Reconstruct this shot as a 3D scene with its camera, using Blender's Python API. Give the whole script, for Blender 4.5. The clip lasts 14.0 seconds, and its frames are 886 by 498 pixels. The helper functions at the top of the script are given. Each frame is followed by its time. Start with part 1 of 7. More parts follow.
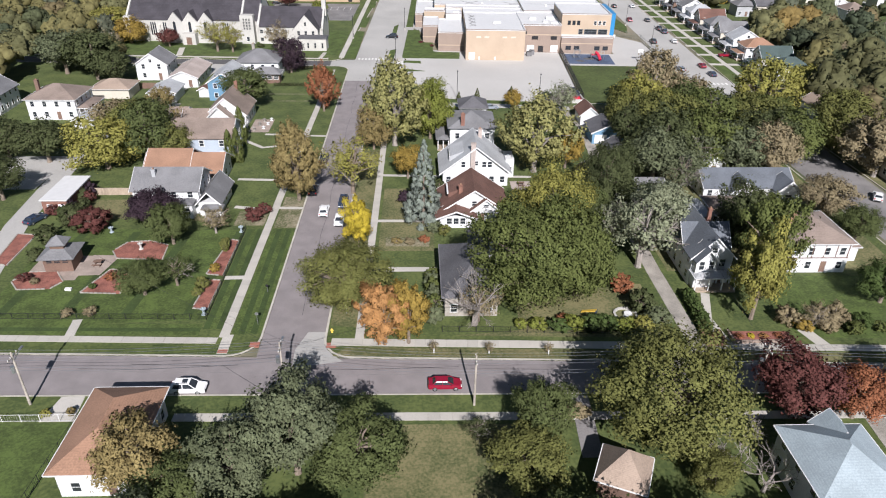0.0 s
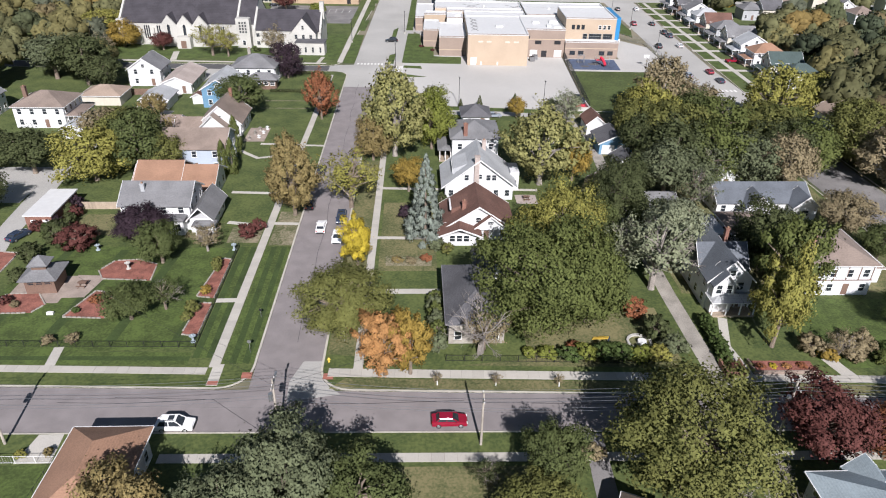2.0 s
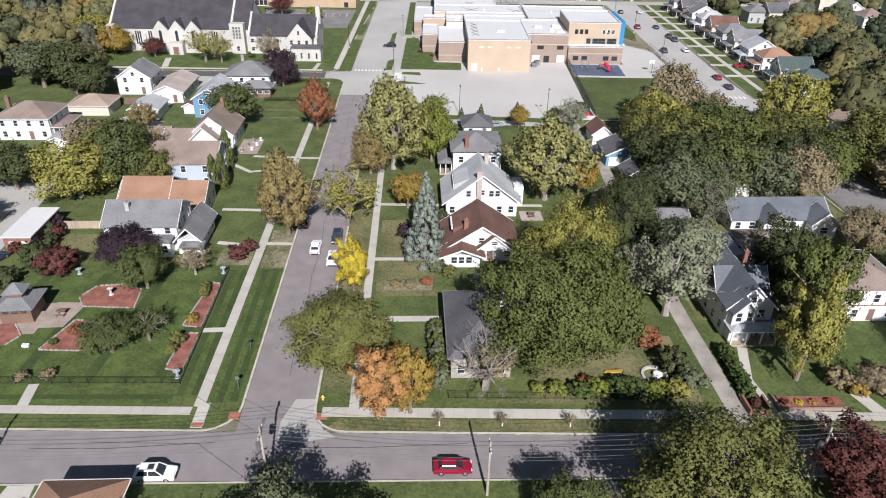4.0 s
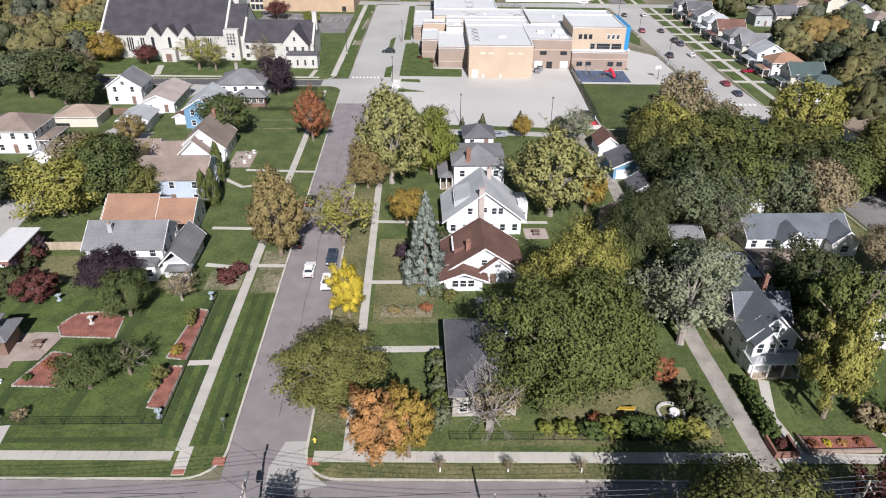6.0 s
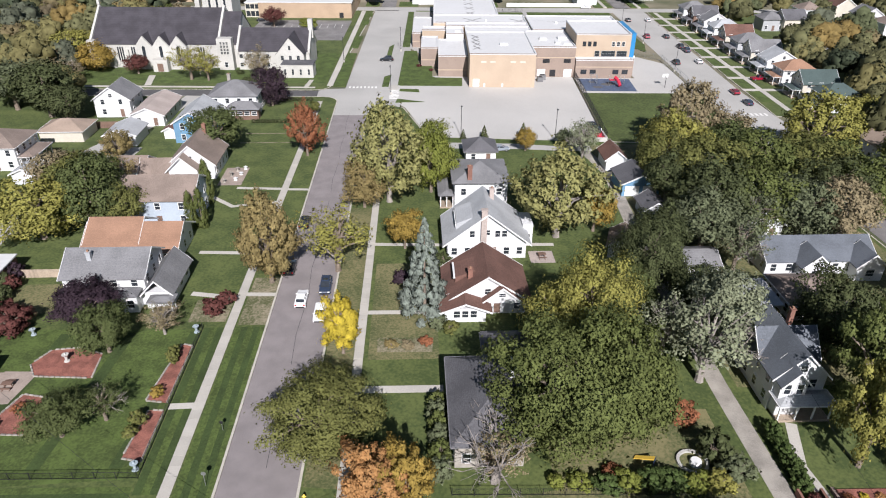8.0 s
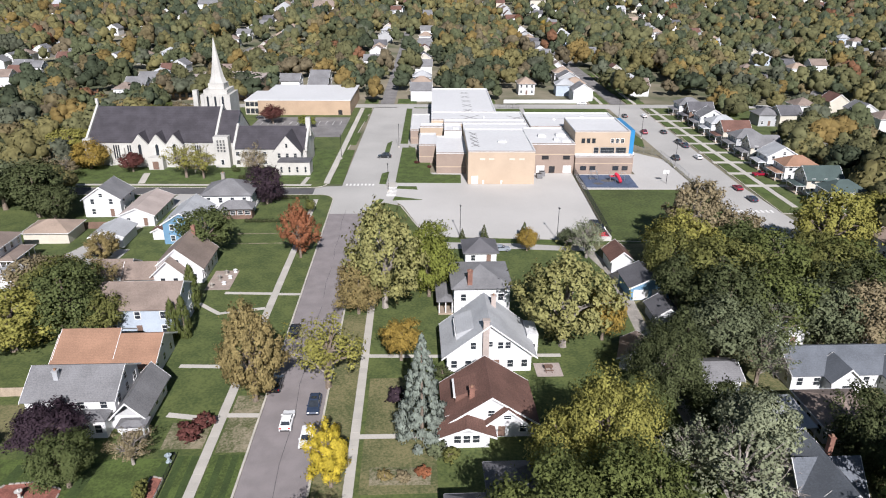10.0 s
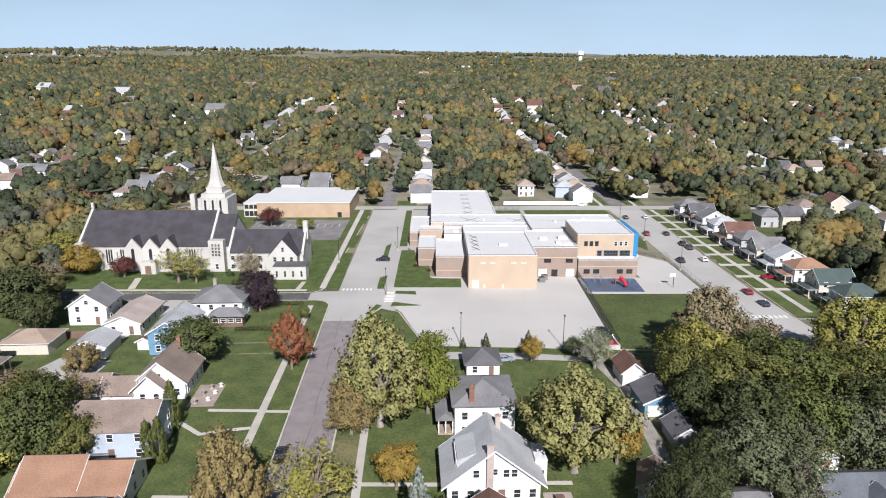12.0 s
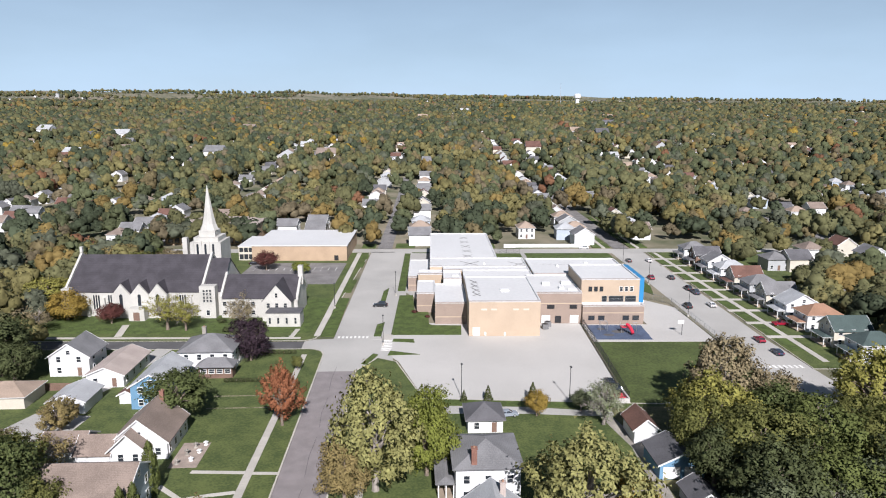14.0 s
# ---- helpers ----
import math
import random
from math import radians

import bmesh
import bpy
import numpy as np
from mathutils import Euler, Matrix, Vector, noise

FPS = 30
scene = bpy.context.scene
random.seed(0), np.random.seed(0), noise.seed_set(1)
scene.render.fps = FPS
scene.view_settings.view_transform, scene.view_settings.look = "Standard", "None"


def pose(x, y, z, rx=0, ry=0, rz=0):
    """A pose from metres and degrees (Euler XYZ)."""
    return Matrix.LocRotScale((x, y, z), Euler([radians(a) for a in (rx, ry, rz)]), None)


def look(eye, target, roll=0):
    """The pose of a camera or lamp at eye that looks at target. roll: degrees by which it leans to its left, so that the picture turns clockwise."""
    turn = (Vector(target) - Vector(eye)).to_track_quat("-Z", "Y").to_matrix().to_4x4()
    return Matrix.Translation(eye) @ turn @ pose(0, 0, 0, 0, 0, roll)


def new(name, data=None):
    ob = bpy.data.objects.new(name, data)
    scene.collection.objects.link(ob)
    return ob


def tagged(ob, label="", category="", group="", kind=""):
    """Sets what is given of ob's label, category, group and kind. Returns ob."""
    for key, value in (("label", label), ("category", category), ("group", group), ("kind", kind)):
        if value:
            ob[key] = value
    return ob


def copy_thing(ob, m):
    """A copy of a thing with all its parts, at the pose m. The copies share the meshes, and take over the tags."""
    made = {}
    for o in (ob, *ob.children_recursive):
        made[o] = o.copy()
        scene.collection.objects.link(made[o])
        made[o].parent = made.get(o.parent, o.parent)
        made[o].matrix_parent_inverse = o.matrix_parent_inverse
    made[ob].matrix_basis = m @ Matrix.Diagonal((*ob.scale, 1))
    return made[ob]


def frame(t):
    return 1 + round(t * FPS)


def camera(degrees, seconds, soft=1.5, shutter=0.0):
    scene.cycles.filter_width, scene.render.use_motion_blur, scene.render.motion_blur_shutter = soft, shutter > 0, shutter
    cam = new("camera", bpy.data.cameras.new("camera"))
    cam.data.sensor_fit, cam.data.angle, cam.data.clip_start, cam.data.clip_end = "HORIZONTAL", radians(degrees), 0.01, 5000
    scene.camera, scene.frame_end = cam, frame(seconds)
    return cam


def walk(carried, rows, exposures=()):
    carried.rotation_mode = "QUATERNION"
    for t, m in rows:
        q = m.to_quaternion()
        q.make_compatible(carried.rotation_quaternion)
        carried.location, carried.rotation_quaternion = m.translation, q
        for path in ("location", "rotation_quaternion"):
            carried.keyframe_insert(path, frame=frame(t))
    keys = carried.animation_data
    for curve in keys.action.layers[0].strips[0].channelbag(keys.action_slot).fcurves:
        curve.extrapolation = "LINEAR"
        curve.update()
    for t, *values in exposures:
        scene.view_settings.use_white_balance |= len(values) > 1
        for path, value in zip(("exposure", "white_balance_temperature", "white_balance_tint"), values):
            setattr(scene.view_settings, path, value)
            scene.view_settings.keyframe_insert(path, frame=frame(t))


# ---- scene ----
import itertools

cam = camera(65.9, 14.0, soft=1.1)
PATH = [
    (0, (18.075, -73.77, 62.955), (18.154, -72.043, 61.949), 1.0),
    (0.5, (17.88, -72.222, 62.965), (17.96, -70.495, 61.958), 1.0),
    (1, (17.731, -70.559, 62.99), (17.812, -68.832, 61.984), 1.1),
    (1.5, (17.598, -68.79, 63.014), (17.681, -67.064, 62.006), 1.1),
    (2, (17.516, -66.869, 63.028), (17.6, -65.143, 62.021), 1.2),
    (2.5, (17.455, -64.885, 63.054), (17.54, -63.159, 62.046), 1.2),
    (3, (17.448, -62.959, 63.078), (17.534, -61.233, 62.07), 1.2),
    (5.5, (17.735, -53.737, 62.998), (17.819, -52.011, 61.992), 0.8),
    (6, (17.875, -51.853, 62.991), (17.958, -50.126, 61.985), 0.8),
    (6.5, (18.038, -49.906, 62.965), (18.12, -48.178, 61.96), 0.6),
    (7, (18.17, -47.868, 62.958), (18.251, -46.14, 61.954), 0.6),
    (8.1, (18.27, -43.25, 62.97), (18.351, -41.520, 61.970), 0.5),
    (8.6, (18.31, -41.1, 62.98), (18.393, -39.346, 62.023), 0.45),
    (9.5, (18.444, -37.226, 63.002), (18.53, -35.416, 62.157), 0.4),
    (10, (18.629, -35.204, 63.026), (18.717, -33.363, 62.251), 0.3),
    (10.5, (18.843, -33.249, 63.049), (18.93, -31.38, 62.342), 0.2),
    (11, (18.982, -31.401, 63.046), (19.07, -29.509, 62.405), 0.1),
    (11.5, (19.093, -29.574, 63.005), (19.182, -27.66, 62.432), 0.1),
    (12, (19.163, -27.727, 62.965), (19.253, -25.794, 62.458), 0.1),
    (12.5, (19.184, -25.94, 62.888), (19.276, -23.991, 62.449), 0.1),
    (12.8, (19.184, -24.88, 62.858), (19.276, -22.923, 62.456), 0.1),
    (13, (19.183, -24.169, 62.838), (19.275, -22.21, 62.443), 0.1),
    (13.5, (19.207, -22.409, 62.796), (19.302, -20.45, 62.404), 0.1),
    (14, (19.259, -20.684, 62.77), (19.354, -18.725, 62.378), 0.1),
]
walk(cam, [(t, look(eye, target, roll)) for t, eye, target, roll in PATH])

# ---------- light ----------
SUN_EL, SUN_AZ = radians(36), radians(-174)   # azimuth of the sun, clockwise from north
sun_way = Vector((math.sin(SUN_AZ) * math.cos(SUN_EL) * -1, math.cos(SUN_AZ) * math.cos(SUN_EL), math.sin(SUN_EL)))
world = bpy.data.worlds.new("sky")
scene.world = world
world.use_nodes = True
wn, wl = world.node_tree.nodes, world.node_tree.links
sky = wn.new("ShaderNodeTexSky")
sky.sky_type, sky.sun_disc = "NISHITA", False
sky.sun_elevation, sky.sun_rotation = SUN_EL, math.atan2(sun_way.x, sun_way.y)
sky.air_density, sky.dust_density, sky.ozone_density, sky.altitude = 1.0, 0.15, 1.2, 400
tc = wn.new("ShaderNodeTexCoord")
mp = wn.new("ShaderNodeMapping")
mp.inputs["Scale"].default_value = (1.4, 1.4, 4.5)
wl.new(tc.outputs["Generated"], mp.inputs["Vector"])
cl = wn.new("ShaderNodeTexNoise")
cl.inputs["Scale"].default_value, cl.inputs["Detail"].default_value, cl.inputs["Roughness"].default_value = 1.7, 7, 0.55
wl.new(mp.outputs[0], cl.inputs["Vector"])
ramp = wn.new("ShaderNodeMapRange")
ramp.inputs["From Min"].default_value, ramp.inputs["From Max"].default_value = 0.02, 0.80
ramp.inputs["To Min"].default_value, ramp.inputs["To Max"].default_value = 0.55, 0.92
wl.new(cl.outputs["Fac"], ramp.inputs["Value"])
cmix = wn.new("ShaderNodeMix")
cmix.data_type = "RGBA"
cmix.inputs["B"].default_value = (17.2, 23.4, 28.6, 1)
sep = wn.new("ShaderNodeSeparateXYZ")
wl.new(tc.outputs["Generated"], sep.inputs[0])
low = wn.new("ShaderNodeMapRange")   # thin haze lies low, all round the horizon
low.inputs["From Min"].default_value, low.inputs["From Max"].default_value = 0.02, 0.36
low.inputs["To Min"].default_value, low.inputs["To Max"].default_value = 1.0, 0.06
wl.new(sep.outputs["Z"], low.inputs["Value"])
haze = wn.new("ShaderNodeMath")
haze.operation = "MULTIPLY"
wl.new(ramp.outputs[0], haze.inputs[0])
wl.new(low.outputs[0], haze.inputs[1])
wl.new(haze.outputs[0], cmix.inputs["Factor"])
wl.new(sky.outputs[0], cmix.inputs["A"])
bg = wn["Background"]
bg.inputs["Strength"].default_value = 0.025
wl.new(cmix.outputs["Result"], bg.inputs["Color"])
sun = new("sun", bpy.data.lights.new("sun", "SUN"))
sun.data.energy, sun.data.angle, sun.data.color = 5.0, radians(0.5), (1.0, 0.965, 0.905)
sun.matrix_world = look(sun_way * 300, (0, 0, 0))

scene.view_settings.exposure = 0.54
scene.view_settings.use_white_balance = True
scene.view_settings.white_balance_temperature = 6150
scene.view_settings.white_balance_tint = 16

# ---------- materials ----------
def mat(name, col, rough=0.8, var=0.25, s1=0.25, s2=6.0, bump=0.0, metal=0.0, dark=None, lines=None, island=0.0, objvar=0.0, trans=0.0, spec=0.4):
    """Colour with two scales of variation; lines=(axis, period, depth) adds courses."""
    m = bpy.data.materials.new(name)
    m.use_nodes = True
    n, l = m.node_tree.nodes, m.node_tree.links
    p = n["Principled BSDF"]
    p.inputs["Roughness"].default_value, p.inputs["Metallic"].default_value = rough, metal
    p.inputs["Specular IOR Level"].default_value = spec
    geo = n.new("ShaderNodeNewGeometry")
    a = n.new("ShaderNodeTexNoise")
    a.inputs["Scale"].default_value, a.inputs["Detail"].default_value = s1, 5
    b = n.new("ShaderNodeTexNoise")
    b.inputs["Scale"].default_value, b.inputs["Detail"].default_value = s2, 3
    for t in (a, b):
        l.new(geo.outputs["Position"], t.inputs["Vector"])
    add = n.new("ShaderNodeMath")
    add.operation = "ADD"
    l.new(a.outputs["Fac"], add.inputs[0])
    l.new(b.outputs["Fac"], add.inputs[1])
    last = add.outputs[0]
    span = [0.8, 1.2]
    if island:
        sc = n.new("ShaderNodeMath")
        sc.operation = "MULTIPLY_ADD"
        sc.inputs[1].default_value = island
        l.new(geo.outputs["Random Per Island"], sc.inputs[0])
        l.new(last, sc.inputs[2])
        last = sc.outputs[0]
        span[1] += island * 0.9
    if objvar:
        oi = n.new("ShaderNodeObjectInfo")
        sc = n.new("ShaderNodeMath")
        sc.operation = "MULTIPLY_ADD"
        sc.inputs[1].default_value = objvar
        l.new(oi.outputs["Random"], sc.inputs[0])
        l.new(last, sc.inputs[2])
        last = sc.outputs[0]
        span[1] += objvar * 0.9
    mr = n.new("ShaderNodeMapRange")
    mr.inputs["From Min"].default_value, mr.inputs["From Max"].default_value = span
    l.new(last, mr.inputs["Value"])
    mix = n.new("ShaderNodeMix")
    mix.data_type = "RGBA"
    lo = dark or tuple(c * (1 - var) for c in col)
    hi = tuple(min(1, c * (1 + var * 0.8)) for c in col)
    mix.inputs["A"].default_value, mix.inputs["B"].default_value = (*lo, 1), (*hi, 1)
    l.new(mr.outputs[0], mix.inputs["Factor"])
    out = mix.outputs["Result"]
    if lines:
        axis, period, depth = lines
        w = n.new("ShaderNodeTexWave")
        w.wave_type, w.bands_direction, w.wave_profile = "BANDS", axis, "SAW"
        w.inputs["Scale"].default_value = 0.31416 / period
        w.inputs["Distortion"].default_value = 0.15
        l.new(geo.outputs["Position"], w.inputs["Vector"])
        mm = n.new("ShaderNodeMix")
        mm.data_type, mm.blend_type = "RGBA", "MULTIPLY"
        mm.inputs["Factor"].default_value = depth
        l.new(out, mm.inputs["A"])
        l.new(w.outputs["Color"], mm.inputs["B"])
        out = mm.outputs["Result"]
    l.new(out, p.inputs["Base Color"])
    if bump:
        bu = n.new("ShaderNodeBump")
        bu.inputs["Strength"].default_value, bu.inputs["Distance"].default_value = bump, 0.05
        l.new(b.outputs["Fac"], bu.inputs["Height"])
        l.new(bu.outputs[0], p.inputs["Normal"])
    if trans:
        tr = n.new("ShaderNodeBsdfTranslucent")
        l.new(out, tr.inputs["Color"])
        ms = n.new("ShaderNodeMixShader")
        ms.inputs[0].default_value = trans
        l.new(p.outputs[0], ms.inputs[1])
        l.new(tr.outputs[0], ms.inputs[2])
        l.new(ms.outputs[0], n["Material Output"].inputs["Surface"])
    return m


M = {
    "earth": mat("earth", (0.10, 0.10, 0.045), 0.95, 0.45, 0.05, 2.0, 0.4),
    "far_ground": mat("far_ground", (0.200, 0.172, 0.125), 0.95, 0.4, 0.0045, 0.05, dark=(0.080, 0.092, 0.045)),
    "lawn": mat("lawn", (0.088, 0.108, 0.032), 0.95, 0.22, 0.22, 2.2, 0.6, dark=(0.050, 0.072, 0.020)),
    "lawn_rich": mat("lawn_rich", (0.068, 0.098, 0.023), 0.95, 0.36, 0.35, 3.0, 0.5),
    "lawn_dry": mat("lawn_dry", (0.145, 0.130, 0.062), 0.95, 0.4, 0.15, 3.0, 0.5, dark=(0.07, 0.085, 0.03)),
    "lawn_bare": mat("lawn_bare", (0.22, 0.19, 0.13), 0.95, 0.3, 0.3, 3.0, 0.5, dark=(0.08, 0.09, 0.035)),
    "stripe": mat("stripe", (0.042, 0.066, 0.017), 0.95, 0.25, 0.3, 4.0, 0.4),
    "field": mat("field", (0.066, 0.088, 0.024), 0.95, 0.32, 0.12, 1.5, 0.4),
    "asphalt": mat("asphalt", (0.232, 0.208, 0.206), 0.92, 0.14, 0.35, 14.0, 0.25),
    "asphalt_old": mat("asphalt_old", (0.20, 0.19, 0.185), 0.92, 0.25, 0.2, 10.0, 0.25),
    "asphalt_dark": mat("asphalt_dark", (0.10, 0.098, 0.10), 0.92, 0.25, 0.2, 10.0, 0.2),
    "tar": mat("tar", (0.04, 0.04, 0.042), 0.6, 0.2),
    "concrete": mat("concrete", (0.47, 0.445, 0.40), 0.9, 0.14, 0.12, 9.0, 0.15),
    "concrete_road": mat("concrete_road", (0.40, 0.388, 0.365), 0.9, 0.14, 0.05, 5.0, 0.1),
    "concrete_lot": mat("concrete_lot", (0.47, 0.455, 0.43), 0.9, 0.10, 0.04, 4.0, 0.1),
    "slab": mat("slab", (0.44, 0.415, 0.37), 0.92, 0.14, 0.3, 9.0, 0.15, objvar=0.35),
    "kerb": mat("kerb", (0.47, 0.44, 0.38), 0.9, 0.2, 0.4, 7.0, 0.2),
    "gravel": mat("gravel", (0.31, 0.285, 0.25), 0.95, 0.32, 0.3, 8.0, 0.5),
    "mulch": mat("mulch", (0.25, 0.10, 0.075), 0.95, 0.4, 0.6, 9.0, 0.6),
    "paver": mat("paver", (0.33, 0.27, 0.23), 0.9, 0.2, 0.5, 8.0, 0.3),
    "stone": mat("stone", (0.31, 0.285, 0.25), 0.9, 0.3, 0.8, 9.0, 0.3, objvar=0.4),
    "limestone": mat("limestone", (0.46, 0.448, 0.415), 0.88, 0.14, 0.2, 4.0, 0.2),
    "slate": mat("slate", (0.055, 0.050, 0.058), 0.75, 0.28, 0.3, 5.0, 0.2, lines=("Z", 0.45, 0.18)),
    "white_wall": mat("white_wall", (0.66, 0.665, 0.67), 0.6, 0.07, 0.3, 5.0, lines=("Z", 0.16, 0.12)),
    "cream_wall": mat("cream_wall", (0.56, 0.52, 0.44), 0.65, 0.08, 0.3, 5.0, lines=("Z", 0.16, 0.12)),
    "grey_wall": mat("grey_wall", (0.40, 0.41, 0.42), 0.65, 0.1, 0.3, 5.0, lines=("Z", 0.16, 0.14)),
    "blue_wall": mat("blue_wall", (0.14, 0.27, 0.40), 0.65, 0.1, 0.3, 5.0, lines=("Z", 0.16, 0.14)),
    "paleblue_wall": mat("paleblue_wall", (0.42, 0.48, 0.55), 0.65, 0.1, 0.3, 5.0, lines=("Z", 0.16, 0.14)),
    "brown_wall": mat("brown_wall", (0.19, 0.12, 0.09), 0.75, 0.2, 0.4, 6.0, lines=("Z", 0.2, 0.2)),
    "brick_wall": mat("brick_wall", (0.235, 0.118, 0.088), 0.85, 0.25, 0.5, 8.0, 0.2, lines=("Z", 0.075, 0.15)),
    "tan_brick": mat("tan_brick", (0.44, 0.345, 0.255), 0.85, 0.08, 0.15, 5.0, 0.1, lines=("Z", 0.2, 0.06)),
    "taupe_brick": mat("taupe_brick", (0.29, 0.225, 0.185), 0.85, 0.12, 0.2, 5.0, 0.1, lines=("Z", 0.2, 0.10)),
    "orange_brick": mat("orange_brick", (0.41, 0.30, 0.205), 0.85, 0.12, 0.2, 5.0, 0.1, lines=("Z", 0.2, 0.06)),
    "blue_panel": mat("blue_panel", (0.03, 0.20, 0.42), 0.45, 0.08),
    "membrane": mat("membrane", (0.60, 0.60, 0.595), 0.7, 0.05, 0.06, 1.0),
    "membrane_dirt": mat("membrane_dirt", (0.27, 0.265, 0.26), 0.8, 0.35, 0.5, 3.0),
    "roof_grey": mat("roof_grey", (0.188, 0.187, 0.192), 0.9, 0.22, 0.25, 5.0, 0.3, lines=("Z", 0.14, 0.14)),
    "roof_slate": mat("roof_slate", (0.125, 0.138, 0.158), 0.9, 0.22, 0.25, 5.0, 0.3, lines=("Z", 0.14, 0.14)),
    "roof_light": mat("roof_light", (0.40, 0.41, 0.42), 0.9, 0.16, 0.25, 5.0, 0.3, lines=("Z", 0.14, 0.12)),
    "roof_dark": mat("roof_dark", (0.112, 0.110, 0.118), 0.9, 0.25, 0.25, 5.0, 0.3, lines=("Z", 0.14, 0.15)),
    "roof_brown": mat("roof_brown", (0.15, 0.080, 0.062), 0.9, 0.25, 0.25, 5.0, 0.3, lines=("Z", 0.14, 0.15)),
    "roof_orange": mat("roof_orange", (0.30, 0.175, 0.115), 0.9, 0.18, 0.25, 5.0, 0.3, lines=("Z", 0.14, 0.13)),
    "roof_taupe": mat("roof_taupe", (0.235, 0.185, 0.155), 0.9, 0.22, 0.25, 5.0, 0.3, lines=("Z", 0.14, 0.14)),
    "roof_tan": mat("roof_tan", (0.33, 0.255, 0.20), 0.9, 0.18, 0.25, 5.0, 0.3, lines=("Z", 0.14, 0.14)),
    "roof_pink": mat("roof_pink", (0.42, 0.355, 0.32), 0.9, 0.15, 0.25, 5.0, 0.3, lines=("Z", 0.14, 0.12)),
    "roof_pale": mat("roof_pale", (0.33, 0.39, 0.42), 0.85, 0.14, 0.25, 5.0, 0.3, lines=("Z", 0.14, 0.12)),
    "roof_green": mat("roof_green", (0.065, 0.092, 0.088), 0.9, 0.2, 0.25, 5.0, 0.3, lines=("Z", 0.14, 0.14)),
    "trim": mat("trim", (0.70, 0.70, 0.69), 0.55, 0.05, 0.5, 6.0),
    "glass": mat("glass", (0.03, 0.035, 0.042), 0.08, 0.2, 0.5, 2.0, spec=0.8),
    "dark_metal": mat("dark_metal", (0.03, 0.03, 0.033), 0.5, 0.2, metal=0.3),
    "steel": mat("steel", (0.45, 0.46, 0.47), 0.4, 0.15, metal=0.8),
    "pole_wood": mat("pole_wood", (0.38, 0.34, 0.29), 0.9, 0.25, 0.5, 9.0, 0.3),
    "timber": mat("timber", (0.36, 0.29, 0.22), 0.85, 0.3, 0.5, 8.0, 0.3, objvar=0.3),
    "bark": mat("bark", (0.20, 0.16, 0.125), 0.95, 0.35, 0.8, 9.0, 0.6),
    "bark_pale": mat("bark_pale", (0.27, 0.24, 0.215), 0.95, 0.3, 0.8, 9.0, 0.6),
    "play_blue": mat("play_blue", (0.075, 0.10, 0.16), 0.9, 0.3, 0.2, 2.0),
    "red_plastic": mat("red_plastic", (0.50, 0.03, 0.06), 0.4, 0.1),
    "yellow_plastic": mat("yellow_plastic", (0.75, 0.50, 0.08), 0.45, 0.1),
    "tyre": mat("tyre", (0.02, 0.02, 0.021), 0.8, 0.2),
    "paint_white": mat("paint_white", (0.80, 0.80, 0.80), 0.25, 0.03, spec=0.7),
    "paint_red": mat("paint_red", (0.25, 0.010, 0.030), 0.22, 0.05, spec=0.7),
    "paint_black": mat("paint_black", (0.016, 0.018, 0.022), 0.2, 0.1, spec=0.7),
    "paint_grey": mat("paint_grey", (0.26, 0.29, 0.33), 0.25, 0.06, spec=0.7),
    "paint_navy": mat("paint_navy", (0.03, 0.045, 0.08), 0.2, 0.1, spec=0.7),
    "lamp_lens": mat("lamp_lens", (0.75, 0.75, 0.72), 0.1, 0.05),
    "tail_lens": mat("tail_lens", (0.35, 0.01, 0.01), 0.2, 0.05),
    "road_paint": mat("road_paint", (0.72, 0.71, 0.68), 0.8, 0.15, 0.5, 6.0),
    "tactile": mat("tactile", (0.38, 0.15, 0.11), 0.85, 0.15),
}


def leaf(name, col, var=0.34, island=0.35, fine=1.4, broad=0.45):
    col = (col[0] * 1.06, col[1] * 1.08, col[2] * 1.02)
    return mat(name, col, 0.75, var, broad, fine, island=island, trans=0.14, spec=0.08, dark=tuple(x * (1 - var) * 0.9 for x in col))


# leaf colours for the distance: greyed and blued, with aerial haze mixed in
FAR = {}
for _n, _c in (("olive", (0.150, 0.140, 0.062)), ("green", (0.115, 0.122, 0.058)), ("dark", (0.078, 0.088, 0.048)), ("yellowgreen", (0.205, 0.175, 0.070)), ("gold", (0.240, 0.165, 0.055)), ("brown", (0.180, 0.140, 0.085)), ("tan", (0.195, 0.150, 0.075)), ("greygreen", (0.125, 0.128, 0.085)), ("rust", (0.220, 0.105, 0.055)), ("yellow", (0.340, 0.230, 0.040)), ("red", (0.200, 0.060, 0.045))):
    FAR[_n] = leaf("far_leaf_" + _n, tuple(0.70 * q + 0.004 * k for k, q in enumerate(_c)), 0.46, 0.22, 0.5, 0.03)
L = {}
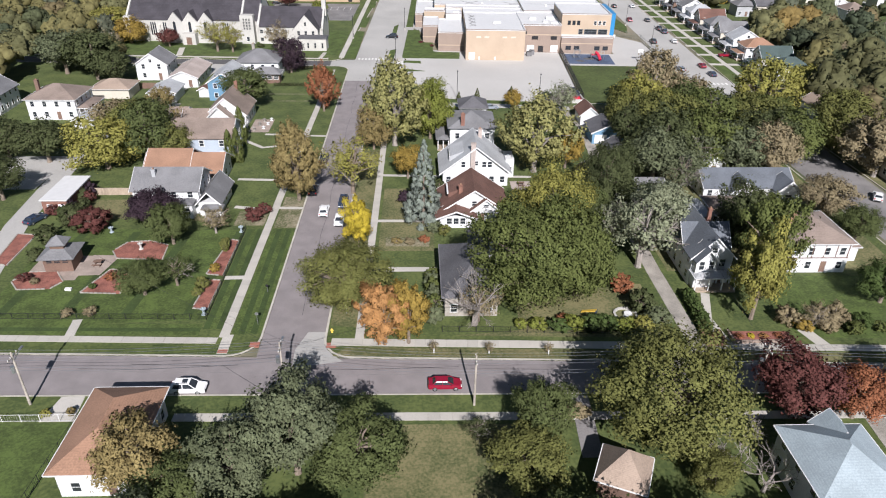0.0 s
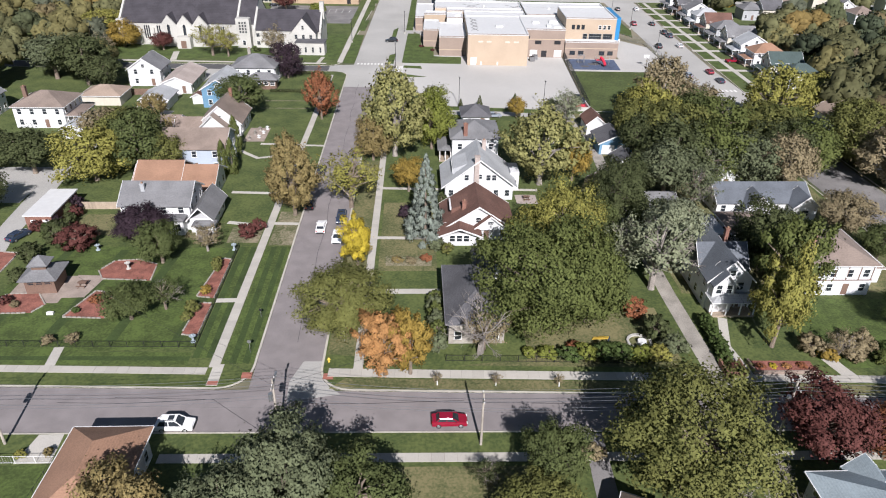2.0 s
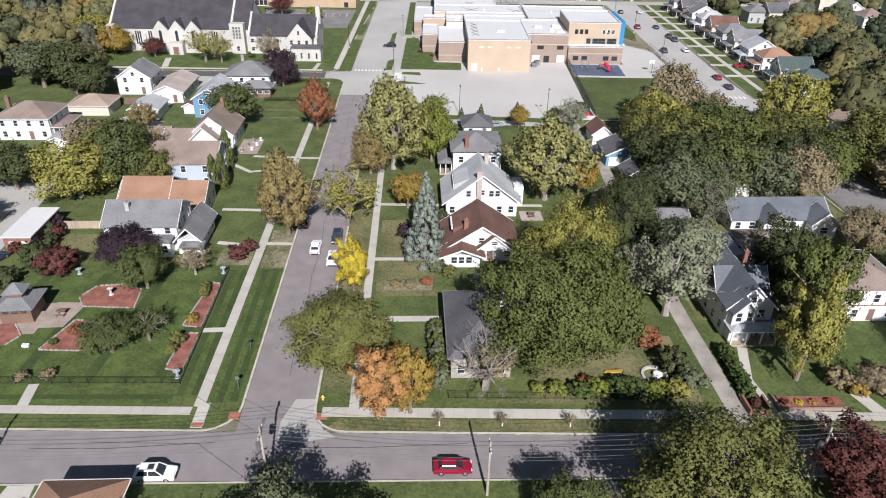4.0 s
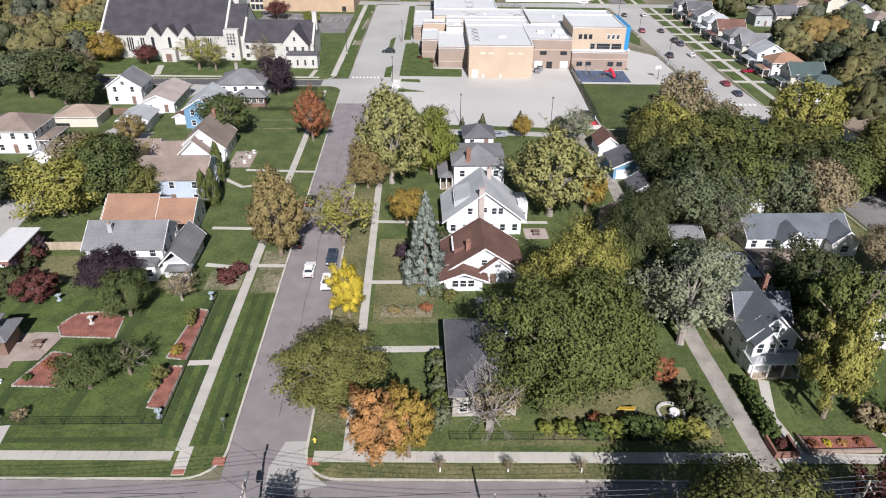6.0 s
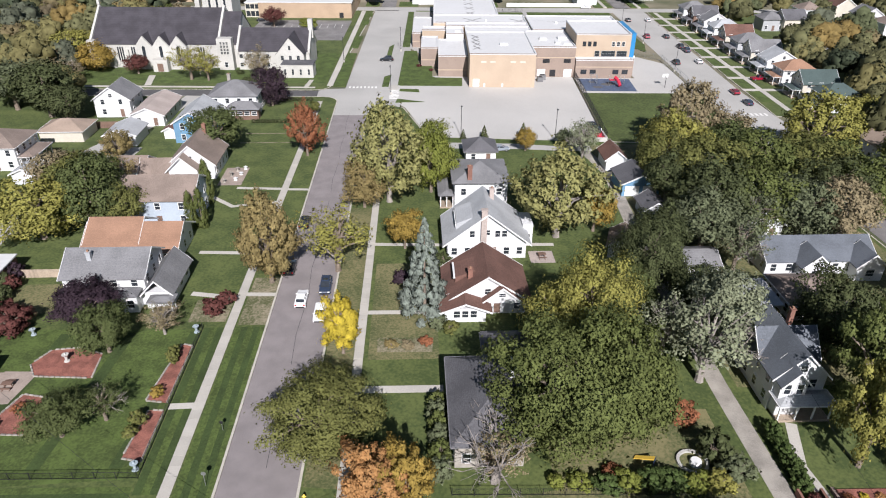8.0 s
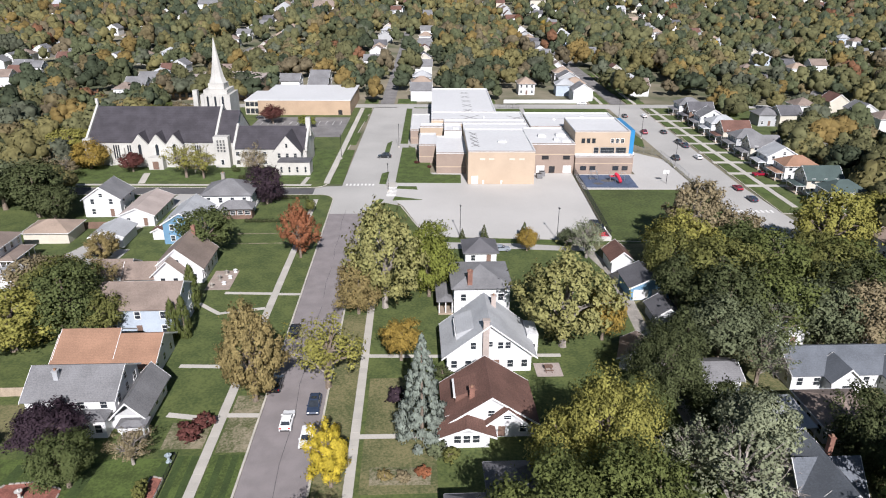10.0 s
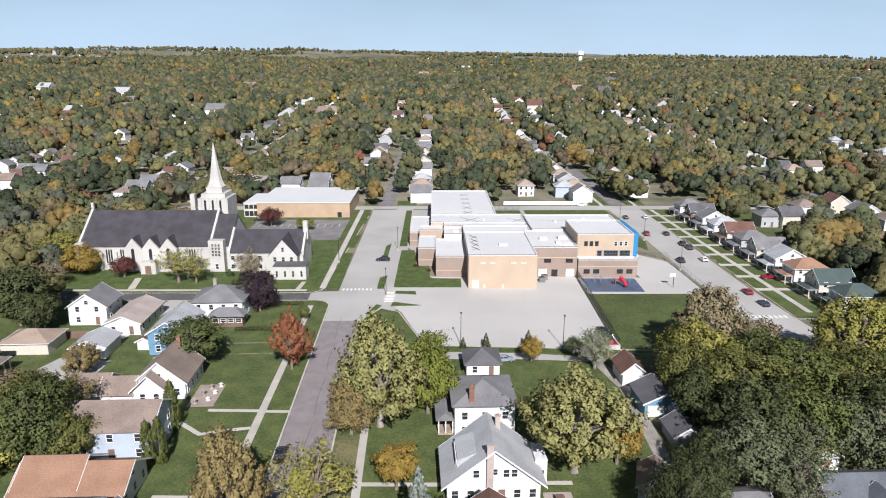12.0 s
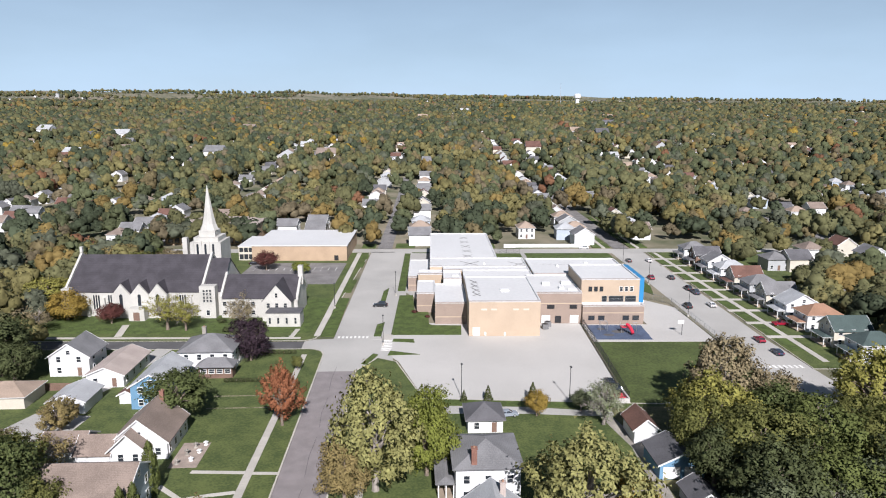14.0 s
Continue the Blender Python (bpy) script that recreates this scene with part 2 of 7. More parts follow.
for _n, _c in (("olive", (0.138, 0.140, 0.040)), ("moss", (0.104, 0.120, 0.033)), ("green", (0.086, 0.102, 0.033)), ("dark", (0.072, 0.083, 0.031)), ("bright", (0.175, 0.192, 0.038)),
               ("yellowgreen", (0.238, 0.222, 0.055)), ("pale", (0.245, 0.232, 0.088)), ("gold", (0.275, 0.190, 0.042)), ("yellow", (0.420, 0.325, 0.034)), ("orange", (0.370, 0.195, 0.075)),
               ("rust", (0.260, 0.105, 0.050)), ("red", (0.115, 0.045, 0.034)), ("brown", (0.235, 0.190, 0.112)), ("tan", (0.235, 0.182, 0.076)), ("purple", (0.046, 0.030, 0.034)),
               ("silver", (0.215, 0.230, 0.145)), ("greygreen", (0.118, 0.132, 0.070)), ("spruce", (0.205, 0.230, 0.200)), ("cedar", (0.085, 0.095, 0.034)), ("hedge", (0.075, 0.105, 0.028))):
    L[_n] = leaf("leaf_" + _n, (_c[0], _c[1], _c[2] + 0.007))

# ---------- mesh helpers ----------
def obj(name, bm, material, parent=None):
    me = bpy.data.meshes.new(name)
    bm.normal_update()
    bm.to_mesh(me)
    bm.free()
    me.materials.append(material)
    o = new(name, me)
    if parent:
        o.parent = parent
    return o


def part(name, bm, material, parent, label=""):
    return tagged(obj(name, bm, material, parent), label)


def shared(name, me, parent, m):
    """One more object on a mesh that exists already."""
    o = new(name, me)
    o.parent = parent
    o.matrix_basis = m
    return o


def thing(name, m, label, category, group=""):
    o = new(name)
    o.empty_display_size = 0.5
    o.matrix_basis = m
    return tagged(o, label, category, group)


def quadbox(bm, c):
    """Box from eight corners: bottom ring, then top ring."""
    v = [bm.verts.new(p) for p in c]
    for f in ((3, 2, 1, 0), (4, 5, 6, 7), (0, 1, 5, 4), (1, 2, 6, 5), (2, 3, 7, 6), (3, 0, 4, 7)):
        bm.faces.new([v[i] for i in f])
    return v


def box(bm, x0, y0, z0, x1, y1, z1):
    return quadbox(bm, [(x0, y0, z0), (x1, y0, z0), (x1, y1, z0), (x0, y1, z0), (x0, y0, z1), (x1, y0, z1), (x1, y1, z1), (x0, y1, z1)])


def boxes(*rows):
    bm = bmesh.new()
    for r in rows:
        box(bm, *r)
    return bm


def prism(bm, pts, z0, z1):
    lo = [bm.verts.new((x, y, z0)) for x, y in pts]
    hi = [bm.verts.new((x, y, z1)) for x, y in pts]
    n = len(pts)
    bm.faces.new(hi)
    bm.faces.new(lo[::-1])
    for i in range(n):
        j = (i + 1) % n
        bm.faces.new((lo[i], lo[j], hi[j], hi[i]))


def extrude(bm, profile, ax, d0, d1):
    """Closed outline in a vertical plane swept along x ('x') or y ('y')."""
    put = (lambda a, b, d: (d, a, b)) if ax == "x" else (lambda a, b, d: (a, d, b))
    lo = [bm.verts.new(put(a, b, d0)) for a, b in profile]
    hi = [bm.verts.new(put(a, b, d1)) for a, b in profile]
    n = len(profile)
    faces = [bm.faces.new(hi), bm.faces.new(lo[::-1])]
    for i in range(n):
        j = (i + 1) % n
        faces.append(bm.faces.new((lo[i], lo[j], hi[j], hi[i])))
    bmesh.ops.recalc_face_normals(bm, faces=faces)


def tube(bm, a, b, ra, rb, n=6):
    a, b = Vector(a), Vector(b)
    d = (b - a).normalized()
    u = d.orthogonal().normalized()
    w = d.cross(u)
    ring = [[bm.verts.new(p + (u * math.cos(t) + w * math.sin(t)) * r) for t in (2 * math.pi * k / n for k in range(n))] for p, r in ((a, ra), (b, rb))]
    for k in range(n):
        j = (k + 1) % n
        bm.faces.new((ring[0][k], ring[0][j], ring[1][j], ring[1][k]))
    bm.faces.new(ring[1])
    bm.faces.new(ring[0][::-1])


def tubes(segs, n=6):
    bm = bmesh.new()
    for s in segs:
        tube(bm, *s, n)
    return bm


def setting(name, bm, material, label=""):
    return tagged(obj(name, bm, material), label, kind="structure")


def slab(name, pts, z0, z1, material, label=""):
    bm = bmesh.new()
    prism(bm, pts, z0, z1)
    bmesh.ops.recalc_face_normals(bm, faces=bm.faces)
    return setting(name, bm, M[material], label)


def strip(pts, half):
    """Outline of a band of that half width along a line."""
    left, right = [], []
    for i, p in enumerate(pts):
        a = Vector(pts[max(0, i - 1)])
        b = Vector(pts[min(len(pts) - 1, i + 1)])
        d = (b - a).normalized()
        nrm = Vector((-d.y, d.x)) * half
        left.append(tuple(Vector(p) + nrm))
        right.append(tuple(Vector(p) - nrm))
    return right + left[::-1]


# the blocks north of the second crossing are turned a little
TURN = radians(1.9)


def N(u, v):
    return (3.0 + u * math.cos(TURN) + v * math.sin(TURN), 165.0 - u * math.sin(TURN) + v * math.cos(TURN))


def kn(x):   # north kerb of the first cross street
    return 3.6 - 0.036 * x


def ks(x):   # its south kerb
    return -4.1 - 0.014 * x


def cx(y):   # drift of the street's middle
    return 0.007 * (y - 8)


def hill(x, y):
    """Height of the land: level town, then a long rise to the north with low hills."""
    d = max(0.0, y - 300.0)
    s = min(1.0, d / 500.0)
    z = 0.040 * d * s - 0.0000024 * x * d
    k = min(1.0, max(0.0, (d - 900.0) / 1500.0))
    z += k * 16.0 * (noise.noise((x * 0.0012, y * 0.0016, 0.3)) + 0.5 * noise.noise((x * 0.004, y * 0.004, 2.0)))
    return z


# ---------- ground, roads, blocks ----------
def build_ground():
    xs = [-3600 + 100 * i for i in range(73)]
    ys = [-400, -200, 0, 150, 300] + [300 + 60 * i for i in range(1, 74)]
    verts = [(x, y, hill(x, y) - 0.03) for y in ys for x in xs]
    w = len(xs)
    faces = [(j * w + i, j * w + i + 1, (j + 1) * w + i + 1, (j + 1) * w + i) for j in range(len(ys) - 1) for i in range(w - 1)]
    me = bpy.data.meshes.new("ground")
    me.from_pydata(verts, [], faces)
    me.materials.append(M["far_ground"])
    for p in me.polygons:
        p.use_smooth = True
    tagged(new("ground", me), "rolling autumn land reaching to the horizon", kind="structure")


build_ground()


def build_roads():
    slab("road", [(-220, ks(-220)), (220, ks(220)), (220, kn(220)), (-220, kn(-220))], -0.5, 0.0, "asphalt", "two-lane grey asphalt cross street with faded paint")
    slab("road", [(-4.8 + cx(3), kn(-4.8)), (4.4 + cx(3), kn(4.4)), (4.4 + cx(140), 140), (-4.8 + cx(140), 140)], -0.5, 0.004, "asphalt", "residential asphalt street with a brownish cast")
    slab("road", [(0.6, 1.4), (7.6, 2.7), (5.9, 4.2), (4.7, 6.6), (4.4, 9.6), (1.8, 9.6), (0.4, 5.4)], -0.4, 0.009, "concrete_road", "pale worn concrete apron at the corner")
    slab("road", [(-5, 140), (5.4, 140), (14.5, 146), (14.5, 160), (15, 166), (-8, 164.5), (-10.5, 163), (-10.5, 156.6), (-5, 154)], -0.5, 0.004, "concrete_road", "pale concrete crossing")
    slab("road", [(-200, 162.5), (-10.5, 156.6), (-10.5, 162.9), (-200, 169.5)], -0.5, 0.0, "asphalt_dark", "dark asphalt side street")
    slab("road", [N(-5.6, -1), N(5.2, -1), N(5.2, 122), N(-5.6, 122)], -0.5, 0.0, "concrete_road", "pale concrete street beside the school")
    slab("road", [N(-110, 121), N(240, 121), N(240, 129), N(-110, 129)], -0.5, 0.0, "concrete_road", "pale concrete cross street behind the school")
    slab("road", [(108.5, 4), (120.5, 4), (120.0, 125), N(116.5, 0), N(119, 121), N(104, 121), N(103.5, 0), (105.5, 125)], -0.5, 0.0, "concrete_road", "wide concrete street with parked cars")
    slab("road", [(108.5, 4), (120.5, 4), (120.0, 112), (105.7, 112)], -0.4, 0.006, "asphalt_old", "older asphalt stretch of the eastern street")
    # streets going on to the north over the rise
    for k, (u, half, far) in enumerate(((0, 3.4, 420), (111, 3.6, 380), (-112, 3.0, 330), (222, 3.0, 330), (330, 3.0, 330))):
        bm = bmesh.new()
        rows = []
        for i in range(41):
            v = 129 + (far - 129) * i / 40
            a, b = N(u - half, v), N(u + half, v)
            rows.append([bm.verts.new((*p, hill(*p) + 0.15)) for p in (a, b)])
        for i in range(40):
            bm.faces.new((rows[i][0], rows[i][1], rows[i + 1][1], rows[i + 1][0]))
        setting("road", bm, M["asphalt_old"], "street running on between trees")
    slab("alley", strip([(59.8, 3.0), (59.5, 26), (60, 60), (62.5, 98), (60, 112)], 1.3), -0.4, 0.14, "gravel", "narrow worn concrete alley")
    slab("alley", strip([(-53, 20), (-58, 44), (-60.5, 75), (-61, 110), (-58, 118), (-51, 135), (-47, 158)], 2.2), -0.4, 0.14, "concrete_road", "concrete alley behind the houses")


build_roads()


def block(pts, m, label):
    """A raised piece of land with a real kerb round it."""
    slab("block", pts, -0.5, 0.12, m, label)
    bm = bmesh.new()
    n = len(pts)
    c = sum((Vector(p) for p in pts), Vector((0, 0))) / n
    inner = []
    for i in range(n):
        p, a, b = Vector(pts[i]), Vector(pts[i - 1]), Vector(pts[(i + 1) % n])
        d1, d2 = (p - a).normalized(), (b - p).normalized()
        nm = (Vector((-d1.y, d1.x)) + Vector((-d2.y, d2.x))).normalized()
        inner.append(p + nm * 0.32)
    for i in range(n):
        j = (i + 1) % n
        o, q = [(*pts[i], z) for z in (-0.2, 0.145)], [(*pts[j], z) for z in (-0.2, 0.145)]
        ii, jj = [(*inner[i], z) for z in (-0.2, 0.145)], [(*inner[j], z) for z in (-0.2, 0.145)]
        quadbox(bm, [o[0], q[0], jj[0], ii[0], o[1], q[1], jj[1], ii[1]])
    setting("kerb", bm, M["kerb"], "worn concrete kerb")


def arc(c, r, a0, a1, n=7):
    return [(c[0] + r * math.cos(radians(a0 + (a1 - a0) * i / (n - 1))), c[1] + r * math.sin(radians(a0 + (a1 - a0) * i / (n - 1)))) for i in range(n)]


R = 4.5
block([(-200, kn(-200)), *arc((-4.8 - R, kn(-9) + R), R, -90, 0), (-4.8 + cx(150), 150), *arc((-3.8 - 5, 151.7), 5, 0, 90), (-14, 156.8), (-200, 162.5)], "lawn", "grassy block of gardens west of the street")
block([(4.4 + cx(8), kn(8) + R), *arc((4.4 + R, kn(9) + R), R, 180, 270)[1:], (107.5, kn(107)), (104.5, 124), (74, 117.5), (22, 122.5), (15.5, 146), (10.5, 149), (5.4, 140)], "lawn", "grassy block of gardens east of the street")
block([(-200, -120), (200, -120), (200, ks(200)), (-200, ks(-200))], "lawn", "grassy block south of the cross street")
block([(-200, 169.6), (-12.5, 163.2), *arc((-7.2 - 4, 167.4), 4, -80, -5), N(-5.9, 120.5), N(-110, 120.5), (-200, 300)], "lawn", "church block with lawns")
block([(121.5, 4), (300, -4), (300, 130), (120.5, 130)], "lawn_dry", "grassy block beyond the eastern street")
block([N(117.5, -25), N(300, -25), N(300, 120.5), N(120, 120.5)], "lawn", "row of front lawns beyond the eastern street")

# ---------- buildings ----------
_win = {}


def window(parent, x, y, z, face, w=0.95, h=1.35, name="window", glass="glass", frame_mat="trim"):
    """Window with frame and pane on a wall; face: s, n, e, w."""
    key = (w, h, glass, frame_mat)
    if key not in _win:
        t = 0.11
        fb = boxes((-w / 2 - t, -0.09, -h / 2 - t, -w / 2, 0.05, h / 2 + t), (w / 2, -0.09, -h / 2 - t, w / 2 + t, 0.05, h / 2 + t),
                   (-w / 2, -0.09, h / 2, w / 2, 0.05, h / 2 + t), (-w / 2, -0.11, -h / 2 - t, w / 2, 0.05, -h / 2), (-w / 2, -0.07, -0.03, w / 2, 0.03, 0.03))
        a = bpy.data.meshes.new("window")
        fb.to_mesh(a)
        a.materials.append(M[frame_mat])
        pb = boxes((-w / 2, -0.045, -h / 2, w / 2, 0.02, h / 2))
        b = bpy.data.meshes.new("pane")
        pb.to_mesh(b)
        b.materials.append(M[glass])
        _win[key] = (a, b)
    a, b = _win[key]
    rz = {"s": 0, "n": 180, "e": 90, "w": -90}[face]
    f = shared(name, a, parent, pose(x, y, z, 0, 0, rz))
    shared("pane", b, f, Matrix())
    return f


def gable_walls(par, w, d, eave, top, wall, axis):
    """Four walls with thickness; the ends carry the gables."""
    t = 0.2
    for s in (-1, 1):
        bm = bmesh.new()
        if axis == "y":      # ridge along y, gables face south and north
            extrude(bm, [(-w / 2, -0.3), (w / 2, -0.3), (w / 2, eave), (0, top), (-w / 2, eave)], "y", s * d / 2, s * (d / 2 - t))
        else:
            extrude(bm, [(-d / 2, -0.3), (d / 2, -0.3), (d / 2, eave), (0, top), (-d / 2, eave)], "x", s * w / 2, s * (w / 2 - t))
        part("wall", bm, M[wall], par)
        if axis == "y":
            x0, x1 = sorted((s * w / 2, s * (w / 2 - t)))
            bm = boxes((x0, -d / 2 + t, -0.3, x1, d / 2 - t, eave))
        else:
            y0, y1 = sorted((s * d / 2, s * (d / 2 - t)))
            bm = boxes((-w / 2 + t, y0, -0.3, w / 2 - t, y1, eave))
        part("wall", bm, M[wall], par)


def gable_roof(par, w, d, eave, top, roof, axis, over=0.5, z=0.0, dx=0.0, dy=0.0, trim=True):
    span = w if axis == "y" else d
    run = d if axis == "y" else w
    sl = (top - eave) / (span / 2)
    th = 0.16
    a = span / 2 + over
    lo = eave - sl * over
    bm = bmesh.new()
    for s in (-1, 1):
        prof = [(0, top + th), (s * a, lo + th), (s * a, lo), (0, top)]
        extrude(bm, prof, axis, -run / 2 - over * 0.8, run / 2 + over * 0.8)
    o = part("roof", bm, M[roof], par)
    o.location = (dx, dy, z)
    if trim:
        for e in (-1, 1):
            bm = bmesh.new()
            q = e * (run / 2 + over * 0.8)
            for s in (-1, 1):
                extrude(bm, [(0, top + th + 0.02), (s * (a + 0.03), lo + th + 0.02), (s * (a + 0.03), lo - 0.12), (0, top - 0.12)], axis, q - 0.02 * e, q + 0.05 * e)
            o = part("bargeboard", bm, M["trim"], par)
            o.location = (dx, dy, z)


def hip_roof(par, w, d, eave, top, roof, over=0.6, dx=0.0, dy=0.0, z=0.0):
    bm = bmesh.new()
    a, b = w / 2 + over, d / 2 + over
    r = max(0.0, abs(a - b))
    p = [(-a, -b, eave), (a, -b, eave), (a, b, eave), (-a, b, eave)]
    rid = [(-r, 0, top), (r, 0, top)] if a > b else [(0, -r, top), (0, r, top)]
    lo = [bm.verts.new(q) for q in p]
    mid = [bm.verts.new((x, y, eave + 0.14)) for x, y, _ in p]
    hi = [bm.verts.new(q) for q in rid] if r > 0.05 else [bm.verts.new((0, 0, top))] * 2
    bm.faces.new(lo[::-1])
    for i in range(4):
        bm.faces.new((lo[i], lo[(i + 1) % 4], mid[(i + 1) % 4], mid[i]))
    if r <= 0.05:
        for i in range(4):
            bm.faces.new((mid[i], mid[(i + 1) % 4], hi[0]))
    elif a > b:
        bm.faces.new((mid[0], mid[1], hi[1], hi[0]))
        bm.faces.new((mid[1], mid[2], hi[1]))
        bm.faces.new((mid[2], mid[3], hi[0], hi[1]))
        bm.faces.new((mid[3], mid[0], hi[0]))
    else:
        bm.faces.new((mid[0], mid[1], hi[0]))
        bm.faces.new((mid[1], mid[2], hi[1], hi[0]))
        bm.faces.new((mid[2], mid[3], hi[1]))
        bm.faces.new((mid[3], mid[0], hi[0], hi[1]))
    o = part("roof", bm, M[roof], par)
    o.location = (dx, dy, z)
    ga = boxes((-a, -b - 0.1, eave + 0.02, a, -b, eave + 0.14), (-a, b, eave + 0.02, a, b + 0.1, eave + 0.14), (-a - 0.1, -b, eave + 0.02, -a, b, eave + 0.14), (a, -b, eave + 0.02, a + 0.1, b, eave + 0.14))
    o = part("gutter", ga, M["roof_grey" if roof in ("roof_dark", "roof_brown", "roof_grey") else "trim"], par)
    o.location = (dx, dy, z)


def chimney(par, x, y, z0, z1, m="brick_wall", w=0.75):
    bm = boxes((x - w / 2, y - w / 2, z0, x + w / 2, y + w / 2, z1), (x - w / 2 - 0.08, y - w / 2 - 0.08, z1, x + w / 2 + 0.08, y + w / 2 + 0.08, z1 + 0.14))
    c = part("chimney", bm, M[m], par)
    part("flue", boxes((x - 0.15, y - 0.15, z1 + 0.14, x + 0.15, y + 0.15, z1 + 0.42)), M["roof_orange"], c)


def door(par, x, y, face, w=1.0, h=2.1, m="trim", name="door"):
    rz = {"s": 0, "n": 180, "e": 90, "w": -90}[face]
    d = part(name, boxes((-w / 2, -0.06, 0, w / 2, 0.05, h)), M[m], par)
    d.matrix_basis = pose(x, y, 0.15, 0, 0, rz)
    part("handle", boxes((w / 2 - 0.15, -0.12, 1.0, w / 2 - 0.08, -0.06, 1.15)), M["steel"], d)


def house(x, y, w, d, eave, top, axis, wall, roof, label, rz=0.0, sides="sew", chim=None, step=2.7, win=True, name="house", category="house", group="", over=0.5, front="s"):
    """A house on its middle point; axis of the ridge: x, y or hip."""
    h = thing(name, pose(x, y, 0.12, 0, 0, rz), label, category, group)
    if axis == "hip":
        t = 0.2
        for r in ((-w / 2, -d / 2, w / 2, -d / 2 + t), (-w / 2, d / 2 - t, w / 2, d / 2), (-w / 2, -d / 2 + t, -w / 2 + t, d / 2 - t), (w / 2 - t, -d / 2 + t, w / 2, d / 2 - t)):
            part("wall", boxes((r[0], r[1], -0.3, r[2], r[3], eave)), M[wall], h)
        hip_roof(h, w, d, eave, top, roof, over)
    else:
        gable_walls(h, w, d, eave, top, wall, axis)
        gable_roof(h, w, d, eave, top, roof, axis, over)
    if win:
        levels = [1.55 + 2.75 * k for k in range(max(1, int((eave + 0.6) / 2.75)))]
        for side in sides:
            run = w if side in "sn" else d
            n = max(1, int(run / step))
            for z in levels:
                for k in range(n):
                    a = -run / 2 + run * (k + 0.5) / n
                    px, py = {"s": (a, -d / 2), "n": (a, d / 2), "e": (w / 2, a), "w": (-w / 2, a)}[side]
                    if side == front and z < 2 and k == n // 2:
                        door(h, px, py, side, m="brown_wall")
                        continue
                    window(h, px, py, z, side)
            if (axis == "y" and side in "sn" or axis == "x" and side in "ew") and top - eave > 2.4:
                z = eave + (top - eave) * 0.32
                px, py = {"s": (0, -d / 2), "n": (0, d / 2), "e": (w / 2, 0), "w": (-w / 2, 0)}[side]
                window(h, px, py, z, side, 0.9, 0.95)
    if chim:
        chimney(h, *chim)
    return h


def porch(par, x0, y0, x1, y1, eave, top, roof, posts=3, m="trim"):
    """Lean-to porch: deck, posts and a shallow hipped roof."""
    part("deck", boxes((x0, y0, 0, x1, y1, 0.35)), M["timber"], par)
    for i in range(posts):
        for j in (0, 1):
            px, py = x0 + 0.15 + (x1 - x0 - 0.3) * i / max(1, posts - 1), (y0 + 0.15, y1 - 0.15)[j]
            part("post", boxes((px - 0.09, py - 0.09, 0.35, px + 0.09, py + 0.09, eave)), M[m], par)
    hip_roof(par, x1 - x0, y1 - y0, eave, top, roof, 0.3, (x0 + x1) / 2, (y0 + y1) / 2)


# west side of the street
h = house(-30.6, 53.0, 12.6, 9.0, 5.3, 8.0, "x", "white_wall", "roof_grey", "white two-storey house with grey shingle roofs", sides="sew", chim=(-2.5, -1.8, 5.8, 8.3, "grey_wall", 0.7))
hip_roof(h, 7.6, 2.6, 2.9, 3.6, "roof_grey", 0.3, -2.4, -5.4)
part("wing", boxes((6.35, -5.5, -0.3, 10.2, 4.5, 3.0)), M["white_wall"], h)
gable_roof(h, 4.2, 10.2, 3.0, 5.2, "roof_grey", "y", 0.5, 0, 8.3, -0.5)
for wx in (7.4, 9.0):
    window(h, wx, -5.5, 1.6, "s")
for wy in (-3.5, 0, 3):
    window(h, 10.2, wy, 1.6, "e")
part("bay", boxes((1.6, -6.6, -0.3, 5.4, -4.5, 3.1)), M["white_wall"], h)
window(h, 2.6, -6.6, 1.6, "s")
window(h, 4.4, -6.6, 1.6, "s")
hip_roof(h, 3.8, 2.4, 3.1, 4.0, "roof_grey", 0.3, 3.5, -5.6)
porch(h, 7.6, -7.4, 11.0, -5.6, 2.4, 2.9, "roof_grey", 2)
h = house(-31.2, 65.8, 15.6, 10.0, 3.2, 5.9, "x", "white_wall", "roof_orange", "low white house with an orange shingle roof", over=0.8)
gable_roof(h, 8.5, 10.0, 3.6, 6.5, "roof_orange", "x", 0.7, 0, -3.4, 0.8)
house(-33.0, 80.6, 18.0, 10.6, 5.7, 8.4, "x", "paleblue_wall", "roof_taupe", "pale blue two-storey house with a taupe roof", step=4.2)
h = house(-30.6, 103.2, 10.0, 11.5, 3.6, 7.8, "y", "white_wall", "roof_taupe", "white gabled cottage with a taupe roof and brick chimney", chim=(0.9, 4.6, 6.0, 9.0))
gable_roof(h, 6.2, 4.0, 3.3, 6.2, "roof_taupe", "y", 0.5, 0, -1.2, -6.4)
bm = bmesh.new()
extrude(bm, [(-3.1, -0.3), (3.1, -0.3), (3.1, 3.3), (0, 6.2), (-3.1, 3.3)], "y", -8.2, -5.7)
o = part("porch_room", bm, M["white_wall"], h)
o.location = (-1.2, 0, 0)
window(h, -2.4, -8.2, 1.7, "s")
window(h, 0.2, -8.2, 1.7, "s")
house(-44.5, 100.0, 7.5, 7.0, 2.7, 4.6, "x", "white_wall", "roof_taupe", "small white garage with a brown roof", win=False, name="garage", category="garage")
house(-38.0, 98.0, 6.0, 6.0, 2.6, 4.8, "x", "white_wall", "roof_taupe", "low brown-roofed wing room", win=False, name="shed", category="shed")
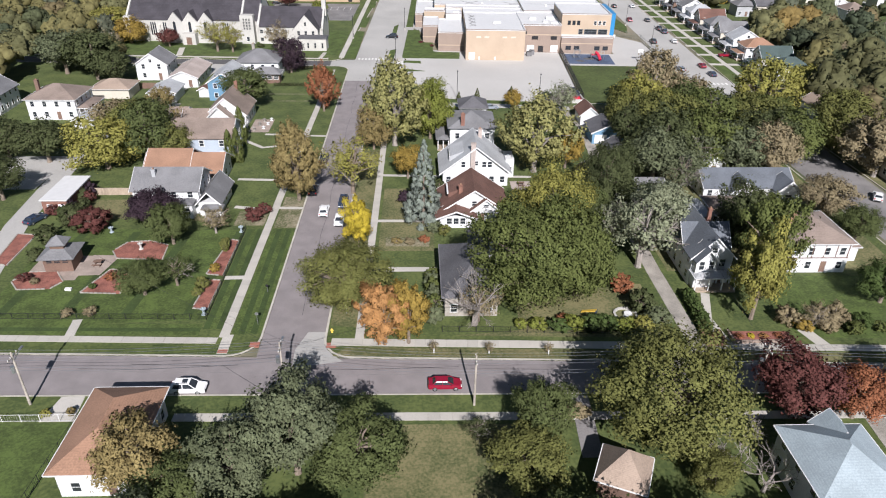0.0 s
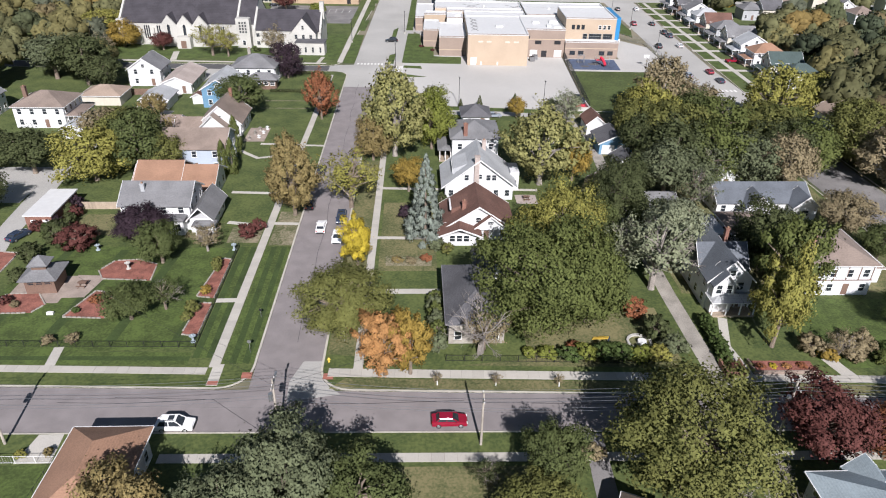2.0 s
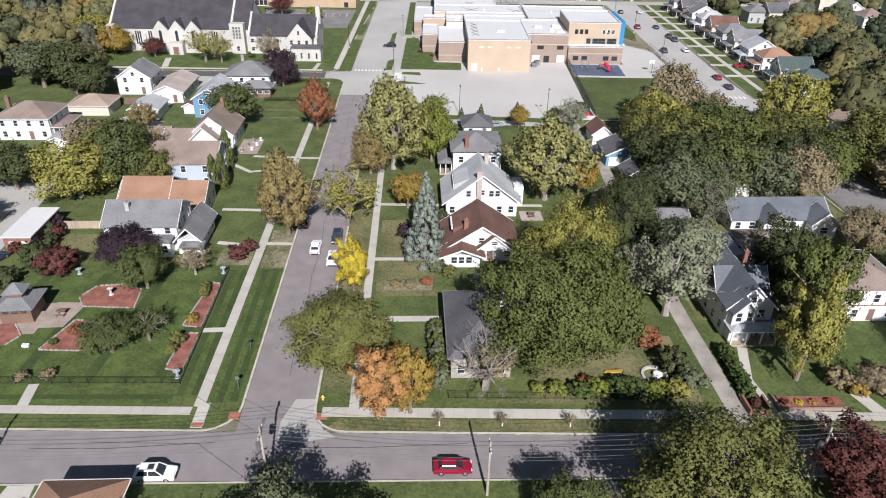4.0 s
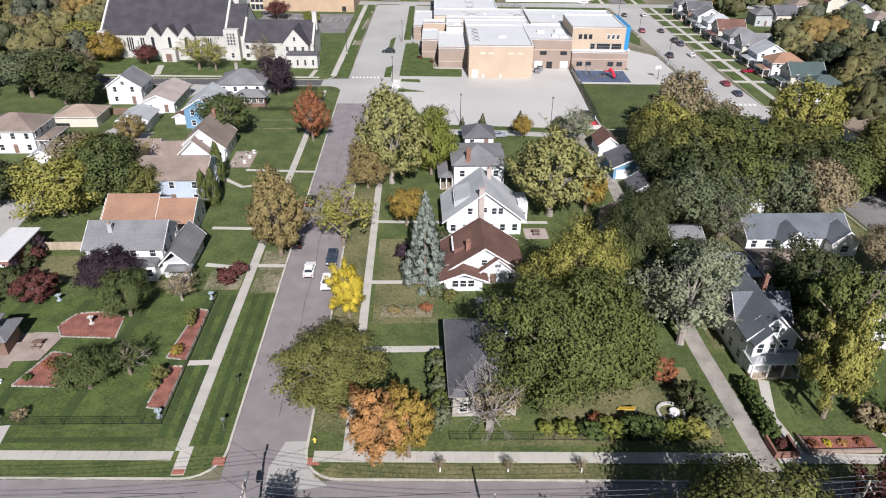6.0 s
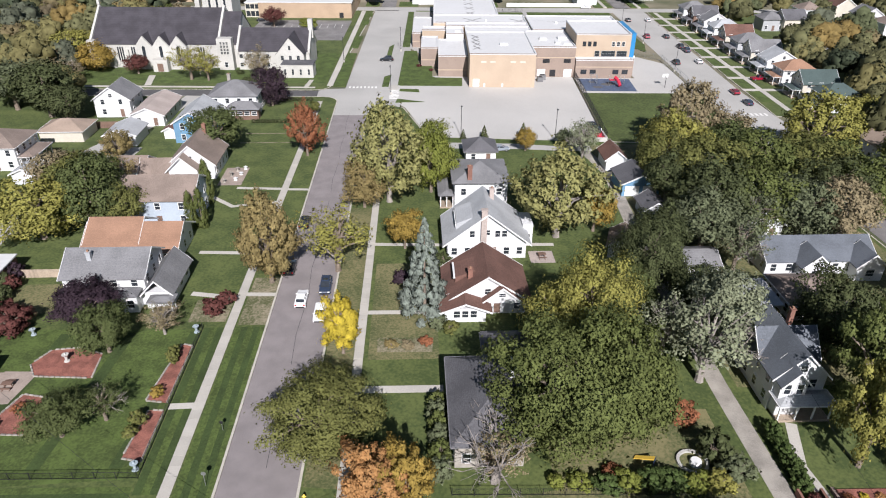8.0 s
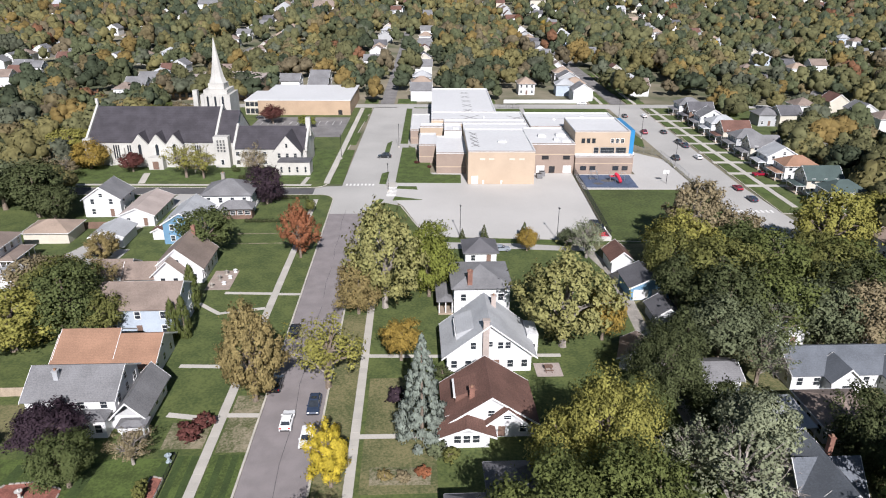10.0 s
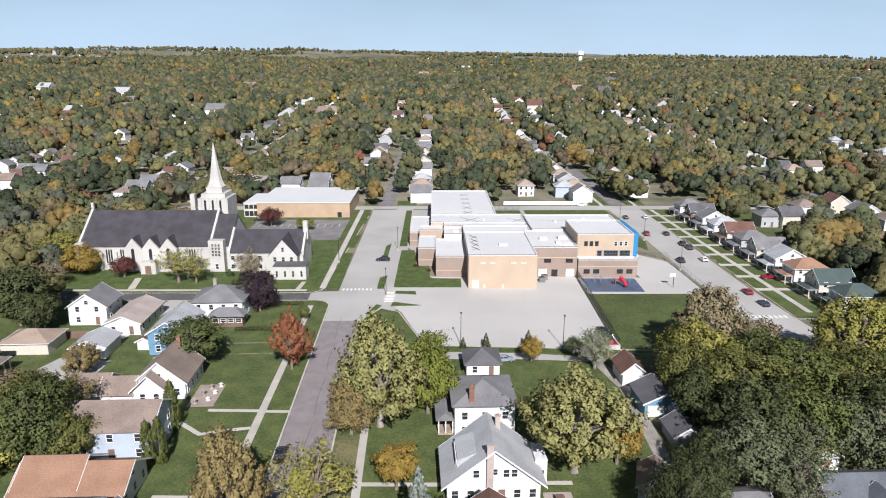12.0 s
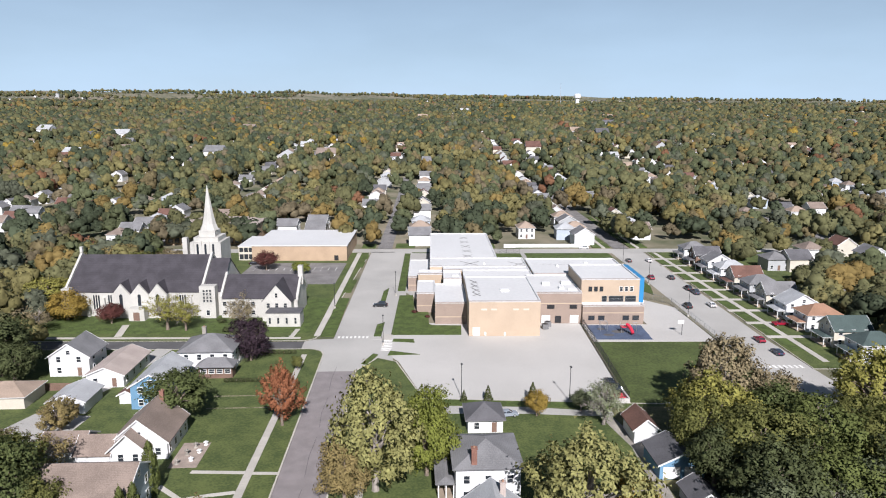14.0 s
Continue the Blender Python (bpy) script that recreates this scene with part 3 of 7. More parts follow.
h = house(-36.5, 126.5, 8.5, 14.0, 5.2, 7.8, "y", "blue_wall", "roof_light", "blue two-storey house with a light grey roof", step=3.0)
h = house(-30.6, 145.0, 12.5, 11.0, 5.6, 8.6, "hip", "white_wall", "roof_grey", "broad white house under a grey hipped roof", chim=(-2.5, 3, 6.5, 9.2, "stone", 0.9))
part("porch_room", boxes((-1.0, -8.6, -0.3, 7.0, -5.5, 3.0)), M["brown_wall"], h)
hip_roof(h, 8.0, 4.0, 3.0, 4.8, "roof_grey", 0.5, 3.0, -7.0)
for k in range(4):
    window(h, 0.2 + 1.9 * k, -8.6, 1.8, "s", 1.3, 1.0)
house(-63.0, 144.0, 9.5, 9.5, 5.0, 8.2, "y", "white_wall", "roof_grey", "white gabled house by the alley", step=3.4)
house(-51.6, 140.0, 8.5, 16.0, 3.0, 4.8, "y", "white_wall", "roof_pink", "long low garage with a pale pinkish roof", step=4.0, name="garage", category="garage")
h = house(-53.5, 122.0, 7.5, 8.5, 2.8, 4.3, "y", "white_wall", "roof_light", "open white carport with a grey roof", win=False, name="carport", category="carport")
# no real opening: a black panel gives the shade of the open bay
part("bay_shade_panel", boxes((-2.6, -4.31, 0, 2.6, -4.2, 2.3)), M["tar"], h, "dark panel painted as the shade inside the open bay")
house(-43.0, 124.0, 3.0, 3.0, 2.2, 3.0, "y", "white_wall", "roof_brown", "small white garden shed", win=False, name="shed", category="shed")
h = house(-77.0, 108.5, 12.5, 11.0, 5.4, 8.2, "hip", "white_wall", "roof_taupe", "wide white bungalow with a taupe hipped roof", chim=(-5, 0, 5.5, 9.0, "brown_wall", 0.9))
porch(h, 6.6, -5.0, 9.6, 4.0, 3.0, 3.8, "roof_taupe", 3)
house(-69.0, 125.0, 10.5, 8.5, 2.7, 4.8, "hip", "cream_wall", "roof_tan", "tan hip-roofed garage behind the fence", win=False, name="garage", category="garage")
house(-97.0, 112.0, 9.0, 11.0, 5.2, 8.0, "y", "white_wall", "roof_grey", "white house among trees")
house(-92.0, 84.0, 10.0, 10.0, 5.2, 8.0, "hip", "cream_wall", "roof_grey", "cream house among trees")
g = thing("garage", pose(-52.4, 54.2, 0.12), "flat white-roofed garage overgrown with red ivy", "garage")
part("wall", boxes((-2.4, -5.6, -0.3, 2.4, 5.6, 2.9)), M["brick_wall"], g)
part("roof", boxes((-2.65, -5.85, 2.9, 2.65, 5.85, 3.12)), M["membrane"], g)
door(g, 1.3, -5.6, "s", 1.2, 2.0)
window(g, -0.9, -5.6, 1.6, "s", 1.0, 0.8)

# east side of the street
h = house(26.6, 20.9, 8.2, 15.4, 3.7, 6.8, "hip", "stone", "roof_dark", "low house with a dark grey hipped roof", chim=(4.0, 3.2, 4.5, 7.2, "trim", 0.7))
house(31.0, 31.0, 6.5, 7.0, 3.4, 5.6, "hip", "cream_wall", "roof_dark", "rear wing under a dark hipped roof", win=False, name="annex", category="house")
h = house(29.4, 49.3, 12.4, 9.8, 2.8, 7.0, "y", "white_wall", "roof_brown", "white bungalow with a red-brown shingle roof", chim=(-2.6, -2.6, 4.4, 6.9), over=0.8)
bm = bmesh.new()
quadbox(bm, [(-4.9, -1.8, 3.4), (-2.0, -1.8, 3.4), (-2.0, 2.6, 3.4), (-4.9, 2.6, 3.4), (-4.9, -1.8, 4.9), (-1.6, -1.8, 6.1), (-1.6, 2.6, 6.1), (-4.9, 2.6, 4.9)])
part("dormer", bm, M["roof_brown"], h)
part("dormer_trim", boxes((-5.2, -1.95, 4.75, -4.9, 2.75, 4.95)), M["trim"], h)
part("porch_room", boxes((-6.7, -7.1, -0.3, -0.4, -4.85, 2.5)), M["white_wall"], h)
gable_roof(h, 7.0, 3.4, 2.5, 3.9, "roof_brown", "y", 0.6, 0, -3.6, -6.0)
bm = bmesh.new()
extrude(bm, [(-3.4, 2.4), (3.4, 2.4), (0, 5.3)], "y", -5.6, -4.9)
o = part("gable_front", bm, M["white_wall"], h)
o.location = (2.2, 0, 0)
gable_roof(h, 6.8, 3.2, 2.6, 5.4, "roof_brown", "y", 0.6, 0, 2.2, -4.2)
window(h, 2.2, -5.6, 3.9, "s", 1.0, 0.6)
for k in range(3):
    window(h, -4.9 + 1.3 * k, -7.1, 1.5, "s", 0.95, 1.2)
h = house(31.0, 66.6, 14.0, 10.4, 3.5, 9.0, "y", "white_wall", "roof_light", "large white gabled house with a light grey roof", step=2.1, over=0.9)
bm = boxes((-1.6, -5.95, -0.3, 0.2, -5.2, 2.2), (-1.2, -5.9, 2.2, -0.2, -5.2, 9.8), (-1.3, -6.0, 9.8, -0.1, -5.1, 10.0))
part("chimney", bm, M["roof_pink"], h, "tall tan brick chimney on the gable")
for k in (-2.7, 1.8, 3.0):
    window(h, k, -5.2, 5.0, "s", 0.85, 1.2)
chimney(h, 1.4, 3.0, 7.4, 9.9, "roof_pink", 0.8)
bm = bmesh.new()
quadbox(bm, [(-5.6, -3.2, 3.9), (-2.6, -3.2, 3.9), (-2.6, 3.2, 3.9), (-5.6, 3.2, 3.9), (-5.4, -3.2, 6.1), (-2.0, -3.2, 7.4), (-2.0, 3.2, 7.4), (-5.4, 3.2, 6.1)])
part("dormer", bm, M["roof_light"], h)
window(h, -5.5, 0.0, 5.3, "w", 5.2, 0.9)
part("side_room", boxes((7.0, -0.5, -0.3, 8.9, 4.5, 4.2)), M["white_wall"], h)
window(h, 8.0, -0.5, 1.6, "s", 0.8, 1.5)
h = house(31.6, 86.0, 10.6, 11.5, 6.2, 8.8, "hip", "white_wall", "roof_grey", "white two-storey foursquare with a grey hipped roof", chim=(-2.3, -5.0, -0.2, 9.4, "brick_wall", 0.9))
porch(h, -8.2, -4.5, -5.4, 4.0, 2.9, 3.5, "roof_grey", 3)
house(33.9, 109.0, 7.0, 7.5, 2.7, 5.0, "hip", "white_wall", "roof_dark", "small white house with a dark roof")
house(64.4, 103.0, 4.6, 7.0, 3.0, 4.9, "y", "white_wall", "roof_brown", "white garage with a brown gable roof", win=False, name="garage", category="garage")
h = house(66.2, 90.3, 8.0, 8.2, 2.9, 4.8, "y", "blue_wall", "roof_dark", "blue double garage with a dark roof", win=False, name="garage", category="garage")
for k in (-1.9, 1.9):
    door(h, k, -4.1, "s", 3.0, 2.2, "trim", "garage_door")
house(66.0, 78.0, 4.6, 6.0, 2.4, 3.9, "y", "grey_wall", "roof_dark", "grey shed beside the alley", win=False, name="shed", category="shed")
house(67.2, 56.6, 5.6, 6.0, 2.7, 4.0, "x", "white_wall", "roof_grey", "white garage with a grey roof", win=False, name="garage", category="garage")
h = house(88.0, 58.5, 19.0, 8.5, 3.0, 5.4, "x", "white_wall", "roof_slate", "long white house with slate-grey gables")
for gx in (-2.0, 7.5):
    bm = bmesh.new()
    extrude(bm, [(-2.4, -0.3), (2.4, -0.3), (2.4, 3.0), (0, 5.2), (-2.4, 3.0)], "y", -6.6, -3.6)
    o = part("gable_wing", bm, M["white_wall"], h)
    o.location = (gx, 0, 0)
    gable_roof(h, 4.8, 4.6, 3.0, 5.2, "roof_slate", "y", 0.4, 0, gx, -4.4)
    window(h, gx, -6.6, 1.6, "s", 1.4, 1.2)
house(80.6, 45.2, 8.5, 8.5, 2.9, 5.0, "hip", "white_wall", "roof_taupe", "square cottage with a taupe hipped roof")
g = thing("carport", pose(72.2, 45.0, 0.12), "flat pale metal carport", "carport")
part("roof", boxes((-3.0, -4.0, 2.7, 3.0, 4.0, 2.9)), M["roof_light"], g)
part("wall", boxes((-2.8, 3.4, -0.2, 2.8, 3.6, 2.7)), M["white_wall"], g)
for px, py in ((-2.8, -3.8), (2.8, -3.8), (-2.8, 0), (2.8, 0)):
    part("post", boxes((px - 0.08, py - 0.08, 0, px + 0.08, py + 0.08, 2.7)), M["trim"], g)
h = house(67.3, 27.2, 6.8, 11.0, 5.6, 9.0, "y", "white_wall", "roof_slate", "white Victorian house with slate-grey gables", step=2.4)
gable_roof(h, 7.6, 5.4, 5.4, 8.4, "roof_slate", "x", 0.5, 0, 0.4, 1.2)
porch(h, -3.2, -8.0, 3.8, -5.55, 2.8, 3.6, "roof_light", 4)
bm = bmesh.new()
extrude(bm, [(-1.7, -0.3), (1.7, -0.3), (1.7, 5.6), (0, 7.6), (-1.7, 5.6)], "y", -6.9, -5.2)
o = part("bay", bm, M["white_wall"], h)
o.location = (-1.5, 0, 0)
gable_roof(h, 3.4, 3.4, 5.6, 7.6, "roof_slate", "y", 0.35, 0, -1.5, -5.6)
for wx in (-2.3, -0.7):
    window(h, wx, -6.9, 4.6, "s", 0.8, 1.5)
chimney(h, 1.6, 2.6, 7.0, 10.2, "brick_wall", 0.6)
h = house(87.5, 31.0, 11.0, 11.5, 5.8, 8.6, "hip", "white_wall", "roof_taupe", "white half-timbered house with a taupe hipped roof", chim=(-3.6, -1.0, 6.0, 9.6, "roof_orange", 0.9))
for k in range(6):
    part("timber_strip", boxes((-5.4 + 2.1 * k, -5.83, 3.0, -5.25 + 2.1 * k, -5.75, 5.7)), M["brown_wall"], h)
hip_roof(h, 6.0, 7.0, 2.9, 4.6, "roof_taupe", 0.4, -2.0, 9.3)
part("rear_wing", boxes((-5.0, 5.8, -0.3, 1.0, 12.8, 2.9)), M["white_wall"], h)
hip_roof(h, 4.0, 6.0, 2.9, 4.2, "roof_taupe", 0.4, 7.6, 1.0)
part("side_room", boxes((5.55, -2.0, -0.3, 9.6, 4.0, 2.9)), M["white_wall"], h)
part("timber_strip", boxes((-5.5, -5.83, 2.9, 5.5, -5.75, 3.05)), M["brown_wall"], h)
for hx, hy, ro, wa in ((98, 78, "roof_grey", "white_wall"), (88, 84, "roof_taupe", "white_wall"), (97, 96, "roof_light", "white_wall"), (128, 40, "roof_grey", "white_wall"), (129, 62, "roof_light", "cream_wall"), (130, 82, "roof_grey", "white_wall"), (131, 104, "roof_tan", "white_wall")):
    house(hx, hy, 9, 10, 4.6, 7.6, "y", wa, ro, "wooden house half hidden by trees")

# south of the cross street
h = house(-17.6, -14.0, 7.8, 12.6, 4.0, 6.6, "hip", "white_wall", "roof_orange", "white house with an orange-brown hipped roof", over=0.7)
h = house(41.3, -20.8, 4.9, 4.9, 3.2, 6.4, "hip", "brown_wall", "roof_tan", "small garage with a tan pyramid roof", rz=-24, win=False, name="garage", category="garage", over=0.45)
house(43.0, -32.0, 14.0, 9.0, 3.2, 5.2, "x", "brown_wall", "roof_dark", "low house with a dark roof", win=False)
h = house(65.2, -21.8, 9.4, 10.0, 5.0, 8.0, "hip", "white_wall", "roof_pale", "white house with a pale blue-grey roof")
gable_roof(h, 3.6, 3.4, 5.0, 6.8, "roof_pale", "y", 0.3, 0, 1.4, 4.4)
house(83.0, -24.0, 9.0, 9.0, 4.0, 6.6, "y", "white_wall", "roof_grey", "white house beyond the driveway")

house(-66.0, 98.5, 5.0, 6.0, 2.5, 3.6, "y", "white_wall", "roof_light", "small white garage with a pale roof", win=False, name="garage", category="garage")
house(83.5, 70.5, 8.0, 7.0, 3.2, 5.6, "y", "white_wall", "roof_light", "white cottage behind the long house")
house(56.0, 63.5, 4.4, 6.5, 2.5, 4.0, "y", "white_wall", "roof_taupe", "white garage with a brown gable by the alley", rz=-20, win=False, name="garage", category="garage")

# the row beyond the eastern street
rowspec = [(-18, "roof_green", "white_wall", "white house with a green roof"), (-5.5, "roof_green", "cream_wall", "cream house with a green roof"), (8, "roof_orange", "white_wall", "white house with an orange-tan roof"),
           (20, "roof_light", "white_wall", "white house with pale grey gables"), (33, "roof_grey", "cream_wall", "cream house with a grey roof"), (45, "roof_grey", "grey_wall", "grey house with layered gables"),
           (57, "roof_brown", "cream_wall", "cream house with a brown roof"), (69, "roof_light", "white_wall", "white bungalow with a light roof"), (81, "roof_grey", "white_wall", "white house with a grey roof"), (94, "roof_dark", "brown_wall", "dark brick house"), (107, "roof_grey", "white_wall", "white house near the corner")]
for i, (v, ro, wa, la) in enumerate(rowspec):
    px, py = N(136.5, v)
    ax = ("hip", "x", "hip", "y", "x")[i % 5]
    h = house(px, py, 10.4, 7.8, 4.9, 7.6 if ax == "hip" else 7.9, ax, wa, ro, la + " on the eastern street", rz=-1.9, sides="sw", group="houses on the eastern street", front="w")
    porch(h, -7.6, -3.2, -5.25, 3.2, 2.6, 3.3, ro, 2)
    if i % 4 == 0:
        house(px + 26, py + 5, 9.0, 9.0, 4.6, 7.4, "y" if i % 2 else "hip", ("white_wall", "cream_wall", "grey_wall")[i % 3], ("roof_grey", "roof_taupe", "roof_light", "roof_brown")[i % 4], "house behind the eastern row", rz=-1.9, sides="s", win=i % 2 == 0)


# ---------- school ----------
def build_school():
    s = thing("school", pose(*N(0, 0), 0.1, 0, 0, -1.9), "modern school of tan and taupe brick with white flat roofs", "school")
    def wing(u0, v0, u1, v1, h, m, name="wing", roof="membrane", band=None):
        w = part(name, boxes((u0, v0, -0.4, u1, v1, h)), M[m], s)
        part("roof_membrane", boxes((u0 + 0.35, v0 + 0.35, h, u1 - 0.35, v1 - 0.35, h + 0.06)), M[roof], w)
        part("parapet", boxes((u0 - 0.06, v0 - 0.06, h, u1 + 0.06, v0 + 0.35, h + 0.42), (u0 - 0.06, v1 - 0.35, h, u1 + 0.06, v1 + 0.06, h + 0.42),
                              (u0 - 0.06, v0 + 0.35, h, u0 + 0.35, v1 - 0.35, h + 0.42), (u1 - 0.35, v0 + 0.35, h, u1 + 0.06, v1 - 0.35, h + 0.42)), M["membrane"], w)
        part("coping", boxes((u0 - 0.09, v0 - 0.09, h + 0.22, u1 + 0.09, v0 - 0.06, h + 0.45)), M["roof_taupe"], w)
        if band:
            for z in band:
                part("brick_band", boxes((u0 - 0.03, v0 - 0.035, z, u1 + 0.03, v0 - 0.001, z + 0.3)), M["tan_brick"], w)
        return w
    hall = wing(32.7, 1.6, 53.0, 31.5, 10.0, "tan_brick", "hall")
    wing(23.1, 13.2, 32.6, 36, 6.4, "taupe_brick", band=(2.0,))
    wing(17.3, 25.6, 23.0, 42, 6.0, "taupe_brick", band=(2.0,))
    wing(26.0, 36.2, 32.0, 46, 8.2, "membrane", "stair_tower")
    wing(13.6, 52, 21.2, 80, 5.0, "taupe_brick", band=(2.0,))
    wing(17.3, 46.2, 25.9, 51.8, 7.4, "tan_brick")
    wing(21.4, 66.2, 46.5, 119, 8.8, "tan_brick", "rear_wing")
    wing(21.4, 52.0, 56.0, 66, 8.8, "tan_brick", "middle_wing")
    wing(26.0, 46.2, 56.0, 51.8, 8.8, "tan_brick", "middle_wing")
    wing(32.7, 31.7, 56.0, 46, 8.8, "tan_brick", "middle_wing")
    wing(56.2, 36.2, 88.6, 60, 9.8, "tan_brick", "middle_wing")
    f = wing(53.2, 13.3, 67.3, 36, 9.4, "taupe_brick", "brick_wing", band=(6.1,))
    g = wing(67.5, 15.3, 85.2, 36, 13.0, "tan_brick", "classroom_wing")
    wing(67.5, 12.3, 85.9, 15.2, 5.6, "taupe_brick", "ledge_wing", band=(3.4,))
    part("blue_corner", boxes((85.25, 17.0, 5.2, 87.1, 35.8, 13.2)), M["blue_panel"], s, "bright blue metal corner")
    wing(85.4, 15.3, 87.0, 35.8, 5.1, "taupe_brick", "ledge_wing")
    for k in (70.2, 73.2, 80.6, 83.6):
        window(s, k, 12.3, 2.0, "s", 1.7, 1.2, frame_mat="dark_metal")
    for k in (70.2, 71.9, 73.6, 79.6, 81.2, 82.8):
        window(s, k, 15.3, 10.2, "s", 0.9, 1.3, frame_mat="dark_metal" if k < 75 else "trim")
    for k, w in ((74.6, 1.4), (78.2, 4.4), (82.6, 3.2)):
        window(s, k, 15.3, 7.1, "s", w, 1.7, frame_mat="steel")
    window(s, 54.4, 13.3, 6.9, "s", 0.8, 0.8, frame_mat="dark_metal")
    for k in (58.0, 64.8):
        window(s, k, 13.3, 5.2, "s", 2.0, 1.0, glass="dark_metal", frame_mat="dark_metal")
    for k in (56.6, 65.2):
        door(s, k, 13.3, "s", 2.6, 2.4, "trim", "roller_door")
    door(s, 60.3, 13.3, "s", 1.9, 2.2, "dark_metal")
    door(s, 34.8, 1.6, "s", 2.0, 2.4, "trim")
    for k in (37.4, 43.0):
        door(s, k, 1.6, "s", 0.5, 1.0, "trim", "vent_box")
    for k in (37.0, 39.8, 46.0, 49.0):
        part("wall_panel", boxes((k - 0.8, 1.55, 7.6, k + 0.8, 1.59, 8.1)), M["cream_wall"], s)
    # roof plant
    for u, v, w, d, h0, h1 in ((44, 14, 2.6, 1.8, 10.06, 10.6), (58, 24, 2.4, 1.8, 9.46, 10.2), (62, 19, 1.4, 2.4, 9.46, 10.1), (64.5, 25, 3.0, 2.2, 9.46, 10.3), (65, 17, 2.6, 1.0, 9.46, 9.9), (41, 56, 0.6, 0.6, 8.86, 9.4), (66, 48, 0.9, 0.9, 9.86, 10.4), (77, 53, 1.2, 0.8, 9.86, 10.3), (30, 40, 2, 1.2, 8.26, 8.8)):
        part("roof_unit", boxes((u - w / 2, v - d / 2, h0, u + w / 2, v + d / 2, h1)), M["trim"], s)
    # dirt lines where water stands on the roofs
    def line(u0, v0, u1, v1, z, w=0.26):
        bm = bmesh.new()
        prism(bm, strip([(u0, v0), (u1, v1)], w), z, z + 0.015)
        part("roof_seam", bm, M["membrane_dirt"], s)
    for k in range(5):
        v = 68 + 9.6 * k
        line(34.0, v, 37.5, v + 4.8, 8.865)
        line(37.5, v, 34.0, v + 4.8, 8.865)
    for u, v in ((36, 57), (53.5, 56)):
        line(u - 3.5, v - 4, u + 3.5, v + 4, 8.865)
        line(u + 3.5, v - 4, u - 3.5, v + 4, 8.865)
    line(58, 52, 88, 48, 9.865, 0.1)
    for k in range(4):
        line(34.0 + 0.5 * (k % 2), 8 + 5.0 * k, 36.4, 11 + 5.0 * k, 10.065, 0.22)
        line(36.4, 8 + 5.0 * k, 34.2, 12.5 + 5.0 * k, 10.065, 0.3)


build_school()


# ---------- church ----------
def build_church():
    c = thing("church", pose(*N(-3.0, 0), 0.1, 0, 0, -1.9), "limestone church with dark slate roofs and a white steeple", "church")
    def gabled(u0, u1, v0, v1, eave, top, name, axis="x", caps=True):
        w, d, cu, cv = u1 - u0, v1 - v0, (u0 + u1) / 2, (v0 + v1) / 2
        bm = bmesh.new()
        if axis == "x":
            extrude(bm, [(v0, -0.4), (v1, -0.4), (v1, eave), (cv, top), (v0, eave)], "x", u0, u1)
        else:
            extrude(bm, [(u0, -0.4), (u1, -0.4), (u1, eave), (cu, top), (u0, eave)], "y", v0, v1)
        b = part(name, bm, M["limestone"], c)
        gable_roof(c, w, d, eave, top, "slate", axis, 0.25, 0.02, cu, cv, trim=False)
        if caps and axis == "x":
            for u in (u0, u1):
                bm = bmesh.new()
                extrude(bm, [(v0 - 0.5, eave - 0.6), (v0 - 0.5, eave + 0.7), (cv, top + 0.9), (v1 + 0.5, eave + 0.7), (v1 + 0.5, eave - 0.6), (cv, top - 0.2)], "x", u - 0.35, u + 0.35)
                part("gable_coping", bm, M["limestone"], c)
        return b
    gabled(-88.5, -46.5, 22.0, 46.0, 7.8, 17.1, "nave")
    gabled(-46.0, -40.5, 22.5, 44.0, 7.8, 16.0, "chancel", caps=False)
    part("end_pier", boxes((-89.4, 21.0, -0.4, -86.9, 24.0, 9.0)), M["limestone"], c)
    part("finial", boxes((-88.9, 33.6, 18.0, -88.1, 34.4, 19.8)), M["limestone"], c)
    gabled(-40.0, -16.5, 20.0, 35.0, 6.2, 12.0, "parish_wing")
    gabled(-26.5, -17.6, 16.0, 27.5, 6.2, 11.4, "gable_wing", "y")
    part("stair_bay", boxes((-46.4, 19.4, -0.4, -41.6, 22.4, 10.2)), M["limestone"], c)
    part("vestry", boxes((-24.0, 10.6, -0.4, -14.0, 15.9, 4.2)), M["limestone"], c)
    part("vestry_roof", boxes((-24.2, 10.4, 4.2, -13.8, 15.95, 4.45)), M["roof_dark"], c)
    part("chimney", boxes((-17.4, 26.6, 9.0, -15.9, 28.4, 15.0)), M["limestone"], c)
    # three gabled bays on the nave
    for k in range(3):
        u = -70.5 + 5.6 * k
        bm = bmesh.new()
        extrude(bm, [(-2.8, -0.4), (2.8, -0.4), (2.8, 7.4), (0, 10.8), (-2.8, 7.4)], "y", 19.6, 25.0)
        b = part("bay", bm, M["limestone"], c)
        b.location = (u, 0, 0)
        gable_roof(c, 5.4, 6.6, 7.6, 10.9, "slate", "y", 0.0, 0.0, u, 23.6, trim=False)
        lancet(c, u, 19.6, 5.0, 1.0, 5.6)
    part("porch", boxes((-67.3, 16.6, -0.4, -62.5, 19.6, 4.0)), M["limestone"], c)
    door(c, -64.9, 16.6, "s", 1.9, 2.6, "brown_wall")
    for u in (-84.0, -79.2, -74.6, -52.5):
        for du in (-0.75, 0, 0.75):
            lancet(c, u + du, 22.0, 4.6, 0.5, 4.6)
    for u in (-86.6, -81.6, -76.8, -55, -50):
        part("buttress", boxes((u - 0.4, 21.2, -0.4, u + 0.4, 22.0, 6.0)), M["limestone"], c)
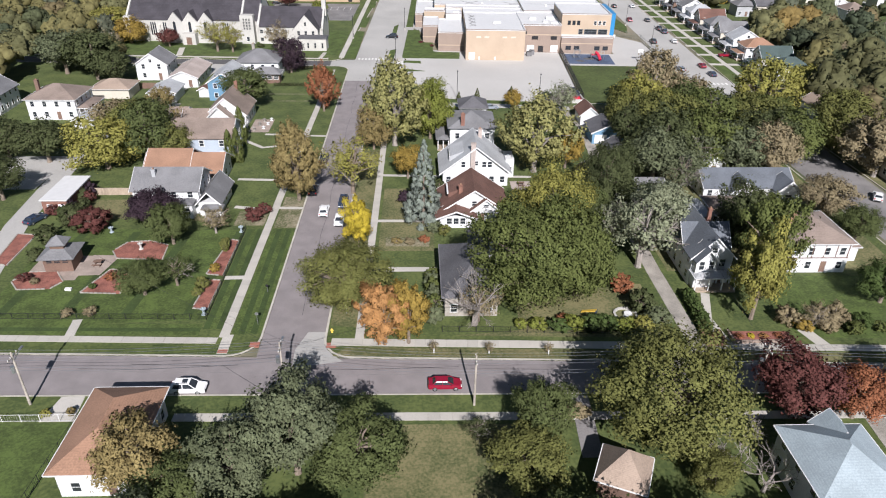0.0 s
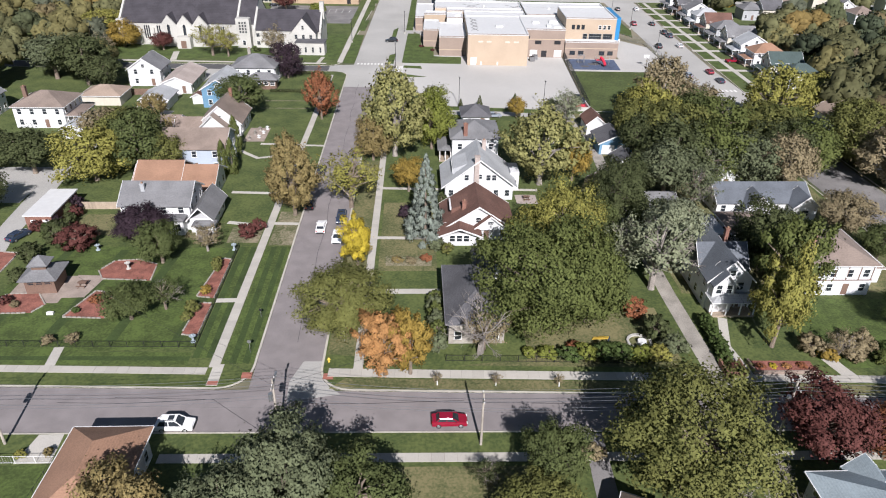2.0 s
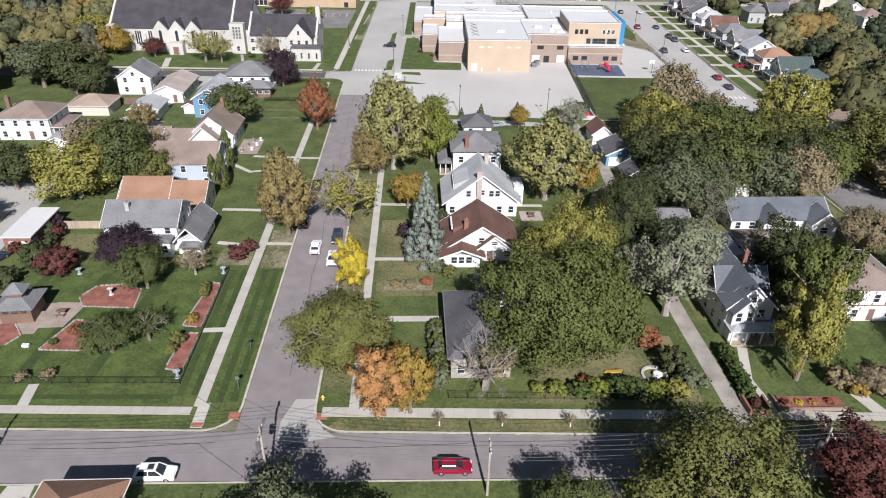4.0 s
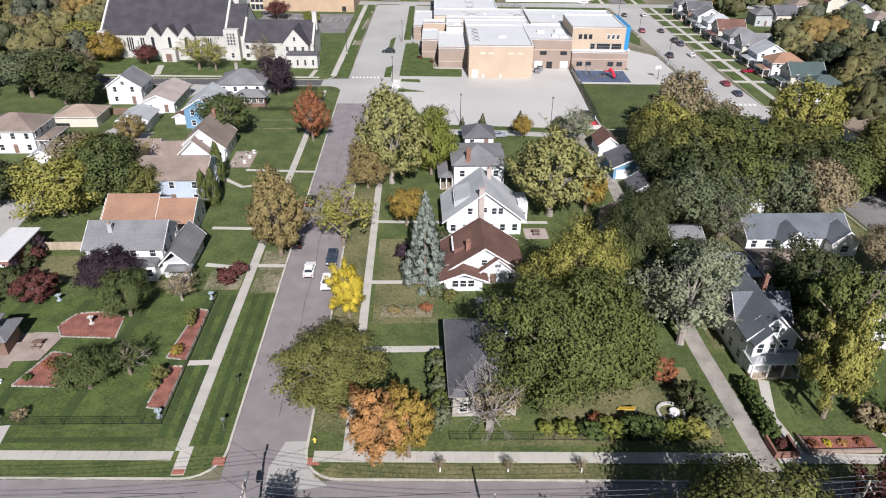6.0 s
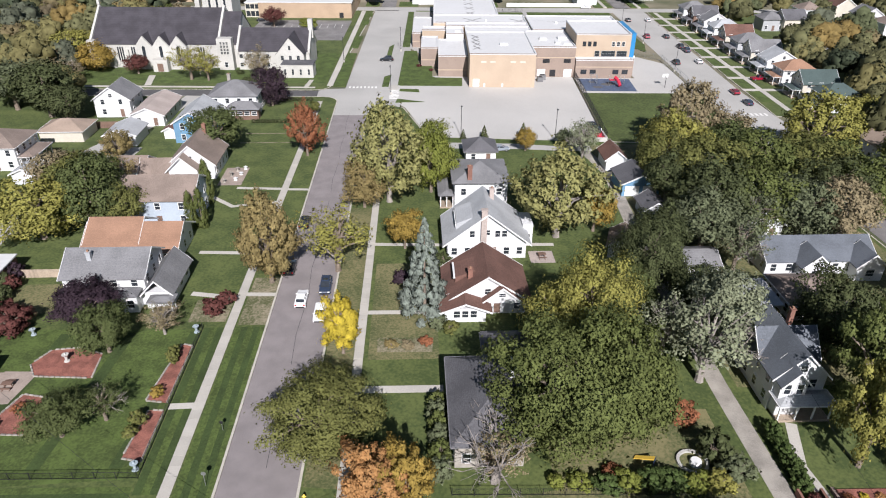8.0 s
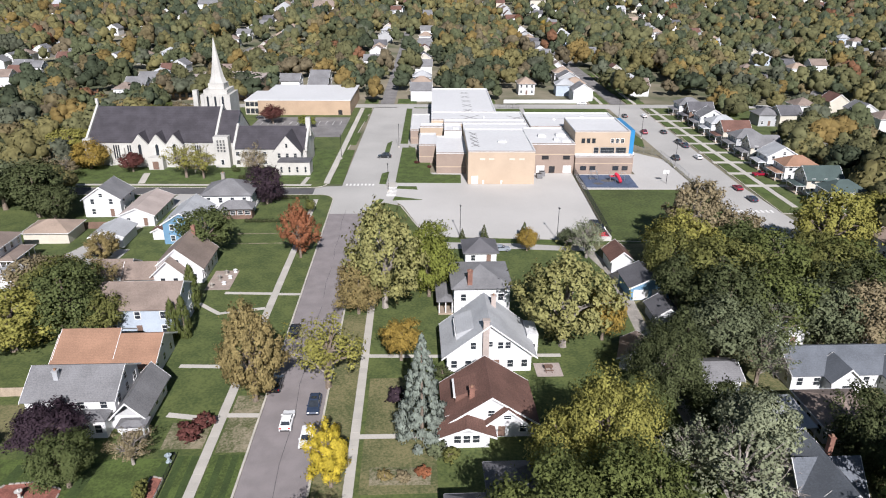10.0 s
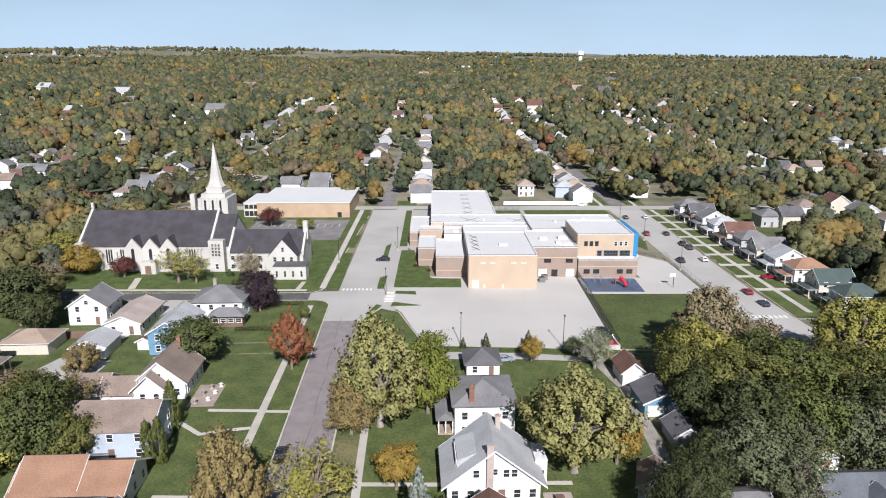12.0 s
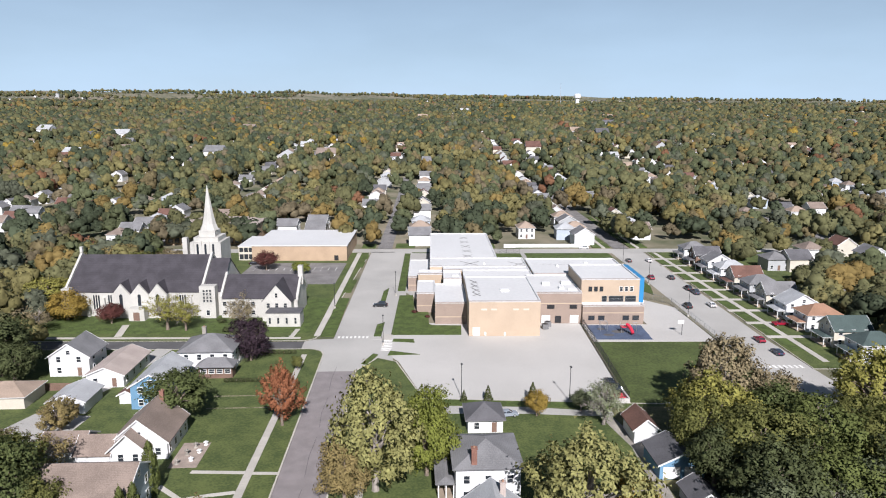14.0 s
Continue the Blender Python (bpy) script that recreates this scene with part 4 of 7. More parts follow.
    for r in range(4):
        for k in range(3):
            window(c, -45.0 + 1.0 * k, 19.4, 5.6 + 1.05 * r, "s", 0.6, 0.7, frame_mat="limestone")
    window(c, -44.0, 19.4, 1.8, "s", 1.0, 1.6)
    for k in range(6):
        for z in (1.7, 4.5):
            if k < 4:
                window(c, -39.0 + 2.9 * k, 20.0, z, "s", 1.1, 1.2, frame_mat="limestone")
    for k in (-24.6, -22.0, -19.4):
        for z in (2.0, 5.0):
            window(c, k, 16.0, z, "s", 0.9, 1.4, frame_mat="limestone")
    window(c, -22.05, 16.0, 8.2, "s", 0.7, 1.3, frame_mat="limestone")
    for k in (-23.0, -20.5, -18.0, -15.4):
        window(c, k, 10.6, 1.9, "s", 0.6, 1.8, frame_mat="limestone")
    # tower and spire
    t = part("tower", boxes((-55.6, 40.0, -0.4, -45.4, 51.0, 20.0), (-54.6, 41.0, 20.0, -46.4, 50.0, 21.5)), M["limestone"], c)
    for du in (-2.6, 0, 2.6):
        lancet(c, -50.5 + du, 40.0, 17.2, 0.7, 4.8)
        part("tower_rib", boxes((-50.5 + du - 1.45, 39.7, 12, -50.5 + du - 1.15, 40.0, 20.5)), M["limestone"], t)
    part("belfry", boxes((-53.2, 42.5, 21.5, -47.8, 48.5, 23.5)), M["limestone"], t)
    bm = bmesh.new()
    prof = ((3.2, 23.5), (2.3, 25.5), (1.5, 29.5), (0.85, 33.6), (0.08, 38.6))
    for (r0, z0), (r1, z1) in zip(prof, prof[1:]):
        tube(bm, (-50.5, 45.5, z0), (-50.5, 45.5, z1), r0, r1, 8)
    part("spire", bm, M["limestone"], t, "tapering white stone spire")
    part("stair_turret", boxes((-59.2, 43.0, -0.4, -57.6, 45.0, 21.0)), M["limestone"], c)


def lancet(par, x, y, z, w, h):
    bm = bmesh.new()
    pts = [(-w / 2, -h / 2), (w / 2, -h / 2), (w / 2, h / 2 - w / 2), (0, h / 2), (-w / 2, h / 2 - w / 2)]
    extrude(bm, pts, "y", -0.03, 0.05)
    o = part("lancet_window", bm, M["glass"], par)
    o.location = (x, y, z)


build_church()


def build_annexes():
    a = thing("gymnasium", pose(*N(0, 0), 0.1, 0, 0, -1.9), "tan brick hall with a white flat roof", "building")
    part("wall", boxes((-55.0, 103.0, -0.4, -14.5, 142.0, 6.4)), M["orange_brick"], a)
    part("roof", boxes((-55.3, 102.7, 6.4, -14.2, 142.3, 6.8)), M["membrane"], a)
    part("entrance_wing", boxes((-61.0, 104.0, -0.4, -55.1, 128.0, 6.0)), M["cream_wall"], a)
    part("entrance_roof", boxes((-61.2, 103.8, 6.0, -55.05, 128.2, 6.3)), M["membrane"], a)
    for k in range(3):
        window(a, -59.8 + 2.0 * k, 104.0, 4.6, "s", 1.5, 1.6, frame_mat="dark_metal")
        window(a, -59.8 + 2.0 * k, 104.0, 1.6, "s", 1.5, 2.0, frame_mat="dark_metal")
    door(a, -19.0, 103.0, "s", 1.8, 2.2, "dark_metal")
    b = thing("brick_school", pose(*N(0, 0), 0.1, 0, 0, -1.9), "older brown brick building of two storeys", "building")
    part("wall", boxes((-106.0, 139.5, -0.4, -63.0, 168.0, 9.0)), M["orange_brick"], b)
    part("roof", boxes((-106.4, 139.1, 9.0, -62.6, 168.4, 9.5)), M["roof_pink"], b)
    for k in range(13):
        for z in (2.2, 6.4):
            window(b, -103.5 + 3.2 * k, 139.5, z, "s", 2.0, 2.2, frame_mat="dark_metal")


build_annexes()


# ---------- vehicles ----------
def car(x, y, rz, paint, label, suv=False, truck=False, z=0.0, name="car"):
    c = thing(name, pose(x, y, z, 0, 0, rz), label, "car")
    L2, W2 = (2.35, 0.93) if suv else (2.25, 0.88)
    hh = 1.72 if suv else 1.45
    bm = bmesh.new()
    prof = [(-L2, 0.35), (L2, 0.35), (L2 + 0.02, 0.62), (L2 - 0.1, 0.80), (1.15, 0.98), (-L2 + 0.1, 1.02), (-L2, 0.8)]
    lo = [(px, 0.0, pz) for px, pz in prof]
    rings = []
    for yy, k in ((-W2, 0.96), (-W2 * 0.86, 1.0), (W2 * 0.86, 1.0), (W2, 0.96)):
        rings.append([bm.verts.new((px * (k if abs(px) > 1.5 else 1), yy, pz if k == 1.0 else 0.35 + (pz - 0.35) * 0.93)) for px, pz in prof])
    n = len(prof)
    for a, b in zip(rings, rings[1:]):
        for i in range(n):
            bm.faces.new((a[i], a[(i + 1) % n], b[(i + 1) % n], b[i]))
    bm.faces.new(rings[0][::-1])
    bm.faces.new(rings[-1])
    bmesh.ops.recalc_face_normals(bm, faces=bm.faces)
    part("body", bm, M[paint], c)
    back = -0.35 if truck else (-2.0 if suv else -1.75)
    bm = bmesh.new()
    quadbox(bm, [(back, -W2 * 0.88, 0.95), (1.2, -W2 * 0.88, 0.95), (1.2, W2 * 0.88, 0.95), (back, W2 * 0.88, 0.95),
                 (back + 0.45, -W2 * 0.7, hh - 0.06), (0.35, -W2 * 0.7, hh - 0.06), (0.35, W2 * 0.7, hh - 0.06), (back + 0.45, W2 * 0.7, hh - 0.06)])
    part("cabin_glass", bm, M["glass"], c)
    bm = bmesh.new()
    quadbox(bm, [(back + 0.42, -W2 * 0.74, hh - 0.08), (0.4, -W2 * 0.74, hh - 0.08), (0.4, W2 * 0.74, hh - 0.08), (back + 0.42, W2 * 0.74, hh - 0.08),
                 (back + 0.6, -W2 * 0.66, hh), (0.2, -W2 * 0.66, hh), (0.2, W2 * 0.66, hh), (back + 0.6, W2 * 0.66, hh)])
    r = part("roof_panel", bm, M[paint], c)
    mid = (back + 1.2) / 2 - 0.1
    for sy in (-1, 1):
        for (xa, xb) in ((1.2, 0.36), (mid, mid), (back, back + 0.45)):
            part("pillar", tubes([((xa, sy * W2 * 0.885, 0.94), (xb, sy * W2 * 0.715, hh - 0.06), 0.07, 0.06)], 4), M[paint], c)
        if suv:
            part("roof_rail", tubes([((back + 0.6, sy * W2 * 0.62, hh + 0.05), (0.2, sy * W2 * 0.62, hh + 0.05), 0.025, 0.025)], 4), M["dark_metal"], r)
    for sx in (-1, 1):
        part("bumper", boxes((sx * L2 - 0.06, -W2 * 0.8, 0.36, sx * L2 + 0.06, W2 * 0.8, 0.56)), M["dark_metal"], c)
    if suv:
        part("sunroof", boxes((-0.6, -0.4, hh, 0.1, 0.4, hh + 0.012)), M["glass"], r)
    for sx in (-1.38, 1.42):
        for sy in (-1, 1):
            w = part("wheel", tubes([((sx, sy * (W2 - 0.2), 0.33), (sx, sy * (W2 + 0.01), 0.33), 0.33, 0.33)], 12), M["tyre"], c)
            part("rim", tubes([((sx, sy * (W2 + 0.01), 0.33), (sx, sy * (W2 + 0.025), 0.33), 0.21, 0.19)], 10), M["steel"], w)
    for sy in (-1, 1):
        part("headlight", boxes((L2 - 0.16, sy * W2 * 0.72 - 0.17, 0.66, L2 - 0.0, sy * W2 * 0.72 + 0.17, 0.80)), M["lamp_lens"], c)
        part("tail_light", boxes((-L2 - 0.01, sy * W2 * 0.74 - 0.15, 0.70, -L2 + 0.1, sy * W2 * 0.74 + 0.15, 0.92)), M["tail_lens"], c)
        part("door_mirror", boxes((0.75, sy * (W2 + 0.06) - 0.08, 0.95, 0.92, sy * (W2 + 0.06) + 0.08, 1.08)), M[paint], c)
    return c


car(-12.4, -3.0, 0, "paint_white", "white sport utility vehicle parked at the kerb", suv=True)
car(21.9, -2.95, 0, "paint_red", "dark red hatchback parked at the kerb")
car(3.2, 44.8, -90, "paint_white", "white sedan parked on the street")
car(3.3, 52.6, -90, "paint_navy", "dark blue car parked under the yellow tree", suv=True)
car(-3.5, 58.5, 90, "paint_black", "black car parked by the tan tree")
car(3.4, 72.0, -90, "paint_navy", "dark pickup parked at the kerb", suv=True, truck=True)
car(3.4, 66.5, -90, "paint_grey", "grey car parked at the kerb")
car(-3.2, 75.5, 90, "paint_black", "black car parked at the kerb", suv=True)
car(-0.2, 48.8, 90, "paint_white", "white sedan on the street")
car(9.2, 197.2, 175, "paint_black", "black car turning by the school", suv=True)
car(-55.0, 45.5, 68, "paint_navy", "dark blue car in the alley", z=0.14)
car(-53.0, 112.5, 15, "paint_black", "black car in the drive", suv=True, z=0.14)
car(65.9, 129.0, 92, "paint_black", "black car at the fence", z=0.06)
car(66.2, 125.0, 92, "paint_black", "black pickup at the fence", suv=True, z=0.06)
car(39.3, 112.6, 8, "paint_grey", "grey car on the drive", z=0.14)
car(116.8, 54.6, 60, "paint_white", "white car on the side street")
for cxx, cyy, pa, sv in ((108.0, 153.5, "paint_grey", 0), (116.8, 157.8, "paint_red", 0), (116.4, 147.5, "paint_navy", 0), (118.6, 193, "paint_white", 0), (110.2, 192, "paint_black", 1), (119.9, 209, "paint_navy", 1), (119.5, 214.5, "paint_black", 1), (111.6, 231, "paint_red", 1), (119.5, 231, "paint_black", 0), (121.5, 262, "paint_white", 0), (112.8, 262, "paint_black", 0)):
    car(cxx, cyy, 88, pa, "car parked along the eastern street", bool(sv))
car(130.2, 171.5, 5, "paint_red", "red pickup in a driveway", suv=True, truck=True, z=0.14)
car(-46.0, 262.0, 10, "paint_black", "black car in the church lot", z=0.14)
car(100.5, 291.0, 178, "paint_white", "white car on the far cross street")


# ---------- poles, wires, small street things ----------
def pole(x, y, h, lean=0.0, lamp=False, transformer=False):
    p = thing("utility_pole", pose(x, y, 0.1, 0, lean, 0), "weathered wooden utility pole with a crossarm", "utility pole", "poles along the cross street")
    part("shaft", tubes([((0, 0, -0.4), (0, 0, h), 0.17, 0.11)], 8), M["pole_wood"], p)
    part("crossarm", boxes((-0.06, -1.1, h - 0.75, 0.06, 1.1, h - 0.62)), M["pole_wood"], p)
    for k in (-1.0, -0.4, 0.4, 1.0):
        part("insulator", tubes([((0, k, h - 0.62), (0, k, h - 0.42), 0.05, 0.04)], 6), M["trim"], p)
    if transformer:
        part("transformer", tubes([((-0.42, 0, h - 3.2), (-0.42, 0, h - 2.2), 0.28, 0.28)], 10), M["steel"], p)
    if lamp:
        a = part("lamp_arm", tubes([((0, 0, h - 1.4), (0, 1.8, h - 0.9), 0.05, 0.04)]), M["steel"], p)
        part("lamp_head", boxes((-0.14, 1.7, h - 0.98, 0.14, 2.4, h - 0.82)), M["steel"], a)


POLES = [(-32.0, -5.4, 8.6), (0.95, -5.3, 9.6), (25.6, -6.7, 8.3), (63.0, -6.4, 9.2)]
for i, (px, py, ph) in enumerate(POLES):
    pole(px, py, ph, lamp=i in (0, 1), transformer=i in (0, 1, 3))


def wires():
    line = [(-110.0, -4.0, 8.8)] + POLES + [(110.0, -8.5, 9.0)]
    for k, dy, dz in ((0, -1.0, -0.42), (1, -0.4, -0.42), (2, 0.4, -0.42), (3, 1.0, -0.42), (4, 0.0, -2.4), (5, 0.0, -2.9)):
        bm = bmesh.new()
        for (xa, ya, za), (xb, yb, zb) in zip(line, line[1:]):
            prev = None
            for i in range(13):
                s = i / 12
                q = (xa + (xb - xa) * s, ya + (yb - ya) * s + dy, za + (zb - za) * s + dz - 1.0 * 4 * s * (1 - s) * 0.5 + 0.1)
                if prev:
                    tube(bm, prev, q, 0.022, 0.022, 3)
                prev = q
        tagged(obj("power_line", bm, M["steel"]), "thin power line strung between utility poles", "cable", "lines along the cross street")
    for (xa, ya, za), (xb, yb, zb) in (((0.95, -5.3, 8.8), (-33, 22, 6.5)), ((0.95, -5.3, 8.6), (24, 12, 4.5)), ((63, -6.4, 8.4), (67, 22, 6))):
        bm = bmesh.new()
        prev = None
        for i in range(13):
            s = i / 12
            q = (xa + (xb - xa) * s, ya + (yb - ya) * s, za + (zb - za) * s - 0.8 * 4 * s * (1 - s) * 0.5)
            if prev:
                tube(bm, prev, q, 0.02, 0.02, 3)
            prev = q
        tagged(obj("service_line", bm, M["dark_metal"]), "thin service cable from a pole", "cable")


wires()


def street_lamp(x, y, h, label="slender grey lamp post by the car park"):
    p = thing("street_lamp", pose(x, y, 0.05), label, "lamp post")
    part("base", tubes([((0, 0, 0), (0, 0, 0.7), 0.28, 0.28)], 10), M["concrete"], p)
    part("shaft", tubes([((0, 0, 0.7), (0, 0, h), 0.09, 0.06)], 8), M["dark_metal"], p)
    part("lamp_head", boxes((-0.2, -0.6, h, 0.2, 0.3, h + 0.12)), M["dark_metal"], p)


street_lamp(30.4, 122.6, 8.0)
street_lamp(54.2, 119.8, 8.0)
for u, v in ((-9.5, 30), (8.8, -6), (9.5, 46), (102.5, 20), (102.5, 60), (102.5, 95)):
    street_lamp(*N(u, v), 8.5, "tall street light beside the road")


def sign(x, y, label, col="trim", h=2.2, w=0.6, rz=0):
    p = thing("street_sign", pose(x, y, 0.12, 0, 0, rz), label, "sign")
    part("post", tubes([((0, 0, -0.3), (0, 0, h), 0.04, 0.04)]), M["steel"], p)
    bm = bmesh.new()
    tube(bm, (0, -0.06, h - w / 2), (0, -0.04, h - w / 2), w / 2, w / 2, 8)
    part("plate", bm, M[col], p)


sign(-6.1, 11.6, "stop sign seen from its grey back", "steel", rz=180)
sign(-6.2, 20.3, "small green sign on a post", "dark_metal", 1.6, 0.5)
sign(7.2, 14.0, "small sign post on the verge", "trim", 2.0, 0.4)
hy = thing("fire_hydrant", pose(5.4, 9.3, 0.12), "yellow fire hydrant on the corner", "hydrant")
part("barrel", tubes([((0, 0, -0.1), (0, 0, 0.6), 0.14, 0.13), ((0, 0, 0.6), (0, 0, 0.75), 0.16, 0.05)], 10), M["yellow_plastic"], hy)
part("outlet", tubes([((-0.24, 0, 0.42), (0.24, 0, 0.42), 0.06, 0.06)], 8), M["yellow_plastic"], hy)


def fence(name, pts, h, spacing, label, m="dark_metal", infill=0.5, z=0.12, wire=0.012, rails=(0.12, 0.97)):
    """Open metal fence: posts, rails, and a fine infill of upright bars."""
    f = thing(name, pose(0, 0, z), label, "fence")
    bars = bmesh.new()
    for (xa, ya), (xb, yb) in zip(pts, pts[1:]):
        ln = math.hypot(xb - xa, yb - ya)
        n = max(1, round(ln / spacing))
        for i in range(n + 1):
            px, py = xa + (xb - xa) * i / n, ya + (yb - ya) * i / n
            part("post", tubes([((px, py, -0.3), (px, py, h + 0.05), 0.045, 0.045)], 5), M[m], f)
        for r in rails:
            part("rail", tubes([((xa, ya, h * r), (xb, yb, h * r), 0.025, 0.025)], 4), M[m], f)
        k = int(ln / infill)
        for i in range(1, k):
            px, py = xa + (xb - xa) * i / k, ya + (yb - ya) * i / k
            tube(bars, (px, py, 0.05), (px, py, h * 0.97), wire, wire, 3)
    part("infill", bars, M[m], f)


fence("garden_fence", [(-48.5, 13.6), (-14.2, 12.9), (-14.2, 41.7)], 1.1, 2.4, "black metal fence round the garden", infill=0.16)
fence("yard_fence", [(-60, -8.3), (-24.5, -8.6)], 1.2, 2.4, "white metal yard fence", m="trim", infill=0.3)
fence("yard_fence", [(-24.5, -8.6), (-26.0, -40)], 1.3, 2.4, "dark wire yard fence", infill=0.3)
fence("lot_fence", [N(67.4, 12.0), N(66.6, -20), (67.3, 119.0)], 2.4, 3.0, "dark chain-link fence beside the car park", infill=0.25, wire=0.02)
fence("field_fence", [N(103.0, -45), N(102.0, 34), N(93.0, 44)], 2.2, 3.5, "chain-link fence along the field", m="steel", infill=0.3, wire=0.016)
fence("rear_fence", [N(47, 119.5), N(62, 119.5)], 1.8, 3.0, "dark fence behind the school", infill=0.3, wire=0.02)
fence("yard_fence", [(22, 9.2), (40, 8.6), (52, 8.2)], 1.1, 2.5, "low dark wire fence by the footpath", infill=0.25)

# ---------- lawns, paths, paved places ----------
def patch(name, pts, m, label, z=0.132):
    return slab(name, pts, 0.05, z, m, label)


def rect(x0, y0, x1, y1):
    return [(x0, y0), (x1, y0), (x1, y1), (x0, y1)]


# garden and mown verges
patch("lawn", [(-49, kn(-49) + 6.0), (-14.2, 12.9), (-14.2, 41.5), (-46, 42.5), (-49, 30)], "lawn_rich", "rich green garden lawn", 0.134)
for k in range(5):
    a = -9.5 + 0.92 * k
    patch("lawn_stripe", [(a, 9.4), (a + 0.92, 9.0), (a + 1.12, 42), (a + 0.2, 42)], "stripe" if k % 2 else "lawn_rich", "mown stripe of the verge", 0.136)
for k in range(3):
    a = -14.1 + 0.98 * k
    patch("lawn_stripe", [(a, 10.5), (a + 0.98, 10.5), (a + 1.08, 42), (a + 0.1, 42)], "lawn_rich" if k % 2 else "stripe", "mown stripe of the verge", 0.136)
for k in range(10):
    a = -47 + 3.2 * k
    patch("lawn_stripe", [(a, 14.5), (a + 1.6, 14.5), (a + 4.0, 41), (a + 2.4, 41)], "stripe" if k % 3 == 0 else "lawn_rich", "mown stripe of the garden", 0.138)
for k in range(3):
    patch("lawn_stripe", [(-49, 9.7 + 0.9 * k), (-14.4, 9.0 + 0.9 * k), (-14.4, 9.9 + 0.9 * k), (-49, 10.6 + 0.9 * k)], "stripe" if k == 1 else "lawn_rich", "mown stripe along the fence", 0.137)
patch("lawn", [(-9.2, 42.5), (-4.9, 42.5), (-4.6, 56), (-9.0, 56)], "lawn_bare", "worn grass beside the kerb", 0.136)
patch("lawn", [(-17, 43.5), (-11.2, 43.5), (-11.1, 48.5), (-17, 49.5)], "lawn_bare", "worn grass before the house", 0.136)
patch("lawn", rect(-48, 46.5, -38.5, 55.0), "lawn_dry", "dry back yard", 0.136)
patch("lawn", [(5.0, 11), (9.2, 10.5), (9.6, 82), (5.3, 82)], "lawn_dry", "dry verge east of the street", 0.136)
patch("lawn", [(11.2, 33.5), (21.5, 33.5), (21.5, 60), (11.4, 60)], "lawn_dry", "dry front lawns", 0.136)
patch("lawn", [(6.0, kn(6) + 0.4), (100, kn(100) + 0.4), (100, kn(100) + 2.5), (8, kn(8) + 2.5)], "lawn_dry", "dry verge along the cross street", 0.136)
patch("lawn", [(24, 8.2), (56, 7.2), (56, 22), (34, 22), (34, 9.5)], "lawn_dry", "worn yard under the trees", 0.136)
patch("lawn", [(12, -30), (33, -30), (33, -10.2), (12, -10.0)], "lawn_dry", "patchy lawn", 0.136)
patch("lawn", [(-60, -60), (-25.5, -60), (-24.6, -9), (-60, -8)], "lawn_rich", "green fenced yard", 0.136)
patch("lawn", [(76, 7), (103, 6), (103, 24), (76, 24)], "lawn_rich", "green lawn on the slope", 0.136)
patch("lawn", rect(-26, 110.5, -11.2, 124), "lawn", "back lawn", 0.134)
patch("lawn", [(62, 26), (104, 26), (105, 69), (62, 69)], "lawn_dry", "worn yards between the houses", 0.134)
patch("lawn", rect(62, 70, 104, 116), "lawn_dry", "shaded ground under the trees", 0.134)
for y in (126.5, 133.0):
    patch("soil_strip", rect(-25, y - 7.5, -11.5, y - 7.0), "lawn_bare", "bare strip between gardens", 0.138)

# mulch beds of the garden with stone edging
def bed(pts, label, plants=True):
    patch("flower_bed", pts, "mulch", label, 0.17)
    n = len(pts)
    k = 0
    for i in range(n):
        a, b = Vector(pts[i]), Vector(pts[(i + 1) % n])
        ln = (b - a).length
        for j in range(max(1, int(ln / 0.75))):
            p = a + (b - a) * ((j + 0.5) * 0.75 / ln)
            stones.append((p.x, p.y, math.degrees(math.atan2(b.y - a.y, b.x - a.x))))


stones = []
bed([(-36.2, 34.0), (-34.6, 31.4), (-26.5, 30.8), (-27.0, 36.0), (-30.5, 37.6), (-34.6, 37.2)], "red mulch bed with pale stone edging")
bed([(-49.0, 24.0), (-47.0, 21.6), (-41.8, 21.8), (-40.6, 24.0), (-43.0, 27.2), (-47.8, 27.0)], "red mulch bed by the pavilion")
bed([(-36.5, 20.6), (-30.0, 20.2), (-29.0, 26.6), (-34.2, 27.8)], "planted bed with stone edging")
bed([(-17.2, 16.0), (-14.7, 15.4), (-14.6, 24.0), (-16.6, 24.2)], "long red bed along the fence")
bed([(-17.6, 26.0), (-14.7, 25.5), (-14.6, 37.5), (-16.2, 38.0)], "long red bed along the fence")
bed([(-55.0, 30.0), (-52.4, 29.2), (-52.4, 40.0), (-56.0, 40.5)], "red bed by the alley")
patch("flower_bed", [(12.5, 35.2), (20.5, 35.0), (20.8, 38.4), (12.4, 38.6)], "lawn_bare", "dried flower bed", 0.16)
patch("flower_bed", [(65.5, 6.0), (74.5, 5.7), (74.5, 8.2), (65.5, 8.4)], "mulch", "flower bed behind a low wall", 0.3)
patch("patio", [(-39.5, 25.8), (-35.4, 26.0), (-34.2, 32.4), (-39.0, 32.6)], "paver", "paved terrace", 0.16)
patch("patio", rect(-47.6, 24.4, -38.9, 32.4), "paver", "paved base of the pavilion", 0.15)
patch("patio", rect(-24.6, 94.0, -19.5, 103.5), "paver", "paved side terrace", 0.15)
patch("patio", rect(38.8, 59.5, 43.2, 63.6), "roof_pink", "brick terrace behind the white house", 0.15)
patch("patio", rect(63, 47.5, 69.8, 52.6), "roof_pink", "brick yard", 0.15)

